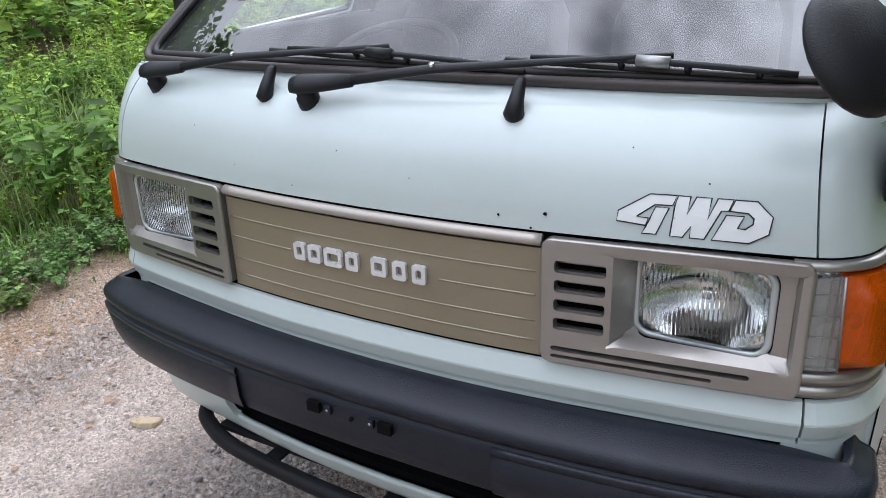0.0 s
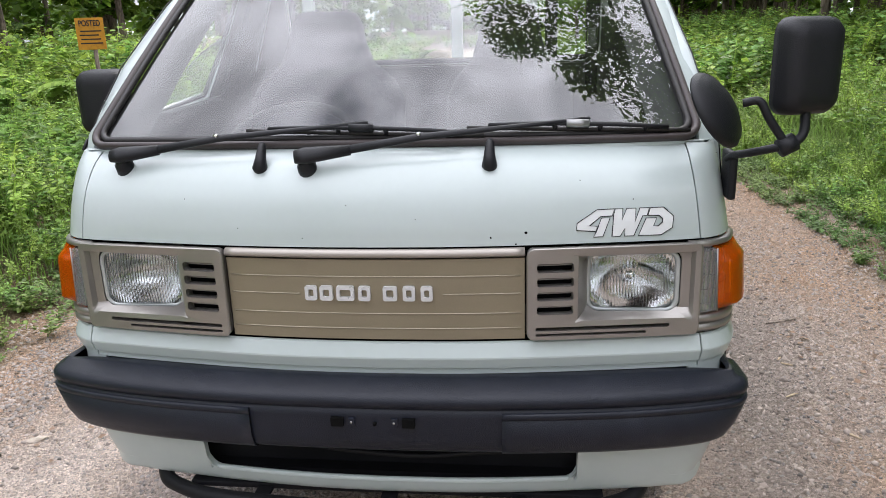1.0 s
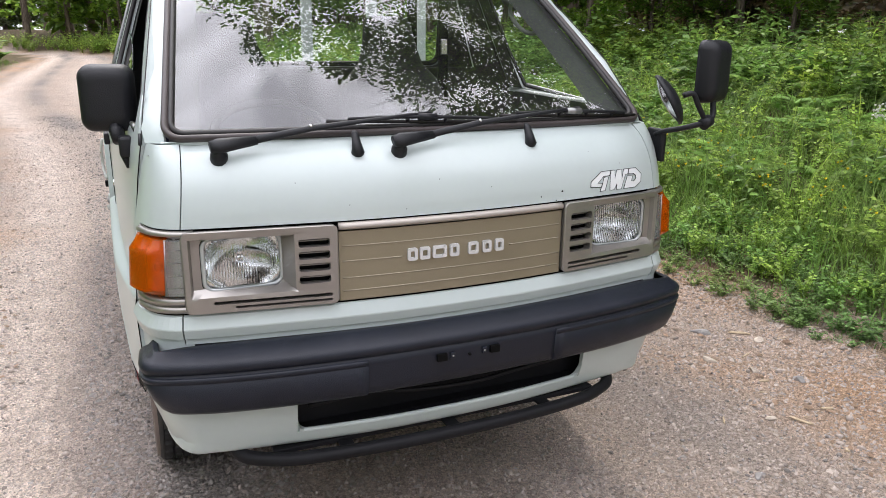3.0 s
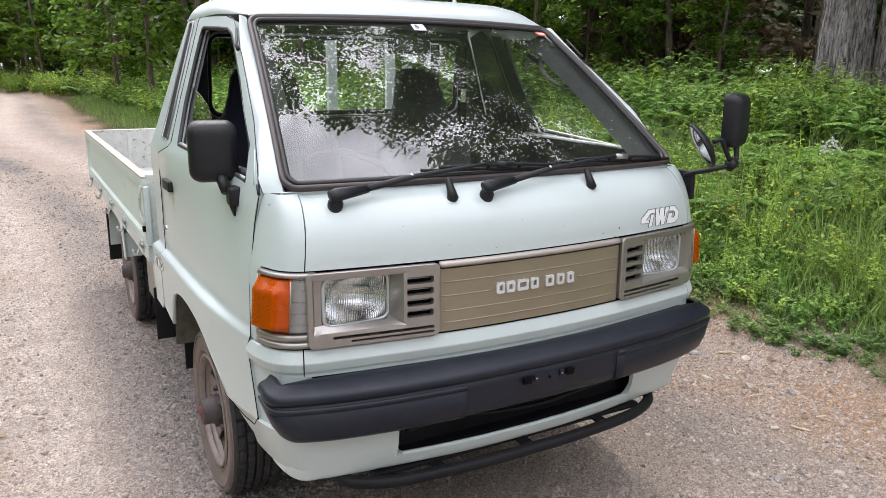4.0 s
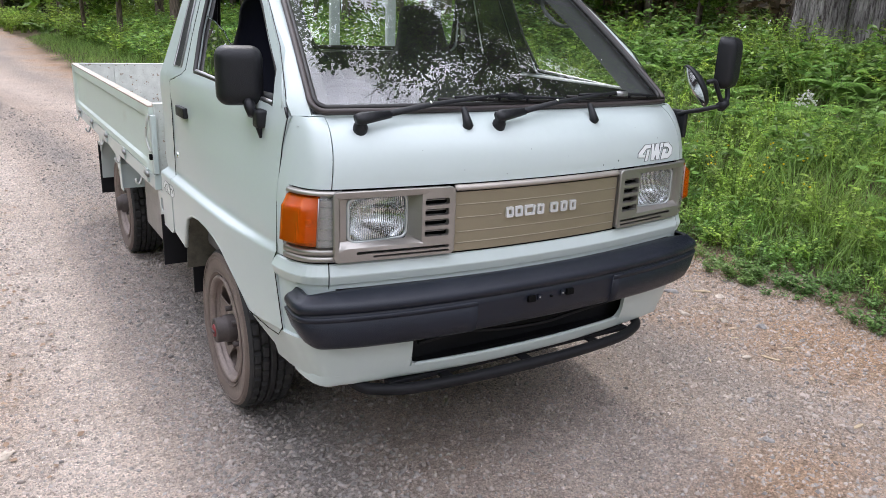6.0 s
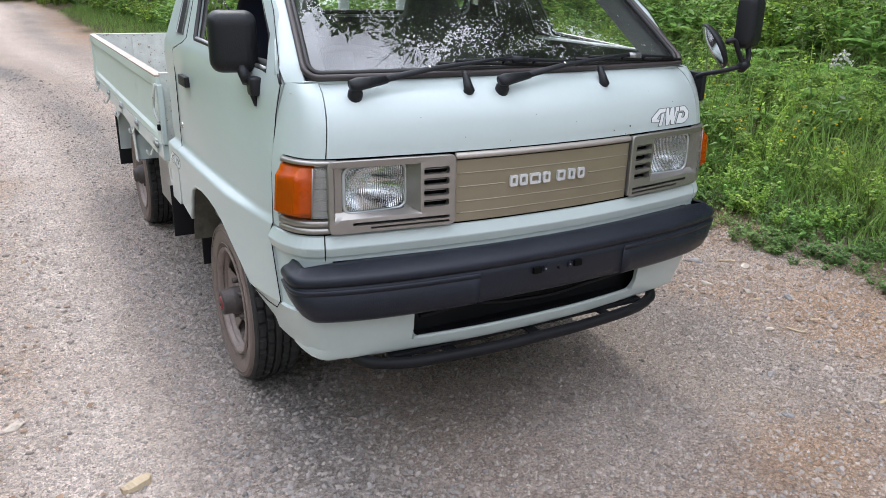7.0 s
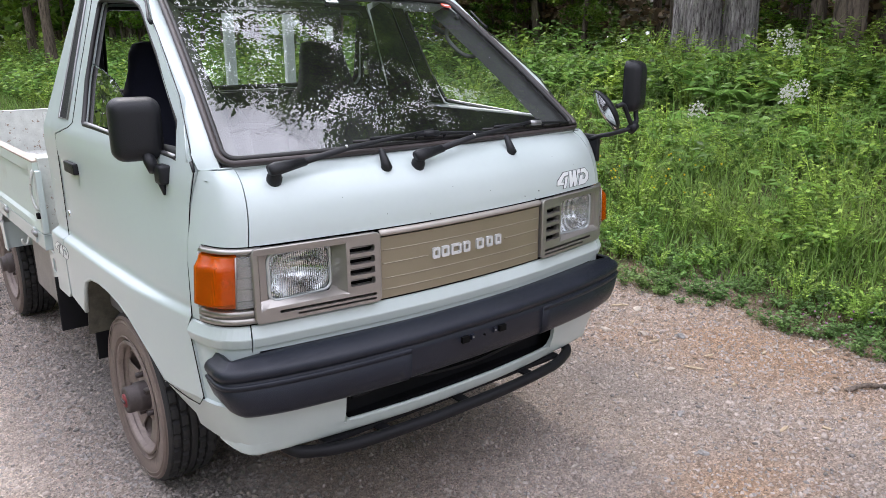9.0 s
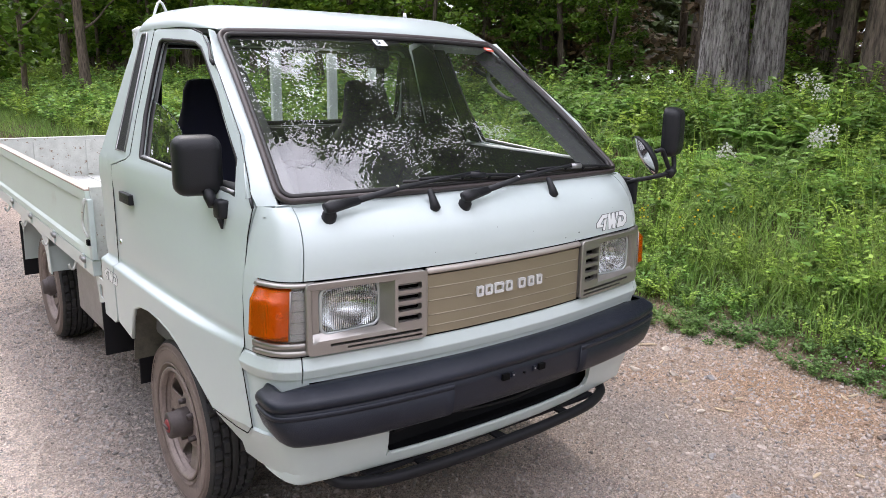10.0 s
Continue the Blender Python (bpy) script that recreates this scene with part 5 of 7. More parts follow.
mr = new("door_mirror")
mr.parent = truck
shell(-0.838, 0.45, 1.344, 0.142, 0.180, 0.07, (0, 0, -10), BLACK, "mirror_shell", mr)
part("mirror_foot", tube([(-0.822, 0.44, 1.285), (-0.822, 0.418, 1.258), (-0.818, 0.400, 1.232)], [0.017, 0.023, 0.020], 8, flat=0.8), BLACK, mr)
part("foot_plate", box(bmesh.new(), -0.822, -0.786, 0.350, 0.402, 1.196, 1.252, 0.010), BLACK, mr)
part("foot_tip", tube([(-0.806, 0.378, 1.205), (-0.800, 0.380, 1.166)], [0.020, 0.010], 8, flat=0.6), BLACK, mr)
ml = new("front_mirror")
ml.parent = truck
shell(0.890, 0.035, 1.416, 0.130, 0.190, 0.06, (0, 0, 21), BLACK, "mirror_shell", ml)
b = bmesh.new()
lathe([(0.0, 0.022), (0.02, 0.021), (0.05, 0.015), (0.075, 0.004), (0.084, -0.006), (0.083, -0.012), (0.0, -0.012)], 28, b)
bmesh.ops.transform(b, matrix=Matrix.Translation((0.722, 0.03, 1.339)) @ Vector((0.72, -0.47, 0.50)).to_track_quat('X', 'Z').to_matrix().to_4x4(), verts=b.verts[:])
rm = part("round_mirror", b, BLACK, ml, "small round convex mirror in black shell")
b = bmesh.new()
lathe([(0.0, -0.027), (0.02, -0.0262), (0.04, -0.0235), (0.06, -0.0185), (0.077, -0.0125)], 28, b)
bmesh.ops.transform(b, matrix=Matrix.Translation((0.722, 0.03, 1.339)) @ Vector((0.72, -0.47, 0.50)).to_track_quat('X', 'Z').to_matrix().to_4x4(), verts=b.verts[:])
part("mirror_glass", b, CHROME, rm)
part("mirror_arm", tube(smooth_path([(0.775, 0.15, 1.215), (0.775, 0.10, 1.232), (0.79, 0.055, 1.243), (0.845, 0.015, 1.262), (0.868, 0.012, 1.268)], 6), 0.0085, 8), BLACK, ml)
part("mirror_arm", tube(smooth_path([(0.858, 0.012, 1.262), (0.884, 0.02, 1.285), (0.888, 0.028, 1.32), (0.889, 0.03, 1.34)], 6), 0.0095, 8), BLACK, ml)
part("mirror_arm", tube(smooth_path([(0.850, 0.012, 1.268), (0.815, 0.012, 1.318), (0.795, 0.016, 1.352), (0.765, 0.024, 1.348)], 6), 0.0085, 8), BLACK, ml)
part("arm_clamp", tube([(0.838, 0.010, 1.258), (0.868, 0.014, 1.272)], 0.019, 10), BLACK, ml)
part("arm_base", box(bmesh.new(), 0.772, 0.79, 0.11, 0.19, 1.13, 1.235, 0.008), BLACK, ml)

# letters "4WD" on the front and on the flank: white film shapes with a thin black outline
GLYPHS = [[(0.00, 0.27), (0.007, 0.53), (0.21, 0.99), (0.388, 1.0), (0.366, 0.75), (0.25, 0.74), (0.135, 0.42), (0.215, 0.40), (0.198, 0.21)],
          [(0.255, 0.69), (0.345, 0.69), (0.275, 0.01), (0.178, 0.0), (0.205, 0.20), (0.225, 0.38)],
          [(0.396, 1.0), (0.476, 1.0), (0.466, 0.58), (0.514, 1.0), (0.610, 1.0), (0.600, 0.50), (0.650, 1.0), (0.748, 1.0), (0.726, 0.73), (0.680, 0.72), (0.592, 0.0), (0.498, 0.0), (0.500, 0.29), (0.452, 0.0), (0.368, 0.0), (0.380, 0.74)],
          [(0.758, 1.0), (0.895, 1.0), (1.0, 0.66), (0.988, 0.25), (0.875, 0.0), (0.640, 0.0), (0.715, 0.63), (0.825, 0.63), (0.794, 0.34), (0.842, 0.33), (0.886, 0.47), (0.886, 0.60), (0.848, 0.71), (0.735, 0.73)]]


def decal(cx, cz, w, h, where, edge=0.0012):
    for g in GLYPHS:
        loop = [(cx + (u - 0.5) * w, cz + (v - 0.5) * h) for u, v in g]
        part("decal_letter", plate(loop, [], [], [], lambda u, v: where(u, v, 0.0012)), WHITE_FILM, truck, "white 4WD lettering with black outline", smooth=False)
        part("decal_outline", tube([where(u, v, 0.0010) for u, v in loop], edge, 4, True), LINE, truck)


decal(0.545, 1.1025, 0.206, 0.058, lambda u, v, o: front(u, v, o))
decal(-1.43, 0.795, 0.20, 0.048, lambda u, v, o: side(-u, v, -1, o), 0.0007)

# ---- cargo bed ----
BX, BY0, BY1, BZ0, BZ1 = 0.868, 1.78, 4.74, 0.797, 1.105
bed = new("cargo_bed")
bed.parent = truck
part("bed_floor", box(bmesh.new(), -0.84, 0.84, BY0, BY1, 0.765, 0.80, 0.003), PAINT_WORN, bed, "worn grey bed floor", smooth=False)
for k in range(9):
    x = -0.76 + k * 0.19
    part("floor_rib", box(bmesh.new(), x - 0.03, x + 0.03, BY0 + 0.05, BY1 - 0.05, 0.80, 0.808, 0.003), PAINT_WORN, bed, smooth=False)


def gate(sgn):
    """A side gate: pressed sheet in a frame, worn cap along the top."""
    g = bmesh.new()
    def skin(y, z):
        inset = 0.014 if (BY0 + 0.09 < y < BY1 - 0.10 and BZ0 + 0.035 < z < BZ1 - 0.055) else 0.0
        return (sgn * (BX - inset), y, z)
    ys = [BY0, BY0 + 0.082, BY0 + 0.098] + line(BY0 + 0.3, BY1 - 0.3, 8) + [BY1 - 0.108, BY1 - 0.092, BY1]
    zs = [BZ0, BZ0 + 0.030, BZ0 + 0.042, 0.9, 1.0, BZ1 - 0.062, BZ1 - 0.048, BZ1]
    grid(ys, zs, skin, g)
    o = thick(part("side_gate", g, PAINT_BED, bed, "pale green-white side gate with worn top edge"), 0.004, 0)
    g = bmesh.new()
    grid(ys, zs, lambda y, z: (sgn * (BX - 0.036 + (0.012 if (BY0 + 0.09 < y < BY1 - 0.10 and BZ0 + 0.035 < z < BZ1 - 0.055) else 0)), y, z), g)
    thick(part("gate_inner", g, PAINT_WORN, o), 0.004, 0)
    part("gate_cap", box(bmesh.new(), sgn * (BX - 0.018) - 0.021, sgn * (BX - 0.018) + 0.021, BY0 - 0.002, BY1 + 0.002, BZ1 - 0.004, BZ1 + 0.005, 0.003), RUST, o, "scuffed bare edge", smooth=False)
    for y in (BY0 + 0.001, BY1 - 0.001):
        part("gate_end", box(bmesh.new(), sgn * (BX - 0.018) - 0.020, sgn * (BX - 0.018) + 0.020, y - 0.006, y + 0.006, BZ0, BZ1 - 0.004, 0.002), PAINT_BED, o, smooth=False)
    for k in range(5):
        y = BY0 + 0.32 + k * 0.6
        part("gate_stiffener", box(bmesh.new(), sgn * (BX - 0.042) - 0.006, sgn * (BX - 0.042) + 0.006, y - 0.02, y + 0.02, BZ0 + 0.02, BZ1 - 0.03, 0.003), PAINT_WORN, o, smooth=False)
    return o


for sgn in (-1, 1):
    gate(sgn)
    # long rail below the gate, hinges and hooks
    b = bmesh.new()
    box(b, sgn * 0.852 - 0.018, sgn * 0.852 + 0.018, BY0 - 0.03, BY1, 0.722, 0.792, 0.004)
    rail = part("bed_rail", b, PAINT, bed, smooth=False)
    for k in range(5):
        y = BY0 + 0.12 + k * 0.64
        part("hinge_pin", tube([(sgn * 0.872, y - 0.03, 0.775), (sgn * 0.872, y + 0.03, 0.775)], 0.014, 10), STEEL, rail)
        part("hinge_plate", box(bmesh.new(), sgn * 0.874 - 0.005, sgn * 0.874 + 0.005, y - 0.022, y + 0.022, 0.735, 0.80, 0.002), PAINT, rail, smooth=False)
        part("rope_hook", tube(smooth_path([(sgn * 0.85, y + 0.25, 0.73), (sgn * 0.862, y + 0.25, 0.69), (sgn * 0.872, y + 0.25, 0.672), (sgn * 0.885, y + 0.25, 0.682), (sgn * 0.888, y + 0.25, 0.70)], 3), 0.006, 6), PAINT_WORN, rail)
    # catch at the front end
    part("latch_plate", box(bmesh.new(), sgn * 0.86 - 0.012, sgn * 0.86 + 0.012, BY0 - 0.05, BY0 - 0.012, 0.80, 1.07, 0.004), PAINT, rail, smooth=False)
    part("latch_lever", tube(smooth_path([(sgn * 0.876, BY0 - 0.03, 1.075), (sgn * 0.885, BY0 - 0.02, 1.03), (sgn * 0.886, BY0 + 0.01, 0.97), (sgn * 0.884, BY0 - 0.01, 0.93), (sgn * 0.876, BY0 - 0.03, 0.90)], 4), 0.006, 6), PAINT_WORN, rail)
    part("latch_hook", box(bmesh.new(), sgn * 0.876 - 0.008, sgn * 0.876 + 0.008, BY0 - 0.04, BY0 - 0.01, 0.865, 0.89, 0.003), GAP, rail, smooth=False)
    # front bracket with its square opening, below the bed
    br = plate([(1.62, 0.60), (1.76, 0.60), (1.80, 0.72), (1.62, 0.72)], [rounded(1.715, 0.66, 0.05, 0.06, 0.008)], [], [], lambda y, z: (sgn * 0.85, y, z))
    thick(part("bed_bracket", br, PAINT, rail, smooth=False), 0.006)
    # rear mudguard and flap
    mg = bmesh.new()
    arch = [(-0.42, 0.20), (-0.40, 0.34), (-0.30, 0.40), (0.0, 0.42), (0.25, 0.41), (0.36, 0.36), (0.42, 0.24), (0.44, 0.1)]
    grid([0, 1], list(range(len(arch))), lambda t, k: (sgn * (0.855 - 0.26 * t), 3.24 + arch[k][0], 0.31 + arch[k][1]), mg)
    thick(part("rear_mudguard", mg, PAINT, rail), 0.006)
    pl = plate([(2.80, 0.50), (2.84, 0.722), (3.66, 0.722), (3.62, 0.60), (3.50, 0.70), (3.24, 0.71), (2.98, 0.69), (2.90, 0.60), (2.88, 0.50)], [], [], [], lambda y, z: (sgn * 0.858, y, z))
    thick(part("mudguard_face", pl, PAINT, rail, smooth=False), 0.006)
    part("rear_mud_flap", box(bmesh.new(), sgn * 0.745 - 0.12, sgn * 0.745 + 0.12, 3.69, 3.70, 0.30, 0.66, 0.002), CHASSIS, rail, smooth=False)
    # underside: chassis rail and tank side
    part("chassis_rail", box(bmesh.new(), sgn * 0.40 - 0.05, sgn * 0.40 + 0.05, 0.2, 4.6, 0.42, 0.56, 0.005), CHASSIS, bed, smooth=False)
    part("side_box", box(bmesh.new(), sgn * 0.62 - 0.16, sgn * 0.62 + 0.16, 1.85, 2.55, 0.36, 0.70, 0.01), STEEL if sgn < 0 else CHASSIS, bed, smooth=False)
# headboard, tailgate and guard frame
part("headboard", box(bmesh.new(), -0.85, 0.85, BY0 - 0.02, BY0 + 0.02, 0.79, 1.12, 0.004), PAINT_WORN, bed, smooth=False)
tail = part("tailgate", box(bmesh.new(), -0.855, 0.855, BY1 - 0.02, BY1 + 0.02, BZ0, BZ1, 0.004), PAINT_WORN, bed, smooth=False)
part("tailgate_cap", box(bmesh.new(), -0.855, 0.855, BY1 - 0.024, BY1 + 0.024, BZ1 - 0.001, BZ1 + 0.006, 0.002), PAINT_WORN, tail, smooth=False)
for k in range(4):
    x = -0.55 + k * 0.37
    part("gate_stiffener", box(bmesh.new(), x - 0.02, x + 0.02, BY1 - 0.034, BY1 - 0.02, BZ0 + 0.02, BZ1 - 0.02, 0.003), PAINT_WORN, tail, smooth=False)
frame_ob = new("guard_frame")
frame_ob.parent = truck
for x in (-0.60, 0.036, 0.350, 0.60):
    part("frame_post", box(bmesh.new(), x - 0.024, x + 0.024, 1.73, 1.76, 0.80, 1.775, 0.004), POST, frame_ob, smooth=False)
part("frame_bar", tube(smooth_path([(-0.60, 1.745, 1.76), (-0.56, 1.745, 1.79), (0, 1.745, 1.795), (0.56, 1.745, 1.79), (0.60, 1.745, 1.76)], 5), 0.018, 10), POST, frame_ob)
part("frame_bar", tube([(-0.60, 1.745, 1.30), (0.60, 1.745, 1.30)], 0.018, 10), POST, frame_ob)
for x in (-0.50,):
    part("frame_loop", tube(smooth_path([(x - 0.05, 1.745, 1.79), (x, 1.745, 1.915), (x + 0.05, 1.745, 1.79)], 5), 0.006, 6), WHITE_FILM, frame_ob)

# ---- wheels ----
R_T, R_R = 0.322, 0.205
TREAD = [(0.205, -0.065), (0.212, -0.082), (0.235, -0.092), (0.268, -0.096), (0.292, -0.094), (0.308, -0.088), (0.317, -0.080), (R_T - 0.003, -0.074)]


def tyre_mesh():
    half = TREAD
    mid = []
    for a, b in ((-0.072, -0.049), (-0.040, -0.019), (-0.010, 0.010), (0.019, 0.040), (0.049, 0.072)):
        mid += [(R_T - 0.013, a - 0.001), (R_T, a), (R_T + 0.001, (a + b) / 2), (R_T, b), (R_T - 0.013, b + 0.001)]
    prof = half + mid + [(r, -x) for r, x in half[::-1]]
    lo, hi = len(half), len(half) + len(mid)
    def cut(i, j, r):
        if lo <= i < hi:
            rib = (i - lo) // 5
            if (j + rib * 2) % 5 == 0 and rib in (0, 1, 3, 4):
                return r - 0.012
        return r
    b = lathe(prof, 180, None, cut)
    return b


def wheel(y, sgn, front_axle):
    w = new("wheel")
    w.parent = truck
    w.matrix_basis = Matrix.Translation((sgn * 0.705, y, R_T - 0.004)) @ (Matrix.Identity(4) if sgn > 0 else Matrix.Rotation(math.pi, 4, 'Z'))
    t = part("tyre", tyre_mesh(), TYRE, w, "dusty treaded tyre", smooth=False)
    t.data.materials.append(SIDEWALL)
    for p in t.data.polygons:
        c = p.center
        if math.hypot(c.y, c.z) < R_T - 0.012 and abs(c.x) > 0.078:
            p.material_index = 1
        p.use_smooth = math.hypot(c.y, c.z) < R_T - 0.012
    for r in (0.300, 0.285, 0.232):
        b = lathe([(r - 0.003, 0.0955), (r, 0.0985), (r + 0.003, 0.0945)], 72)
        part("sidewall_rib", b, SIDEWALL, t)
    b = lathe([(0.196, -0.075), (0.190, -0.02), (0.188, 0.04), (0.196, 0.066), (0.205, 0.078), (0.213, 0.086), (0.216, 0.090), (0.214, 0.094), (0.207, 0.095), (0.200, 0.088), (0.195, 0.075)], 72)
    rim = part("rim", b, RIM, w, "dusty steel rim")
    # dished wheel disc with slots
    holes = []
    for k in range(6):
        a0 = 2 * math.pi * (k + 0.3) / 6
        loop = []
        for u, v in rounded(0.142, 0, 0.072, 0.070, 0.020, 4):
            vv = v * (0.62 + 0.75 * (u - 0.104) / 0.072)
            loop.append((u * math.cos(a0) - vv * math.sin(a0), u * math.sin(a0) + vv * math.cos(a0)))
        holes.append(loop)
    def dish(u, v):
        r = math.hypot(u, v)
        return (float(np.interp(r, [0, 0.06, 0.085, 0.105, 0.15, 0.18, 0.197], [0.052, 0.052, 0.050, 0.040, 0.050, 0.058, 0.050])), u, v)
    outer = [(0.197 * math.cos(2 * math.pi * k / 64), 0.197 * math.sin(2 * math.pi * k / 64)) for k in range(64)]
    b = plate(outer, holes, line(-0.18, 0.18, 18), line(-0.18, 0.18, 18), dish)
    thick(part("wheel_disc", b, RIM, w), 0.006, 0)
    part("brake_drum", lathe([(0.0, 0.0), (0.14, 0.0), (0.15, -0.01), (0.15, -0.09)], 32), CHASSIS, w)
    for k in range(5):
        a = 2 * math.pi * (k + 0.5) / 5
        part("wheel_nut", tube([(0.045, 0.078 * math.cos(a), 0.078 * math.sin(a)), (0.078, 0.078 * math.cos(a), 0.078 * math.sin(a))], 0.011, 6), HUB, w)
    if front_axle:
        h = part("locking_hub", lathe([(0.056, 0.045), (0.056, 0.085), (0.054, 0.092), (0.050, 0.096), (0.050, 0.125), (0.047, 0.131), (0.030, 0.133), (0.028, 0.128), (0.0, 0.128)], 24), HUB, w, "dark locking hub")
        part("hub_dial", lathe([(0.026, 0.127), (0.026, 0.134), (0.022, 0.137), (0.0, 0.137)], 20), RED, h, "red dial")
        part("dial_grip", box(bmesh.new(), 0.134, 0.143, -0.020, 0.020, -0.005, 0.005, 0.002), HUB, h)
    else:
        part("rear_hub", lathe([(0.060, 0.045), (0.060, 0.10), (0.054, 0.108), (0.045, 0.11), (0.045, 0.128), (0.038, 0.134), (0.0, 0.136)], 24), HUB, w)
    return w


for y, fa in ((0.935, True), (3.25, False)):
    for sgn in (-1, 1):
        wheel(y, sgn, fa)
    part("axle", tube([(-0.62, y, R_T), (0.62, y, R_T)], 0.045, 10), CHASSIS, truck)

# ---- plants ----
rng = np.random.default_rng(7)


def turned(v, axis_z, tilt, roll):
    """Turns leaf-shaped points (n, k, 3), by yaw, pitch and roll of each leaf."""
    cz, sz, ct, st, cr, sr = np.cos(axis_z), np.sin(axis_z), np.cos(tilt), np.sin(tilt), np.cos(roll), np.sin(roll)
    x, y, z = v[..., 0], v[..., 1], v[..., 2]
    x, z = x * cr[:, None] + z * sr[:, None], -x * sr[:, None] + z * cr[:, None]
    y, z = y * ct[:, None] - z * st[:, None], y * st[:, None] + z * ct[:, None]
    return np.stack([x * cz[:, None] - y * sz[:, None], x * sz[:, None] + y * cz[:, None], z], -1)


def leaves(at, length, width, yaw, tilt, roll):
    """Folded pointed leaves: seven corners, six triangles each."""
    n = len(at)
    shape = np.array([(0, 0, 0), (0.42, 0.33, 0.10), (0, 0.45, 0.0), (-0.42, 0.33, 0.10), (0.24, 0.75, 0.04), (0, 1, -0.06), (-0.24, 0.75, 0.04)], np.float32)
    v = np.repeat(shape[None], n, 0) * np.stack([width, length, length], -1)[:, None, :]
    v = turned(v, yaw, tilt, roll) + at[:, None, :]
    f = np.array([(0, 1, 2), (1, 4, 2), (2, 4, 5), (0, 2, 3), (2, 6, 3), (2, 5, 6)])
    return v.reshape(-1, 3), (f[None] + 7 * np.arange(n)[:, None, None]).reshape(-1, 3)


def small_leaves(at, size, yaw, tilt, roll):
    """Plain lozenge leaves for crowns: four corners."""
    n = len(at)
    shape = np.array([(0, 0, 0), (0.36, 0.45, 0.06), (0, 1, 0), (-0.36, 0.45, 0.06)], np.float32)
    v = np.repeat(shape[None], n, 0) * size[:, None, None]
    v = turned(v, yaw, tilt, roll) + at[:, None, :]
    f = np.array([(0, 1, 2), (0, 2, 3)])
    return v.reshape(-1, 3), (f[None] + 4 * np.arange(n)[:, None, None]).reshape(-1, 3)


def blades(at, height, width, yaw, bend):
    """Grass: a tapered blade that leans over."""
    n = len(at)
    t = np.array([0, 0.4, 0.75, 1.0])
    w = np.array([1.0, 0.85, 0.5, 0.0])
    side_x, ahead = np.cos(yaw), np.sin(yaw)
    v = np.zeros((n, 7, 3), np.float32)
    for k in range(4):
        off = bend * height * t[k] ** 2
        z = height * t[k] * (1 - 0.25 * np.minimum(bend, 1.5) * t[k])
        c = np.stack([at[:, 0] - ahead * off, at[:, 1] + side_x * off, at[:, 2] + z], -1)
        d = np.stack([side_x, ahead, np.zeros(n)], -1) * (0.5 * width * w[k])[:, None]
        if k < 3:
            v[:, 2 * k], v[:, 2 * k + 1] = c - d, c + d
        else:
            v[:, 6] = c
    f = np.array([(0, 1, 3), (0, 3, 2), (2, 3, 5), (2, 5, 4), (4, 5, 6)])
    return v.reshape(-1, 3), (f[None] + 7 * np.arange(n)[:, None, None]).reshape(-1, 3)


def joined(sets):
    vs, fs, o = [], [], 0
    for v, f in sets:
        vs.append(v)
        fs.append(f + o)
        o += len(v)
    return np.concatenate(vs), np.concatenate(fs)


def stuff(name, sets, mat, label, category):
    v, f = joined(sets)
    return tagged(link(name, mesh_from(name, v, f, mat), mat, smooth=False), label, category, kind="stuff")


def verge_points(n, d0, d1, y0, y1, power=1.0):
    """Places beside the road, d metres from its middle (right positive)."""
    y = y0 + (y1 - y0) * rng.random(n) ** 1.0
    d = d0 + (d1 - d0) * rng.random(n) ** power
    x = road_mid(y) + d
    return np.stack([x, y, ground_z(x, y)], -1)


# grass on both verges, thinning towards the road
sets = []
for d0, d1, y0, y1, n, h0, h1 in ((2.35, 3.9, -1.5, 9, 26000, 0.12, 0.50), (2.35, 5.0, 9, 40, 26000, 0.10, 0.36), (-3.6, -2.25, -3, 9, 15000, 0.10, 0.42), (-5.0, -2.3, 9, 40, 12000, 0.12, 0.5),
                                  (2.35, 6.0, -9, -1.5, 9000, 0.15, 0.5), (-6.0, -2.3, -10, -3, 8000, 0.15, 0.5), (3.5, 6.5, -2, 9, 9000, 0.3, 0.7), (-6.5, -3.3, -3, 10, 9000, 0.25, 0.6)):
    p = verge_points(n, d0, d1, y0, y1)
    dd = np.abs(p[:, 0] - road_mid(p[:, 1]))
    clump = 0.5 + 0.5 * np.sin(p[:, 0] * 3.1 + 1.7 * np.sin(p[:, 1] * 1.3)) * np.sin(p[:, 1] * 2.3 + p[:, 0])
    keep = rng.random(n) < np.clip((dd - 2.35) / 0.75, 0.04, 1) * (0.30 + 0.70 * clump)
    p, dd = p[keep], dd[keep]
    m = len(p)
    h = (h0 + (h1 - h0) * rng.random(m) ** 1.3) * np.clip((dd - 2.45) / 0.85, 0.12, 1.25)
    sets.append(blades(p, h, 0.004 + 0.006 * rng.random(m) + 0.004 * (p[:, 1] > 9), rng.random(m) * 6.283, 0.25 + 0.9 * rng.random(m)))
stuff("grass", sets, LEAF_GRASS, "fresh green grass tufts along the gravel road", "grass")


def oval_leaves(at, length, width, yaw, tilt, roll):
    """Small folded leaves: four triangles each."""
    n = len(at)
    shape = np.array([(0, 0, 0), (0.5, 0.48, 0.10), (0, 1, -0.03), (-0.5, 0.48, 0.10), (0, 0.5, 0)], np.float32)
    v = np.repeat(shape[None], n, 0) * np.stack([width, length, length], -1)[:, None, :]
    v = turned(v, yaw, tilt, roll) + at[:, None, :]
    f = np.array([(0, 1, 4), (1, 2, 4), (0, 4, 3), (4, 2, 3)])
    return v.reshape(-1, 3), (f[None] + 5 * np.arange(n)[:, None, None]).reshape(-1, 3)


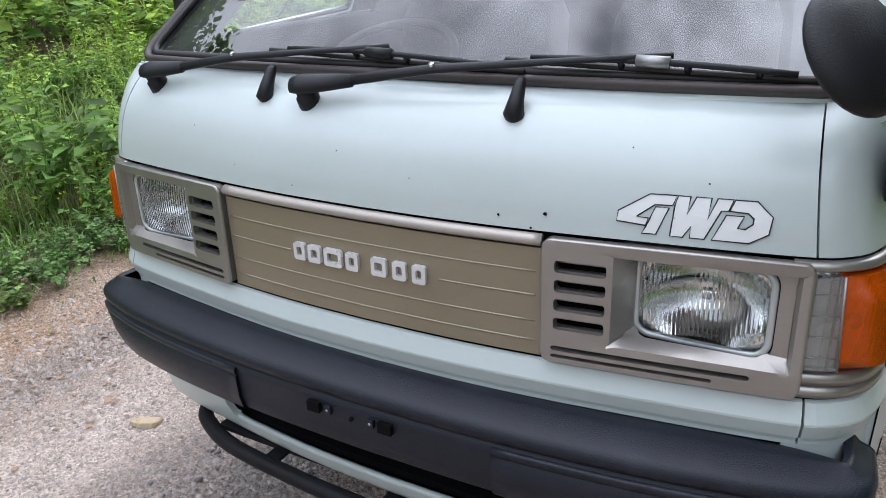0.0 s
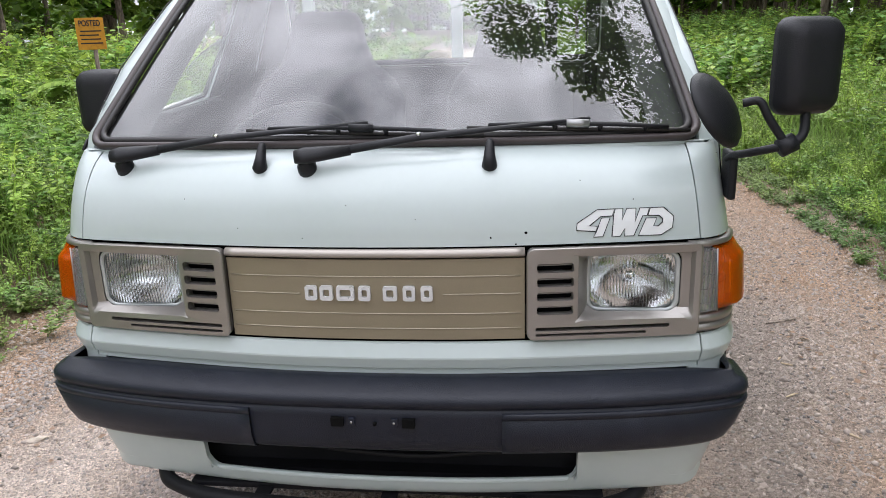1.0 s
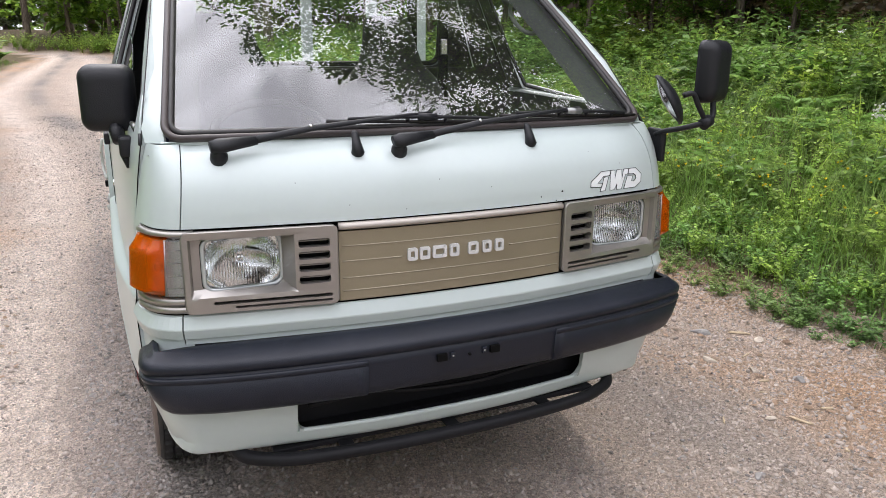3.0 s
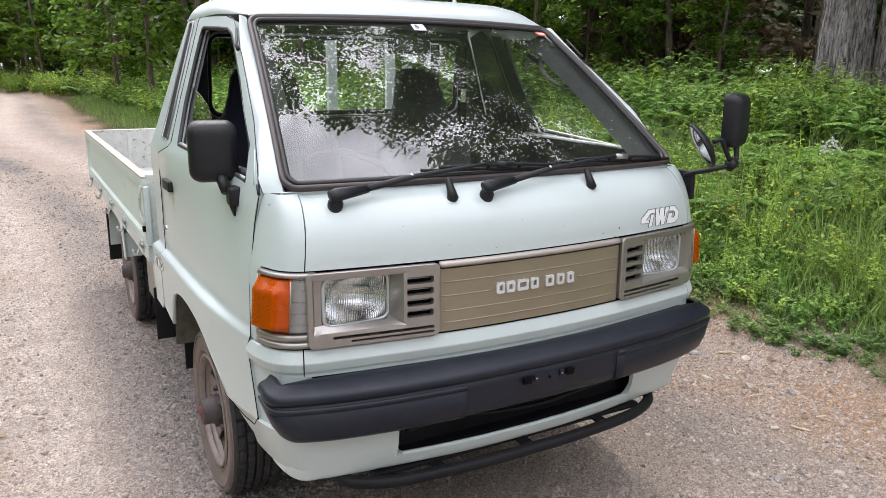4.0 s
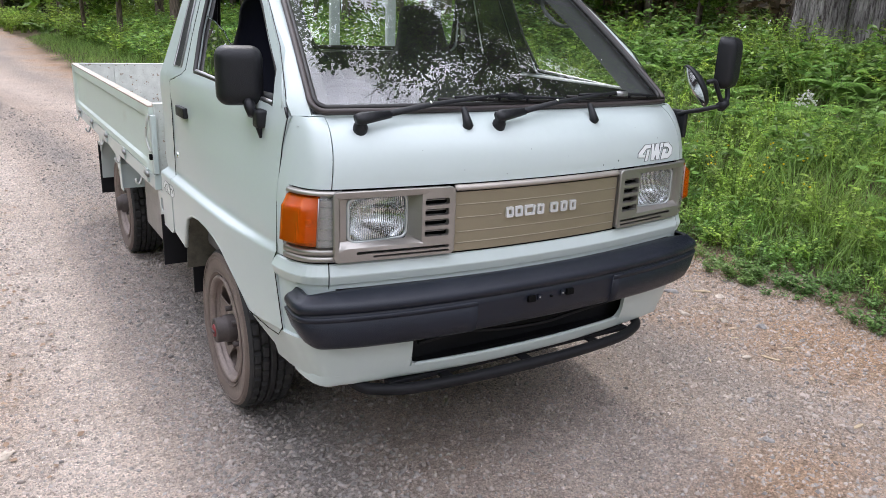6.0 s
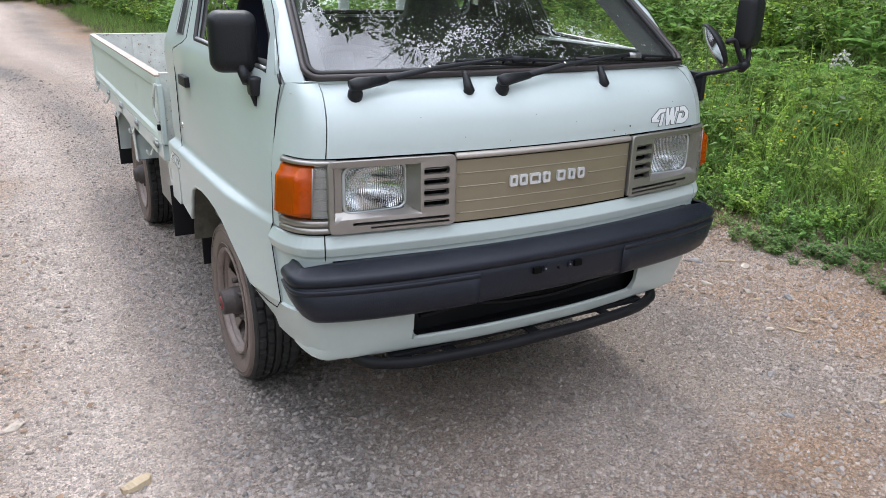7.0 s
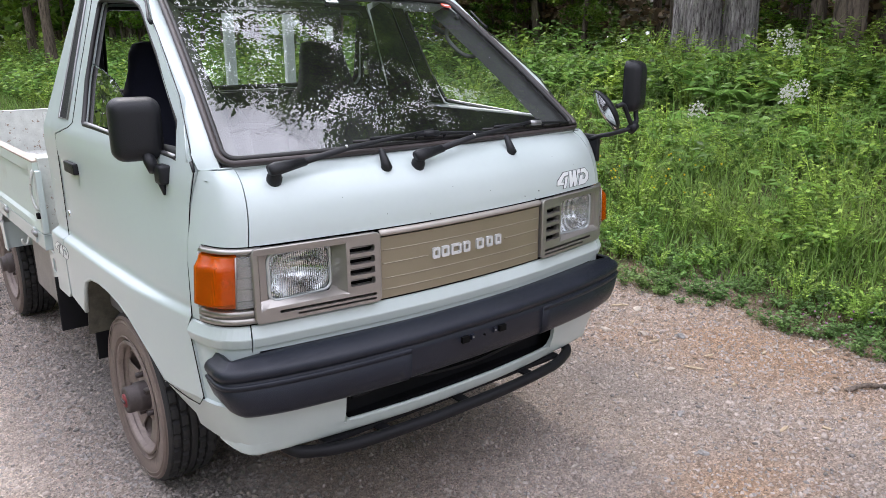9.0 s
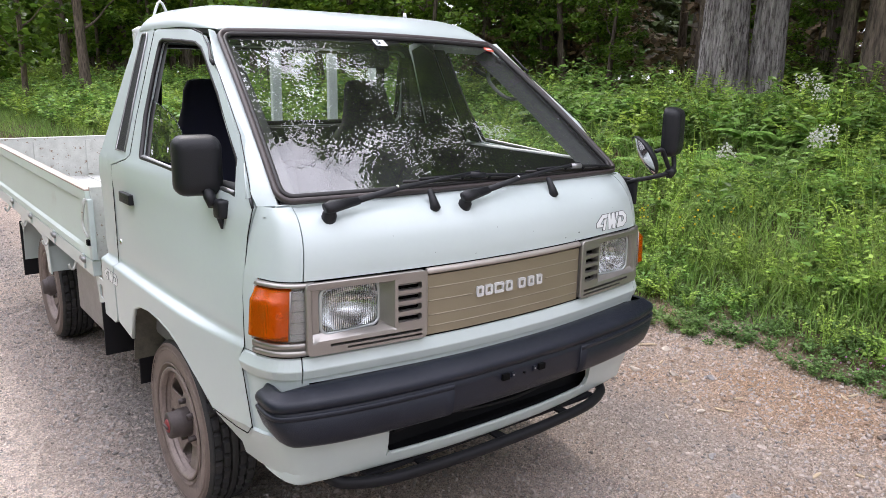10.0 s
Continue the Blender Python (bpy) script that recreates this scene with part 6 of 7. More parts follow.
def bush(n_stem, per, height, spread, lf, seed, far=False):
    """A herb clump: arching stems with pairs of pointed leaves, as arrays."""
    g = np.random.default_rng(seed)
    at, le, ya, ti, wid = [], [], [], [], []
    stems = []
    for s in range(n_stem):
        a, lean_out = g.random() * 6.283, spread * (0.15 + 0.85 * g.random())
        h = height * (0.55 + 0.45 * g.random())
        base = np.array([math.cos(a), math.sin(a), 0]) * 0.10 * g.random()
        for k in range(per):
            t = 0.25 + 0.75 * (k + g.random()) / per
            p = base + np.array([math.cos(a) * lean_out * t ** 1.7, math.sin(a) * lean_out * t ** 1.7, h * t * (1 - 0.12 * t)])
            at.append(p)
            le.append(lf * (1.15 - 0.55 * abs(t - 0.6)) * (0.7 + 0.6 * g.random()))
            ya.append(a + (g.random() - 0.5) * 5.5)
            ti.append(-0.5 + 0.9 * g.random())
        stems.append((base, a, lean_out, h))
    at, le, ya, ti = np.array(at), np.array(le), np.array(ya), np.array(ti)
    roll = (g.random(len(le)) - 0.5) * 1.2
    if far:
        v, f = small_leaves(at, le * 1.15, ya, ti, roll)
    else:
        v, f = (leaves if lf > 0.06 else oval_leaves)(at, le, le * (0.42 + 0.25 * g.random(len(le))), ya, ti, roll)
    sv, sf = blades(np.array([s[0] for s in stems]), np.array([s[3] for s in stems]) * 1.1, np.full(len(stems), 0.012), np.array([s[1] for s in stems]) - 1.5708, np.array([s[2] / s[3] for s in stems]))
    return joined([(v, f), (sv, sf)])


def fern(n_frond, length, seed):
    """A fern: arching fronds, each with two rows of tapering leaflets."""
    g = np.random.default_rng(seed)
    out = []
    for s in range(n_frond):
        a, L = g.random() * 6.283, length * (0.7 + 0.4 * g.random())
        k = np.arange(1, 25)
        t = k / 25
        r, z = L * 0.75 * t ** 1.15, L * (0.95 * t - 0.62 * t ** 2.3)
        at = np.stack([r * math.cos(a), r * math.sin(a), z + 0.02], -1)
        ln = L * 0.21 * np.sin(math.pi * np.clip(t * 0.92 + 0.06, 0, 1)) ** 0.8 * (1.15 - t * 0.6)
        for sg in (-1, 1):
            yaw = a - 1.5708 + sg * (1.25 + 0.1 * g.random()) * np.ones(24)
            out.append(small_leaves(at, ln, yaw, -0.15 - 0.25 * g.random() * np.ones(24), np.zeros(24)))
    return joined(out)


bush_kinds = [("nettle_clump", LEAF_A, mesh_from("herb", *bush(12, 18, 0.75, 0.42, 0.085, 11), LEAF_A)), ("nettle_clump", LEAF_A, mesh_from("herb", *bush(12, 14, 0.85, 0.45, 0.105, 12), LEAF_A)),
              ("bramble_bush", LEAF_B, mesh_from("bramble", *bush(17, 26, 0.85, 0.60, 0.052, 13), LEAF_B)), ("bramble_bush", LEAF_B, mesh_from("bramble", *bush(16, 30, 0.70, 0.52, 0.040, 14), LEAF_B)),
              ("fern", LEAF_FERN, mesh_from("fern", *fern(12, 0.85, 15), LEAF_FERN)), ("fern", LEAF_FERN, mesh_from("fern", *fern(10, 0.7, 16), LEAF_FERN))]
LABELS = {"nettle_clump": "green leafy herb clump on the road bank", "bramble_bush": "bright green bramble bush on the road bank", "fern": "green fern with arching fronds on the bank"}


far_sets = {"nettle_clump": [], "bramble_bush": [], "fern": [], "clover": []}
bush_arrays = [bush(9, 18, 0.8, 0.45, 0.085, 21, True), bush(9, 18, 0.85, 0.5, 0.08, 22, True), bush(11, 20, 0.85, 0.65, 0.060, 23, True), bush(11, 22, 0.75, 0.55, 0.052, 24, True), fern(9, 0.85, 25), fern(9, 0.75, 26)]


cover_arrays = [bush(7, 15, 0.75, 0.75, 0.105, 27, True), bush(7, 15, 0.8, 0.7, 0.10, 28, True), bush(8, 15, 0.75, 0.8, 0.085, 29, True), bush(8, 15, 0.7, 0.75, 0.075, 30, True)]


def plant(n, d0, d1, y0, y1, weights, s0, s1, things=False):
    """Clumps beside the road: near ones are things, far ones are joined."""
    p = verge_points(n, d0, d1, y0, y1)
    pick = rng.choice(len(bush_kinds), n, p=np.array(weights) / sum(weights))
    for q, k in zip(p, pick):
        nm, mt, me = bush_kinds[k]
        s = s0 + (s1 - s0) * rng.random()
        yaw, tall = rng.random() * 6.283, s * (0.85 + 0.3 * rng.random())
        if things:
            ob = link(nm, me, mt, smooth=False)
            ob.matrix_basis = Matrix.Translation((q[0], q[1], q[2] - 0.02)) @ Matrix.Rotation(yaw, 4, 'Z') @ Matrix.Diagonal((s, s, tall, 1))
            tagged(ob, LABELS[nm], nm.split("_")[-1], "undergrowth along the road")
        else:
            low = s1 < 0.4 and k < 4
            v, fc = (cover_arrays if low else bush_arrays)[k]
            c, sn = math.cos(yaw) * s, math.sin(yaw) * s
            far_sets["clover" if low else nm].append((np.stack([v[:, 0] * c - v[:, 1] * sn + q[0], v[:, 0] * sn + v[:, 1] * c + q[1], v[:, 2] * tall + q[2] - 0.02], -1), fc))


plant(60, 2.75, 3.5, -1.5, 8, (3, 2, 3, 4, 0, 0), 0.35, 0.65, True)
plant(190, 3.4, 5.4, -2.5, 10, (2.4, 2.6, 4, 4.5, 1.0, 1.0), 0.62, 1.1, True)
plant(150, 5.2, 8.4, -2.5, 10, (2.4, 3, 3, 3, 3.2, 3.2), 0.8, 1.15, True)
plant(60, 7.0, 9.4, 1.5, 8, (3, 3, 3, 3, 1, 1), 1.1, 1.5, True)
plant(300, 7.0, 12, -4, 18, (2, 3, 3, 3, 4, 4), 0.9, 1.35)
plant(380, 4.0, 10.0, 10, 30, (4, 4, 2, 2, 0.4, 0.2), 0.9, 1.5)
plant(170, 3.6, 9.0, 30, 62, (1, 1, 4, 4, 1, 0), 1.2, 2.2)
plant(60, 2.4, 4.2, 46, 68, (0, 0, 5, 5, 0, 0), 1.3, 2.0)
plant(1150, 2.36, 3.15, -2.0, 10, (5, 0.5, 1, 2, 0, 0), 0.08, 0.21)
plant(260, 2.7, 3.5, -2.0, 12, (2, 1, 3, 4, 0, 0), 0.2, 0.4)
plant(320, -3.1, -2.25, -3, 12, (2, 1, 3, 4, 0, 0), 0.16, 0.36)
plant(50, -3.2, -2.6, -3, 9, (3, 2, 3, 4, 0.3, 0.3), 0.35, 0.65, True)
plant(260, -7.5, -3.0, -3, 11, (3, 4, 4, 3, 1, 1), 0.75, 1.2, True)
plant(220, -13, -6.5, -3, 20, (2, 2, 5, 3, 1, 0), 1.2, 2.2)
plant(120, -9, -3.0, 11, 40, (2, 2, 4, 4, 1, 0), 1.0, 1.8)
plant(130, 3.0, 9.0, -12, -2, (3, 3, 3, 3, 1, 1), 0.7, 1.3)
plant(130, -9.0, -3.0, -12, -2.5, (3, 3, 3, 3, 1, 1), 0.7, 1.3)
for nm, mt, lb in (("nettle_clump", LEAF_A, "dense green herbs farther up the banks"), ("bramble_bush", LEAF_B, "bright green brambles farther up the banks"), ("fern", LEAF_FERN, "green ferns farther up the banks"), ("clover", LEAF_COVER, "low clover and small herbs at the gravel's edge")):
    stuff("far_" + nm.split("_")[0] + "_growth", far_sets[nm], mt, lb, "undergrowth")

# buttercups and white blossoms
def flowers(name, n, spots, mat, label, size, tall=0.4):
    at = []
    for cx, cy, r, hgt in spots:
        m = n // len(spots)
        a, q = rng.random(m) * 6.283, np.sqrt(rng.random(m)) * r
        x, y = cx + q * np.cos(a), cy + q * np.sin(a)
        at.append(np.stack([x, y, ground_z(x, y) + hgt * (0.95 - 0.5 * tall + tall * rng.random(m))], -1))
    at = np.concatenate(at)
    sets = []
    for k in range(5):
        sets.append(small_leaves(at, size * (0.8 + 0.4 * rng.random(len(at))), np.full(len(at), k * 1.2566) + rng.random() * 0.5, 0.75 + 0.5 * rng.random(len(at)), np.zeros(len(at))))
    stuff(name, sets, mat, label, "flowers")


flowers("buttercups", 60, ((2.95, 2.6, 0.35, 0.66), (2.95, 2.1, 0.35, 0.70), (3.0, 1.2, 0.3, 0.60), (3.2, 1.5, 0.35, 0.58), (3.2, 3.4, 0.5, 0.62)), FLOWER_Y, "small yellow buttercups in the grass", 0.016)
flowers("yellow_weeds", 24, ((-3.0, 1.6, 0.3, 0.25), (-3.2, 2.3, 0.4, 0.3)), FLOWER_Y, "small yellow flowers among the weeds", 0.015)
flowers("white_blossoms", 420, ((4.2, 1.0, 0.10, 1.10), (4.35, 1.15, 0.07, 1.02), (5.6, 1.9, 0.12, 1.30), (5.45, 1.7, 0.08, 1.22), (4.6, -0.3, 0.11, 0.98), (4.45, -0.2, 0.07, 0.90), (4.0, 1.7, 0.08, 0.92)), FLOWER_W, "white blossom heads on a bush", 0.018, 0.12)
flowers("pink_clover", 14, ((2.52, -0.22, 0.24, 0.13),), FLOWER_P, "pink clover heads beside the gravel", 0.014)

# ---- trees ----
def trunk_mesh(name, r, h, bend, mat, seed, n=14, flare=0.5, limbs=0, rough=0.06, m=14, ridge=0.0):
    g = np.random.default_rng(seed)
    b = bmesh.new()
    ph = g.random(6) * 6.283
    rings = []
    for k in range(m + 1):
        t = k / m
        rr = r * (1 - 0.6 * t) * (1 + flare * math.exp(-t * 14))
        cleft = [1 + ridge * (abs(math.sin(9 * a + 1.4 * math.sin(t * 31 + ph[2]))) - 0.6 + 0.7 * math.sin(23 * a + 2.2 * math.sin(t * 47 + ph[3]))) for a in np.linspace(0, 2 * math.pi, n, endpoint=False)]
        cx, cy = bend * math.sin(t * 2.2 + ph[0]) * t, bend * math.sin(t * 1.7 + ph[1]) * t
        rings.append([b.verts.new((cx + rr * c * (1 + rough * math.sin(5 * a + ph[2] + t * 3) + rough * math.sin(9 * a + ph[3])) * math.cos(a), cy + rr * c * (1 + rough * math.sin(4 * a + ph[4])) * math.sin(a), h * t - 0.1))
                      for a, c in zip(np.linspace(0, 2 * math.pi, n, endpoint=False), cleft)])
    for r0, r1 in zip(rings, rings[1:]):
        for j in range(n):
            b.faces.new((r0[j], r0[(j + 1) % n], r1[(j + 1) % n], r1[j]))
    for k in range(limbs):
        t = 0.22 + 0.7 * k / max(limbs, 1) + 0.05 * g.random()
        a, L = g.random() * 6.283, h * 0.26 * (1.15 - t)
        z = h * t
        tube([(bend * math.sin(t * 2.2 + ph[0]) * t, bend * math.sin(t * 1.7 + ph[1]) * t, z), (L * 0.5 * math.cos(a), L * 0.5 * math.sin(a), z + L * 0.15), (L * math.cos(a + 0.2), L * math.sin(a + 0.2), z + L * 0.4)],
             [r * 0.30 * (1.1 - t), r * 0.2 * (1.1 - t), r * 0.06], 6, bm=b)
    me = bpy.data.meshes.new(name)
    b.normal_update()
    b.to_mesh(me)
    b.free()
    me.materials.append(mat)
    me.shade_smooth()
    return me


def crown_points(n, h0, h1, rad, seed, clumps=26, conic=False):
    g = np.random.default_rng(seed)
    c = []
    for k in range(clumps):
        t = (k + g.random()) / clumps
        rmax = rad * ((1.05 - t) if conic else math.sin(math.pi * (0.12 + 0.83 * t)) ** 0.7)
        a, q = k * 2.4 + g.random(), rmax * (0.35 + 0.65 * g.random())
        c.append((q * math.cos(a), q * math.sin(a), h0 + (h1 - h0) * t, rad * (0.20 + 0.22 * g.random())))
    c = np.array(c)
    i = g.integers(0, clumps, n)
    d = g.normal(size=(n, 3))
    d /= np.linalg.norm(d, axis=1)[:, None]
    d *= (g.random(n) ** 0.45)[:, None] * c[i, 3][:, None]
    d[:, 2] *= 0.45 if not conic else 0.22
    return c[i, :3] + d, g


def crown_mesh(name, n, h0, h1, rad, size, mat, seed, clumps=26, conic=False):
    at, g = crown_points(n, h0, h1, rad, seed, clumps, conic)
    v, f = small_leaves(at, size * (0.6 + 0.8 * g.random(n)), g.random(n) * 6.283, -0.9 + 1.3 * g.random(n), (g.random(n) - 0.5) * 2)
    return mesh_from(name, v, f, mat)


broad = [(trunk_mesh("trunk", 0.13, 9.5, 0.5, BARK, 31), crown_mesh("crown", 4600, 2.4, 9.6, 2.3, 0.20, LEAF_TREE, 41, 30)),
         (trunk_mesh("trunk", 0.10, 8.0, 0.6, BARK, 32), crown_mesh("crown", 4400, 1.6, 8.2, 1.9, 0.18, LEAF_TREE, 42, 26)),
         (trunk_mesh("trunk", 0.17, 12.0, 0.4, BARK, 33), crown_mesh("crown", 4800, 4.0, 12.2, 2.8, 0.225, LEAF_TREE, 43, 34))]
broad_far = [(broad[k][0], crown_mesh("crown", 1900, h0, h1, rad, size, LEAF_TREE, 61 + k, 30)) for k, (h0, h1, rad, size) in enumerate(((2.4, 9.6, 2.3, 0.33), (1.6, 8.2, 1.9, 0.30), (4.0, 12.2, 2.8, 0.36)))]
conifer = [(trunk_mesh("trunk", 0.17, 13.0, 0.15, BARK, 34), crown_mesh("crown", 2200, 4.6, 13.2, 2.0, 0.26, LEAF_DARK, 44, 46, True)),
           (trunk_mesh("trunk", 0.22, 14.0, 0.15, BARK, 35), crown_mesh("crown", 2000, 6.0, 14.2, 2.1, 0.28, LEAF_DARK, 45, 40, True))]
low_conifer = (trunk_mesh("trunk", 0.16, 9.0, 0.2, BARK, 36), crown_mesh("crown", 5200, 0.5, 9.2, 2.6, 0.30, LEAF_DARK, 46, 60, True))


bare_pole = [(trunk_mesh("trunk", 0.15, 11.0, 0.2, BARK, 37, limbs=16), crown_mesh("crown", 650, 7.0, 11.5, 1.5, 0.30, LEAF_DARK, 47, 30, True)),
             (trunk_mesh("trunk", 0.19, 12.0, 0.25, BARK, 38, limbs=14), crown_mesh("crown", 650, 8.0, 12.5, 1.6, 0.30, LEAF_DARK, 48, 30, True))]
dry_spruce = (trunk_mesh("trunk", 0.12, 6.0, 0.2, BARK, 39, limbs=12), crown_mesh("crown", 3200, 0.4, 6.2, 1.9, 0.22, LEAF_DRY, 49, 50, True))


LIMB = bpy.data.meshes.new("limb")
lb = tube(smooth_path([(0, 0, 0), (0.5, 0.05, 0.35), (1.0, 0.0, 0.9), (1.6, 0.12, 1.3)], 4), [0.05 * (1 - k / 14) for k in range(13)], 6)
lb.to_mesh(LIMB)
lb.free()
LIMB.materials.append(BARK)
LIMB.shade_smooth()


def tree(kind, x, y, s, label, name="tree"):
    t = tagged(new(name), label, "tree", "trees of the wood")
    t.matrix_basis = Matrix.Translation((x, y, float(ground_z(np.array(x), np.array(y))) - 0.05)) @ Matrix.Rotation(rng.random() * 6.283, 4, 'Z') @ Matrix.Diagonal((s, s, s, 1))
    link("trunk", kind[0], None, t)
    link("crown", kind[1], None, t, smooth=False)
    for k in range(4 if kind in broad or kind in broad_far else 0):
        o = link("limb", LIMB, None, t)
        o.matrix_basis = Matrix.Translation((0, 0, 2.6 + 1.1 * k)) @ Matrix.Rotation(k * 2.3, 4, 'Z')
    return t


BROAD_L, CON_L = "slender broadleaf tree with bright green leaves", "tall dark conifer at the edge of the wood"
# wood behind the right bank
for k in range(26):
    y = -7 + 31 * rng.random()
    d = (10.0 if y < 7 else 14.5) + 16 * rng.random() ** 1.1
    x = float(road_mid(np.array(y))) + d
    if abs((x + 1.55) * 0.52 - (y + 1.8) * 0.855) < 0.9 and x < 12:
        continue
    tree(conifer[k % 2] if rng.random() < 0.75 else broad[k % 3], x, y, 0.75 + 0.5 * rng.random(), CON_L if k % 4 else BROAD_L)
for k in range(46):
    y = -8 + 16.5 * rng.random()
    x = float(road_mid(np.array(y))) + 10.4 + 6.5 * rng.random()
    if abs((x + 1.55) * 0.52 - (y + 1.8) * 0.855) > 0.8 or x > 12:
        tree(bare_pole[k % 2], x, y, 0.7 + 0.5 * rng.random(), "bare straight conifer trunk with dead lower branches")
for k in range(34):
    y = -8 + 26 * rng.random()
    tree(dry_spruce, float(road_mid(np.array(y))) + 14.0 + 8 * rng.random(), y, 0.7 + 0.6 * rng.random(), "young spruce with dry brown needles", "conifer")
for k in range(14):
    y = -10 + 38 * rng.random()
    d = 22.0 + 12 * rng.random()
    tree(low_conifer, float(road_mid(np.array(y))) + d, y, 0.7 + 0.6 * rng.random(), "dense dark conifer inside the wood", "conifer")
# both sides of the road further on, closing the view at its bend
for k in range(46):
    y = 24 + 46 * rng.random()
    d = 4.6 + 12 * rng.random()
    tree(broad_far[k % 3] if k % 3 else conifer[k % 2], float(road_mid(np.array(y))) + d, y, 0.8 + 0.5 * rng.random(), BROAD_L)
for k in range(40):
    y = 9 + 56 * rng.random()
    d = -(6.5 + 14 * rng.random())
    tree(broad_far[k % 3], float(road_mid(np.array(y))) + d, y, 0.75 + 0.5 * rng.random(), BROAD_L)
for k in range(30):
    x, y = -34 + 46 * rng.random(), 66 + 20 * rng.random()
    if abs(x - float(road_mid(np.array(y)))) > 5.5:
        tree(broad_far[k % 3] if k % 2 else conifer[k % 2], x, y, 1.0 + 0.5 * rng.random(), BROAD_L)
for k in range(26):
    tree(broad_far[k % 3] if k % 3 else low_conifer, -32 + 60 * rng.random(), 150 + 40 * rng.random(), 1.5 + 0.8 * rng.random(), BROAD_L)
# roadside trees that shade the road further on
for k, (y, d) in enumerate(((25.0, 4.6), (30.0, 4.2), (34.5, 4.8), (40.0, 4.3), (45.5, 4.6))):
    tree(broad_far[k % 3], float(road_mid(np.array(y))) + d, y, 0.72 + 0.06 * k, BROAD_L)
# far woods all round, joined
far_at, far_sz = [], []
for k in range(390):
    a = radians(-40 + 260 * rng.random())
    q = 34 + 60 * rng.random() ** 1.3
    x, y = q * math.cos(a), 10 + q * math.sin(a)
    if k >= 300:
        x, y = -50 + 95 * rng.random(), 170 + 25 * rng.random()
    if abs(x - float(road_mid(np.array(y)))) < 6 and 0 < y < 150:
        continue
    h, r = 9 + 8 * rng.random(), 2.6 + 1.6 * rng.random()
    at, _ = crown_points(420, 0.3, h, r, 1000 + k, 18, k % 3 == 0)
    far_at.append(at + np.array([x, y, float(ground_z(np.array(x), np.array(y)))]))
    far_sz.append(np.full(420, 0.75) * (0.6 + 0.8 * rng.random(420)))
far_at, far_sz = np.concatenate(far_at), np.concatenate(far_sz)
n = len(far_at)
stuff("far_woods", [small_leaves(far_at, far_sz, rng.random(n) * 6.283, -0.9 + 1.3 * rng.random(n), (rng.random(n) - 0.5) * 2)], LEAF_TREE, "distant green woods closing the view", "woods")
tree(low_conifer, 2.9, 57.0, 1.0, "dark low-branched conifer beside the road", "conifer")
tree(low_conifer, 3.9, 45.0, 0.9, "dark low-branched conifer beside the road", "conifer")
# leafy growth that closes the wood's edge farther up the road
for k in range(22):
    y = 9.5 + 22 * rng.random()
    tree(broad[1 if k % 3 else 0], float(road_mid(np.array(y))) + 8.0 + 6 * rng.random(), y, 0.55 + 0.4 * rng.random(), "dense young broadleaf tree at the wood's edge", "sapling")
# bright young trees at the edge of the right-hand wood
for k in range(9):
    y = -1 + 17 * rng.random()
    tree(broad[k % 3], float(road_mid(np.array(y))) + 10.2 + 2.5 * rng.random(), y, 0.22 + 0.15 * rng.random(), "young sunlit broadleaf tree", "sapling")
# left of the truck: sunlit saplings, and trees at the back of the camera
for k in range(22):
    y = -3 + 14 * rng.random()
    tree(broad[k % 3], -8.5 - 7 * rng.random(), y, 0.40 + 0.4 * rng.random(), "young sunlit broadleaf tree", "sapling")
for x, y, s, k in ((9.5, -16.0, 1.2, 1), (-8.5, -18.0, 1.0, 2), (-12.0, -13.0, 0.9, 1), (-7.5, -24.0, 1.2, 0), (8.0, -23.0, 1.2, 2), (13.0, -17.0, 1.1, 1), (-15.0, -18.0, 1.1, 1), (11.0, -9.0, 1.0, 0)):
    tree(broad[k], x, y, s, BROAD_L)
# old grey double trunk
old = tagged(new("old_tree"), "old grey double-stemmed tree with fissured weathered bark", "tree")
old.matrix_basis = Matrix.Translation((9.85, 5.15, float(ground_z(np.array(9.85), np.array(5.15))) - 0.1))
for dx, dy, r, sd in ((-0.14, 0.24, 0.37, 51), (0.20, -0.30, 0.27, 52)):
    ob = link("stem", trunk_mesh("stem", r, 9.0, 0.25, BARK_GREY, sd, n=150, flare=0.25, rough=0.065, m=70, ridge=0.045), None, old)
    ob.matrix_basis = Matrix.Translation((dx, dy, 0))
ob = link("crown", crown_mesh("crown", 22000, 7.6, 14.0, 4.2, 0.13, LEAF_TREE, 53, 50), None, old, smooth=False)
ob.matrix_basis = Matrix.Translation((0.4, 1.2, 0))
for k, (dx, dy, dz) in enumerate(((-4.6, -1.6, 2.6), (-3.8, 1.5, 3.4), (-2.0, -3.2, 3.0), (1.6, 2.6, 3.2), (-5.2, 0.2, 3.6))):
    part("limb", tube(smooth_path([(0, 0, 6.0 + 0.3 * k), (dx * 0.4, dy * 0.4, 6.6 + dz * 0.3 + 0.3 * k), (dx, dy, 6.2 + dz + 0.3 * k)], 5), [0.13 - 0.0105 * q for q in range(11)], 8), BARK_GREY, old)

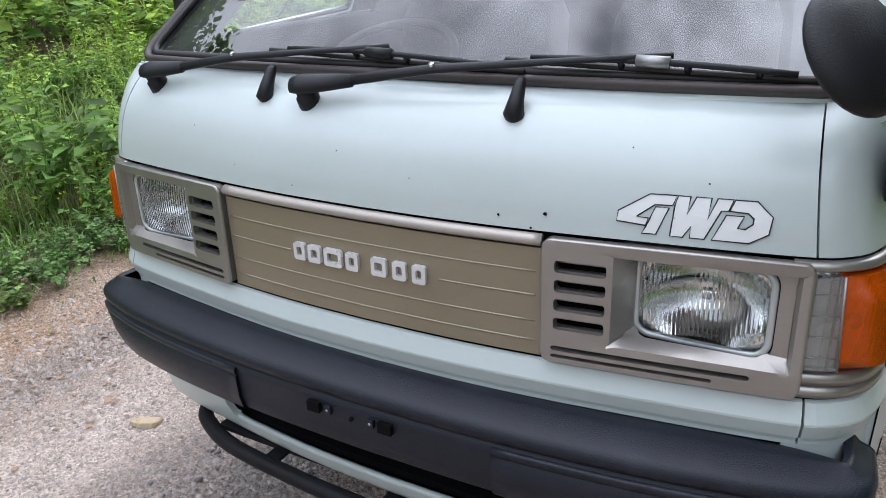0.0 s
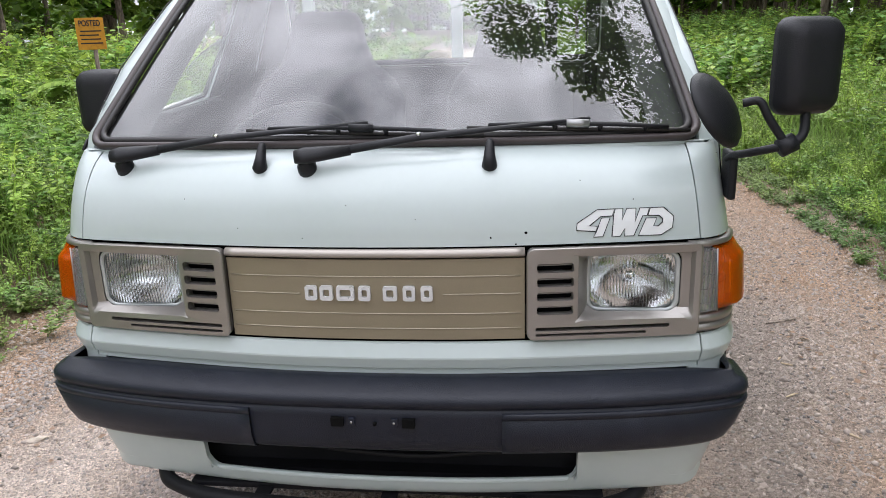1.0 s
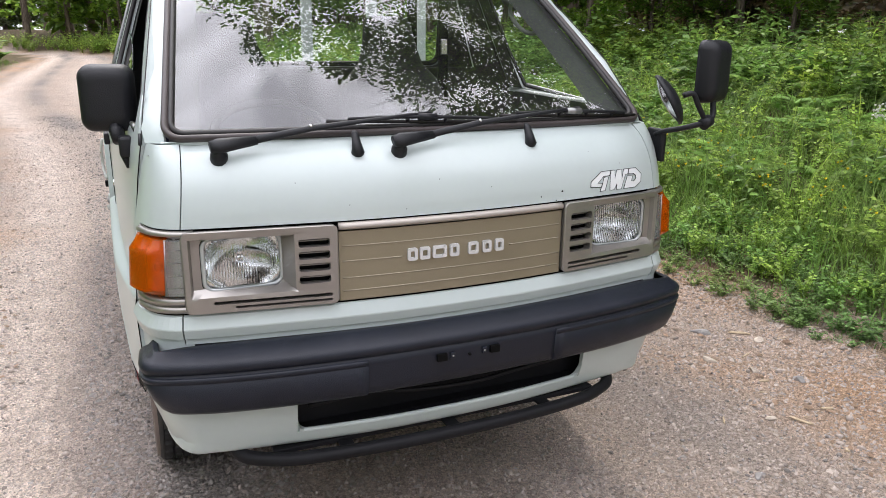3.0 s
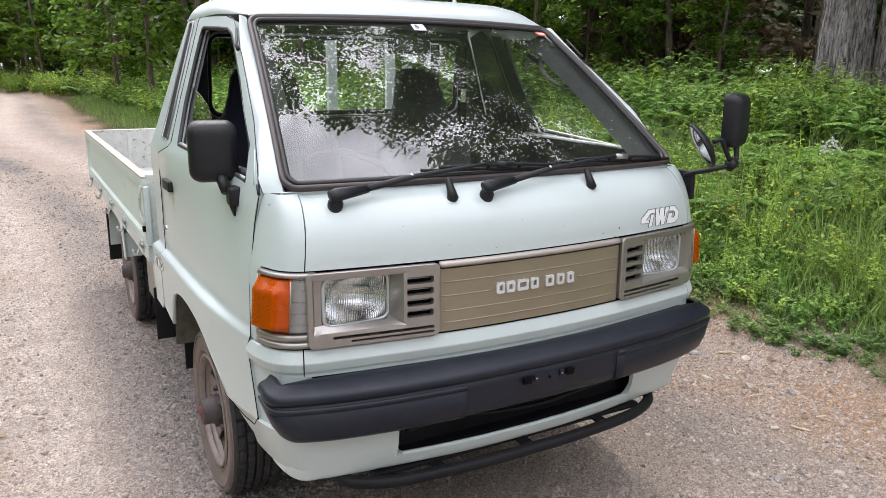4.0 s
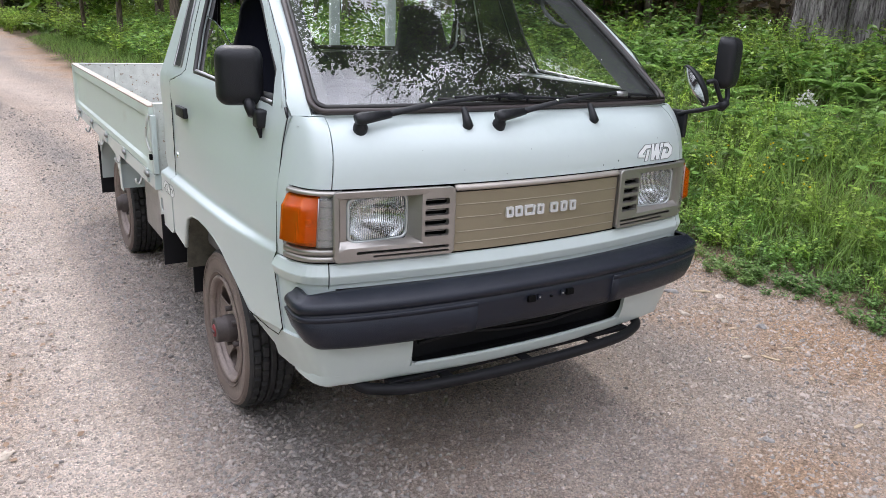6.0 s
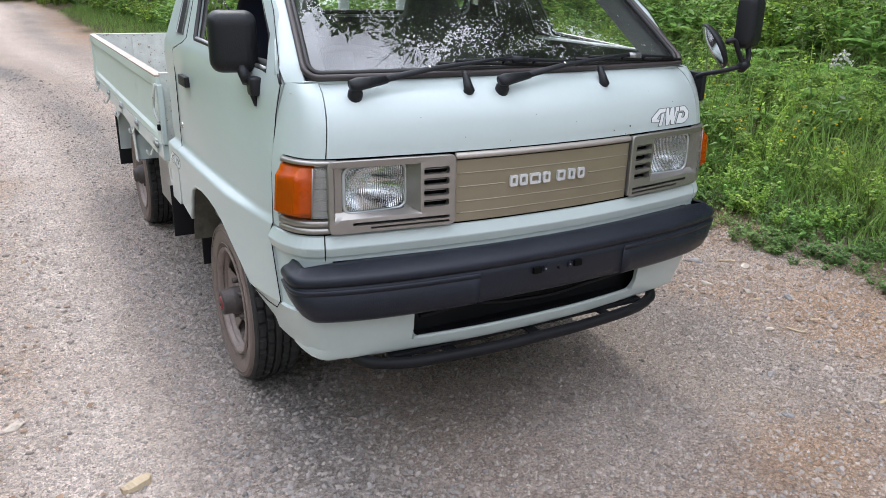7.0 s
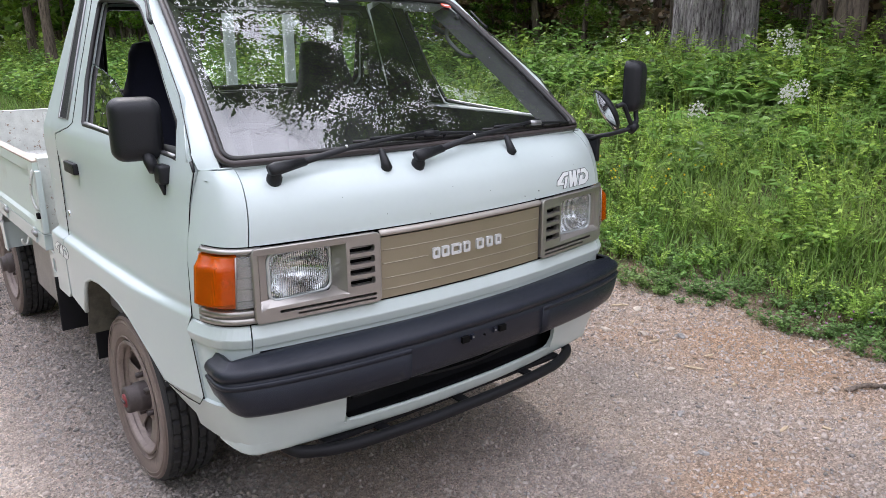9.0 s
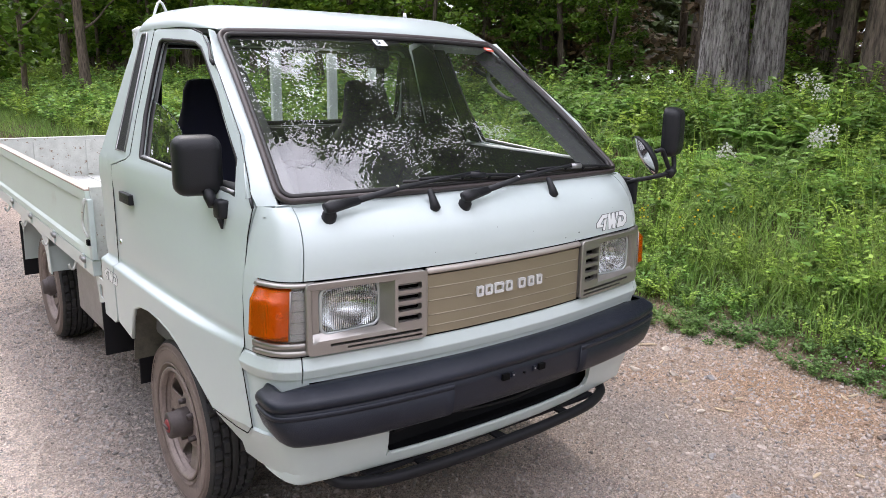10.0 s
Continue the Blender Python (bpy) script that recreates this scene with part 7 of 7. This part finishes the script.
# leafy branches reaching out over the road, ending in an uneven edge
hang = np.random.default_rng(61)
sprays = []
while len(sprays) < 180:
    x, y = 0.2 + 9.6 * hang.random(), -1.0 + 8.0 * hang.random()
    if x + 1.08 * y > (3.75 if y < 1.5 else 3.3 if y < 2.3 else 2.95) + 0.45 * hang.random():
        sprays.append((x - 9.85, y - 5.15, 7.4 + 1.3 * hang.random(), 0.45 + 0.5 * hang.random()))
sprays = np.array(sprays)
for k in range(3):
    some = sprays[k::3]
    n = 38000
    pick = hang.integers(0, len(some), n)
    d = hang.normal(size=(n, 3))
    d *= (some[pick, 3] * hang.random(n) ** 0.4 / np.linalg.norm(d, axis=1))[:, None]
    d[:, 2] *= 0.35
    v, f = small_leaves(some[pick, :3] + d, 0.078 * (0.6 + 0.8 * hang.random(n)), hang.random(n) * 6.283, -0.9 + 1.3 * hang.random(n), (hang.random(n) - 0.5) * 2)
    link("crown", mesh_from("crown", v, f, LEAF_TREE), None, old, smooth=False)
# leafless twigs that hang out over the road
def twigs(p, d, length, r, depth, g, bm):
    pts, q, w = [p.copy()], p.copy(), d.copy()
    for k in range(5):
        w = (w + Vector((g.uniform(-1, 1), g.uniform(-1, 1), g.uniform(-0.6, 0.5))) * 0.16).normalized()
        q = q + w * length / 5
        pts.append(q.copy())
    tube(pts, [r * (1 - 0.14 * k) for k in range(6)], 5, bm=bm)
    if depth:
        for k in (1, 2, 3, 4):
            side_way = (w + Vector((g.uniform(-1, 1), g.uniform(-1, 1), g.uniform(-0.5, 0.5))) * 0.85).normalized()
            twigs(pts[k], side_way, length * 0.62, r * 0.55, depth - 1, g, bm)


twig_seed = random.Random(8)
for k, (a, w) in enumerate((((-5.0, -2.7, 7.4), (-0.85, -0.40, 0.2)), ((-5.3, -3.2, 7.2), (-0.8, -0.5, 0.25)), ((-4.2, -3.4, 7.0), (-0.8, -0.55, 0.2)))):
    bm = bmesh.new()
    twigs(Vector(a), Vector(w).normalized(), 2.0, 0.022, 3, twig_seed, bm)
    part("bare_branch", bm, BARK, old, "leafless branch")

# ---- sign on its post ----
sign = tagged(new("warning_sign"), "weathered orange posted sign on a thin dark post", "sign")
sign.matrix_basis = Matrix.Translation((-4.35, 6.35, 0.0)) @ Matrix.Rotation(radians(26), 4, 'Z')
board = part("board", box(bmesh.new(), -0.14, 0.14, -0.006, 0.006, 1.43, 1.76, 0.003), ORANGE, sign, smooth=False)
part("post", tube([(0.02, 0.02, 0.0), (0.02, 0.02, 1.60)], 0.022, 8), BARK, sign)
me = text_mesh("POSTED", 0.085, 0, 0.002, 0.001)
me.transform(Matrix.Translation((0, -0.009, 1.675)) @ Matrix.Rotation(math.pi / 2, 4, 'X') @ Matrix.Diagonal((0.70, 1, 1, 1)))
link("lettering", me, LINE, board, smooth=False)
for k in range(4):
    part("text_bar", box(bmesh.new(), -0.11 + 0.01 * (k % 2), 0.11 - 0.015 * (k % 3), -0.0085, -0.0055, 1.49 + 0.042 * k, 1.503 + 0.042 * k), LINE, board, smooth=False)

# ---- gravel, stones and litter on the road ----
ICO_T = (1 + 5 ** 0.5) / 2
ICO = np.array([(-1, ICO_T, 0), (1, ICO_T, 0), (-1, -ICO_T, 0), (1, -ICO_T, 0), (0, -1, ICO_T), (0, 1, ICO_T), (0, -1, -ICO_T), (0, 1, -ICO_T), (ICO_T, 0, -1), (ICO_T, 0, 1), (-ICO_T, 0, -1), (-ICO_T, 0, 1)]) / 1.9
ICO_F = np.array([(0, 11, 5), (0, 5, 1), (0, 1, 7), (0, 7, 10), (0, 10, 11), (1, 5, 9), (5, 11, 4), (11, 10, 2), (10, 7, 6), (7, 1, 8), (3, 9, 4), (3, 4, 2), (3, 2, 6), (3, 6, 8), (3, 8, 9), (4, 9, 5), (2, 4, 11), (6, 2, 10), (8, 6, 7), (9, 8, 1)])
OCT = np.array([(1, 0, 0), (0, 1, 0), (-1, 0, 0), (0, -1, 0), (0.1, 0.1, 1)])
OCT_F = np.array([(0, 1, 4), (1, 2, 4), (2, 3, 4), (3, 0, 4)])


def stones(n, d0, d1, y0, y1, r0, r1, seed, shape=ICO, faces=ICO_F, power=3.5):
    """Loose stones strewn over a stretch of road."""
    g = np.random.default_rng(seed)
    m = len(shape)
    y = y0 + (y1 - y0) * g.random(n)
    x = road_mid(y) + d0 + (d1 - d0) * g.random(n)
    r = r0 + (r1 - r0) * g.random(n) ** power
    v = shape[None] * (0.7 + 0.6 * g.random((n, m, 1))) * (r[:, None, None] * (0.6 + 0.7 * g.random((n, 1, 3))) * np.array([1, 1, 0.85]))
    v = turned(v, g.random(n) * 6.283, np.zeros(n), np.zeros(n)) + np.stack([x, y, ground_z(x, y) + r * (0.12 if m > 5 else -0.05)], -1)[:, None, :]
    return v.reshape(-1, 3), (faces[None] + m * np.arange(n)[:, None, None]).reshape(-1, 3)


stuff("gravel", [stones(40000, -2.6, 2.6, -1.4, 3.6, 0.0035, 0.011, 60, OCT, OCT_F, 2.6), stones(26000, -2.6, 2.6, 3.6, 11, 0.005, 0.013, 59, OCT, OCT_F, 2.2),
                 stones(9000, -2.5, 2.5, -1.4, 4.0, 0.006, 0.015, 65, OCT, OCT_F, 2.4), stones(3000, -2.5, 2.5, -1.3, 4.5, 0.004, 0.012, 61), stones(2500, -2.6, 2.6, 4.5, 14, 0.005, 0.014, 62), stones(1300, 1.2, 2.7, -1.0, 3.5, 0.004, 0.017, 63), stones(800, -2.6, -1.4, -1.0, 4.0, 0.004, 0.016, 64)],
      PEBBLE, "loose grey and tan gravel on the road", "gravel")
stuff("chippings", [stones(9000, -2.5, 2.5, -1.4, 4.5, 0.005, 0.012, 76, OCT, OCT_F, 2.0), stones(6000, -1.10, -0.40, -1.4, 6, 0.005, 0.013, 77, OCT, OCT_F, 1.6), stones(4500, -2.2, -1.78, -1.4, 6, 0.005, 0.013, 78, OCT, OCT_F, 1.6), stones(1500, -1.05, -0.42, -1.4, 5, 0.004, 0.013, 71), stones(1300, -2.15, -1.80, -1.4, 6, 0.004, 0.013, 72), stones(1500, -1.1, -0.4, 5, 14, 0.005, 0.016, 73), stones(900, 0.85, 1.6, -1.2, 3.5, 0.004, 0.011, 74),
                    stones(1500, -2.5, 2.5, -1.4, 8, 0.004, 0.010, 75)], PEBBLE_GREY, "grey stone chippings in rows between the wheel tracks", "gravel")
lp = np.concatenate([verge_points(1100, 1.5, 2.9, -1.2, 8), verge_points(900, -2.9, -1.4, -1.2, 8)])
lp[:, 2] += 0.008
n = len(lp)
stuff("leaf_litter", [small_leaves(lp, 0.013 + 0.027 * rng.random(n), rng.random(n) * 6.283, (rng.random(n) - 0.5) * 0.7, (rng.random(n) - 0.5) * 0.8)], LITTER, "dry brown leaf litter at the road's edges", "leaves")


def stone_thing(x, y, r, flat, mat, name, label, seed):
    b = bmesh.new()
    bmesh.ops.create_icosphere(b, subdivisions=3, radius=1.0)
    g = random.Random(seed)
    cuts = [Vector((g.uniform(-1, 1), g.uniform(-1, 1), g.uniform(-0.5, 1))).normalized() for k in range(9)]
    for v in b.verts:
        nz = noise.noise(v.co * 1.3 + Vector((seed, 0, 0))) * 0.35 + noise.noise(v.co * 4 + Vector((0, seed, 0))) * 0.10
        p = v.co.copy()
        for c in cuts:
            p -= c * max(0.0, p.dot(c) - 0.62)
        v.co = Vector((p.x * r * 1.35, p.y * r * 0.95, p.z * r * flat * 1.15)) * (1 + nz * 0.7)
    o = part(name, b, mat, None)
    o.matrix_basis = Matrix.Translation((x, y, float(ground_z(np.array(x), np.array(y))) + r * flat * 0.35)) @ Matrix.Rotation(seed * 1.3, 4, 'Z')
    return tagged(o, label, name.split("_")[-1], "stones on the road")


for k, (x, y, r, fl, mt) in enumerate(((1.83, 0.57, 0.024, 0.6, STONE_PALE), (1.95, 1.05, 0.045, 0.35, STONE_GREY), (2.15, 0.85, 0.03, 0.5, STONE_PALE), (1.72, 0.75, 0.032, 0.4, STONE_PALE), (1.17, -0.10, 0.022, 0.5, STONE_GREY),
                                       (1.95, 0.42, 0.026, 0.6, STONE_GREY), (1.55, 0.2, 0.02, 0.6, STONE_PALE), (2.2, 1.6, 0.035, 0.5, STONE_GREY), (0.95, -0.35, 0.02, 0.5, STONE_GREY), (-1.6, 0.9, 0.03, 0.4, STONE_PALE))):
    stone_thing(x, y, r, fl, mt, "stone", "pale tan stone lying on the gravel" if mt is STONE_PALE else "flat grey stone lying on the gravel", k + 1.0)


def wood_piece(x, y, L, r, yaw, seed):
    """A split sliver: flat faces, torn ends, a bent edge."""
    g = random.Random(seed)
    b = bmesh.new()
    rows = []
    for k in range(6):
        u = k / 5 - 0.5
        w, h = r * (1.0 - 0.5 * abs(2 * u) ** 3) * g.uniform(0.8, 1.1), r * 0.55 * g.uniform(0.7, 1.15)
        mid = 0.10 * L * (0.25 - u * u) + r * g.uniform(-0.15, 0.15)
        torn = [L * 0.10 * g.random() * (1 if u > 0 else -1) if k in (0, 5) else 0.0 for q in range(5)]
        rows.append([b.verts.new((u * L - torn[q], mid + a * w, 0.002 + c * h)) for q, (a, c) in enumerate(((-1, 0.1), (-0.75, 1.0), (0.15, 1.35), (0.9, 0.8), (1, 0.05)))])
    for k in range(5):
        for q in range(5):
            b.faces.new((rows[k][q], rows[k][(q + 1) % 5], rows[k + 1][(q + 1) % 5], rows[k + 1][q]))
    b.faces.new(rows[0])
    b.faces.new(rows[5][::-1])
    bmesh.ops.recalc_face_normals(b, faces=b.faces)
    o = part("wood_chip", b, WOOD, None, smooth=False)
    o.matrix_basis = Matrix.Translation((x, y, float(ground_z(np.array(x), np.array(y))))) @ Matrix.Rotation(radians(yaw), 4, 'Z')
    return tagged(o, "pale splintered piece of wood on the gravel", "wood", "wood pieces on the road")


for x, y, L, r, yaw, sd in ((-1.27, 0.356, 0.11, 0.028, 28, 1), (2.12, 0.96, 0.12, 0.012, -35, 2), (1.83, 0.17, 0.06, 0.009, -20, 3), (1.65, 0.14, 0.10, 0.010, 115, 4), (2.08, 0.0, 0.05, 0.009, 20, 5), (1.53, -0.58, 0.06, 0.009, 105, 6)):
    wood_piece(x, y, L, r, yaw, sd)
chip_rng = random.Random(21)
for k in range(22):
    wood_piece(1.35 + 1.2 * chip_rng.random(), -0.7 + 2.6 * chip_rng.random(), 0.03 + 0.06 * chip_rng.random(), 0.004 + 0.005 * chip_rng.random(), chip_rng.uniform(-90, 90), 30 + k)
for k, pts in enumerate((((1.55, 2.2, 0.006), (1.63, 2.22, 0.01), (1.72, 2.27, 0.006)), ((1.95, -0.47, 0.006), (2.04, -0.51, 0.02), (2.14, -0.57, 0.006)), ((-2.0, 1.0, 0.01), (-1.8, 0.9, 0.02), (-1.65, 0.75, 0.012)))):
    tagged(part("twig", tube(smooth_path(pts, 4), 0.012 if k == 1 else 0.004, 6), BARK), "thin dry twig lying on the gravel", "twig", "twigs on the road")
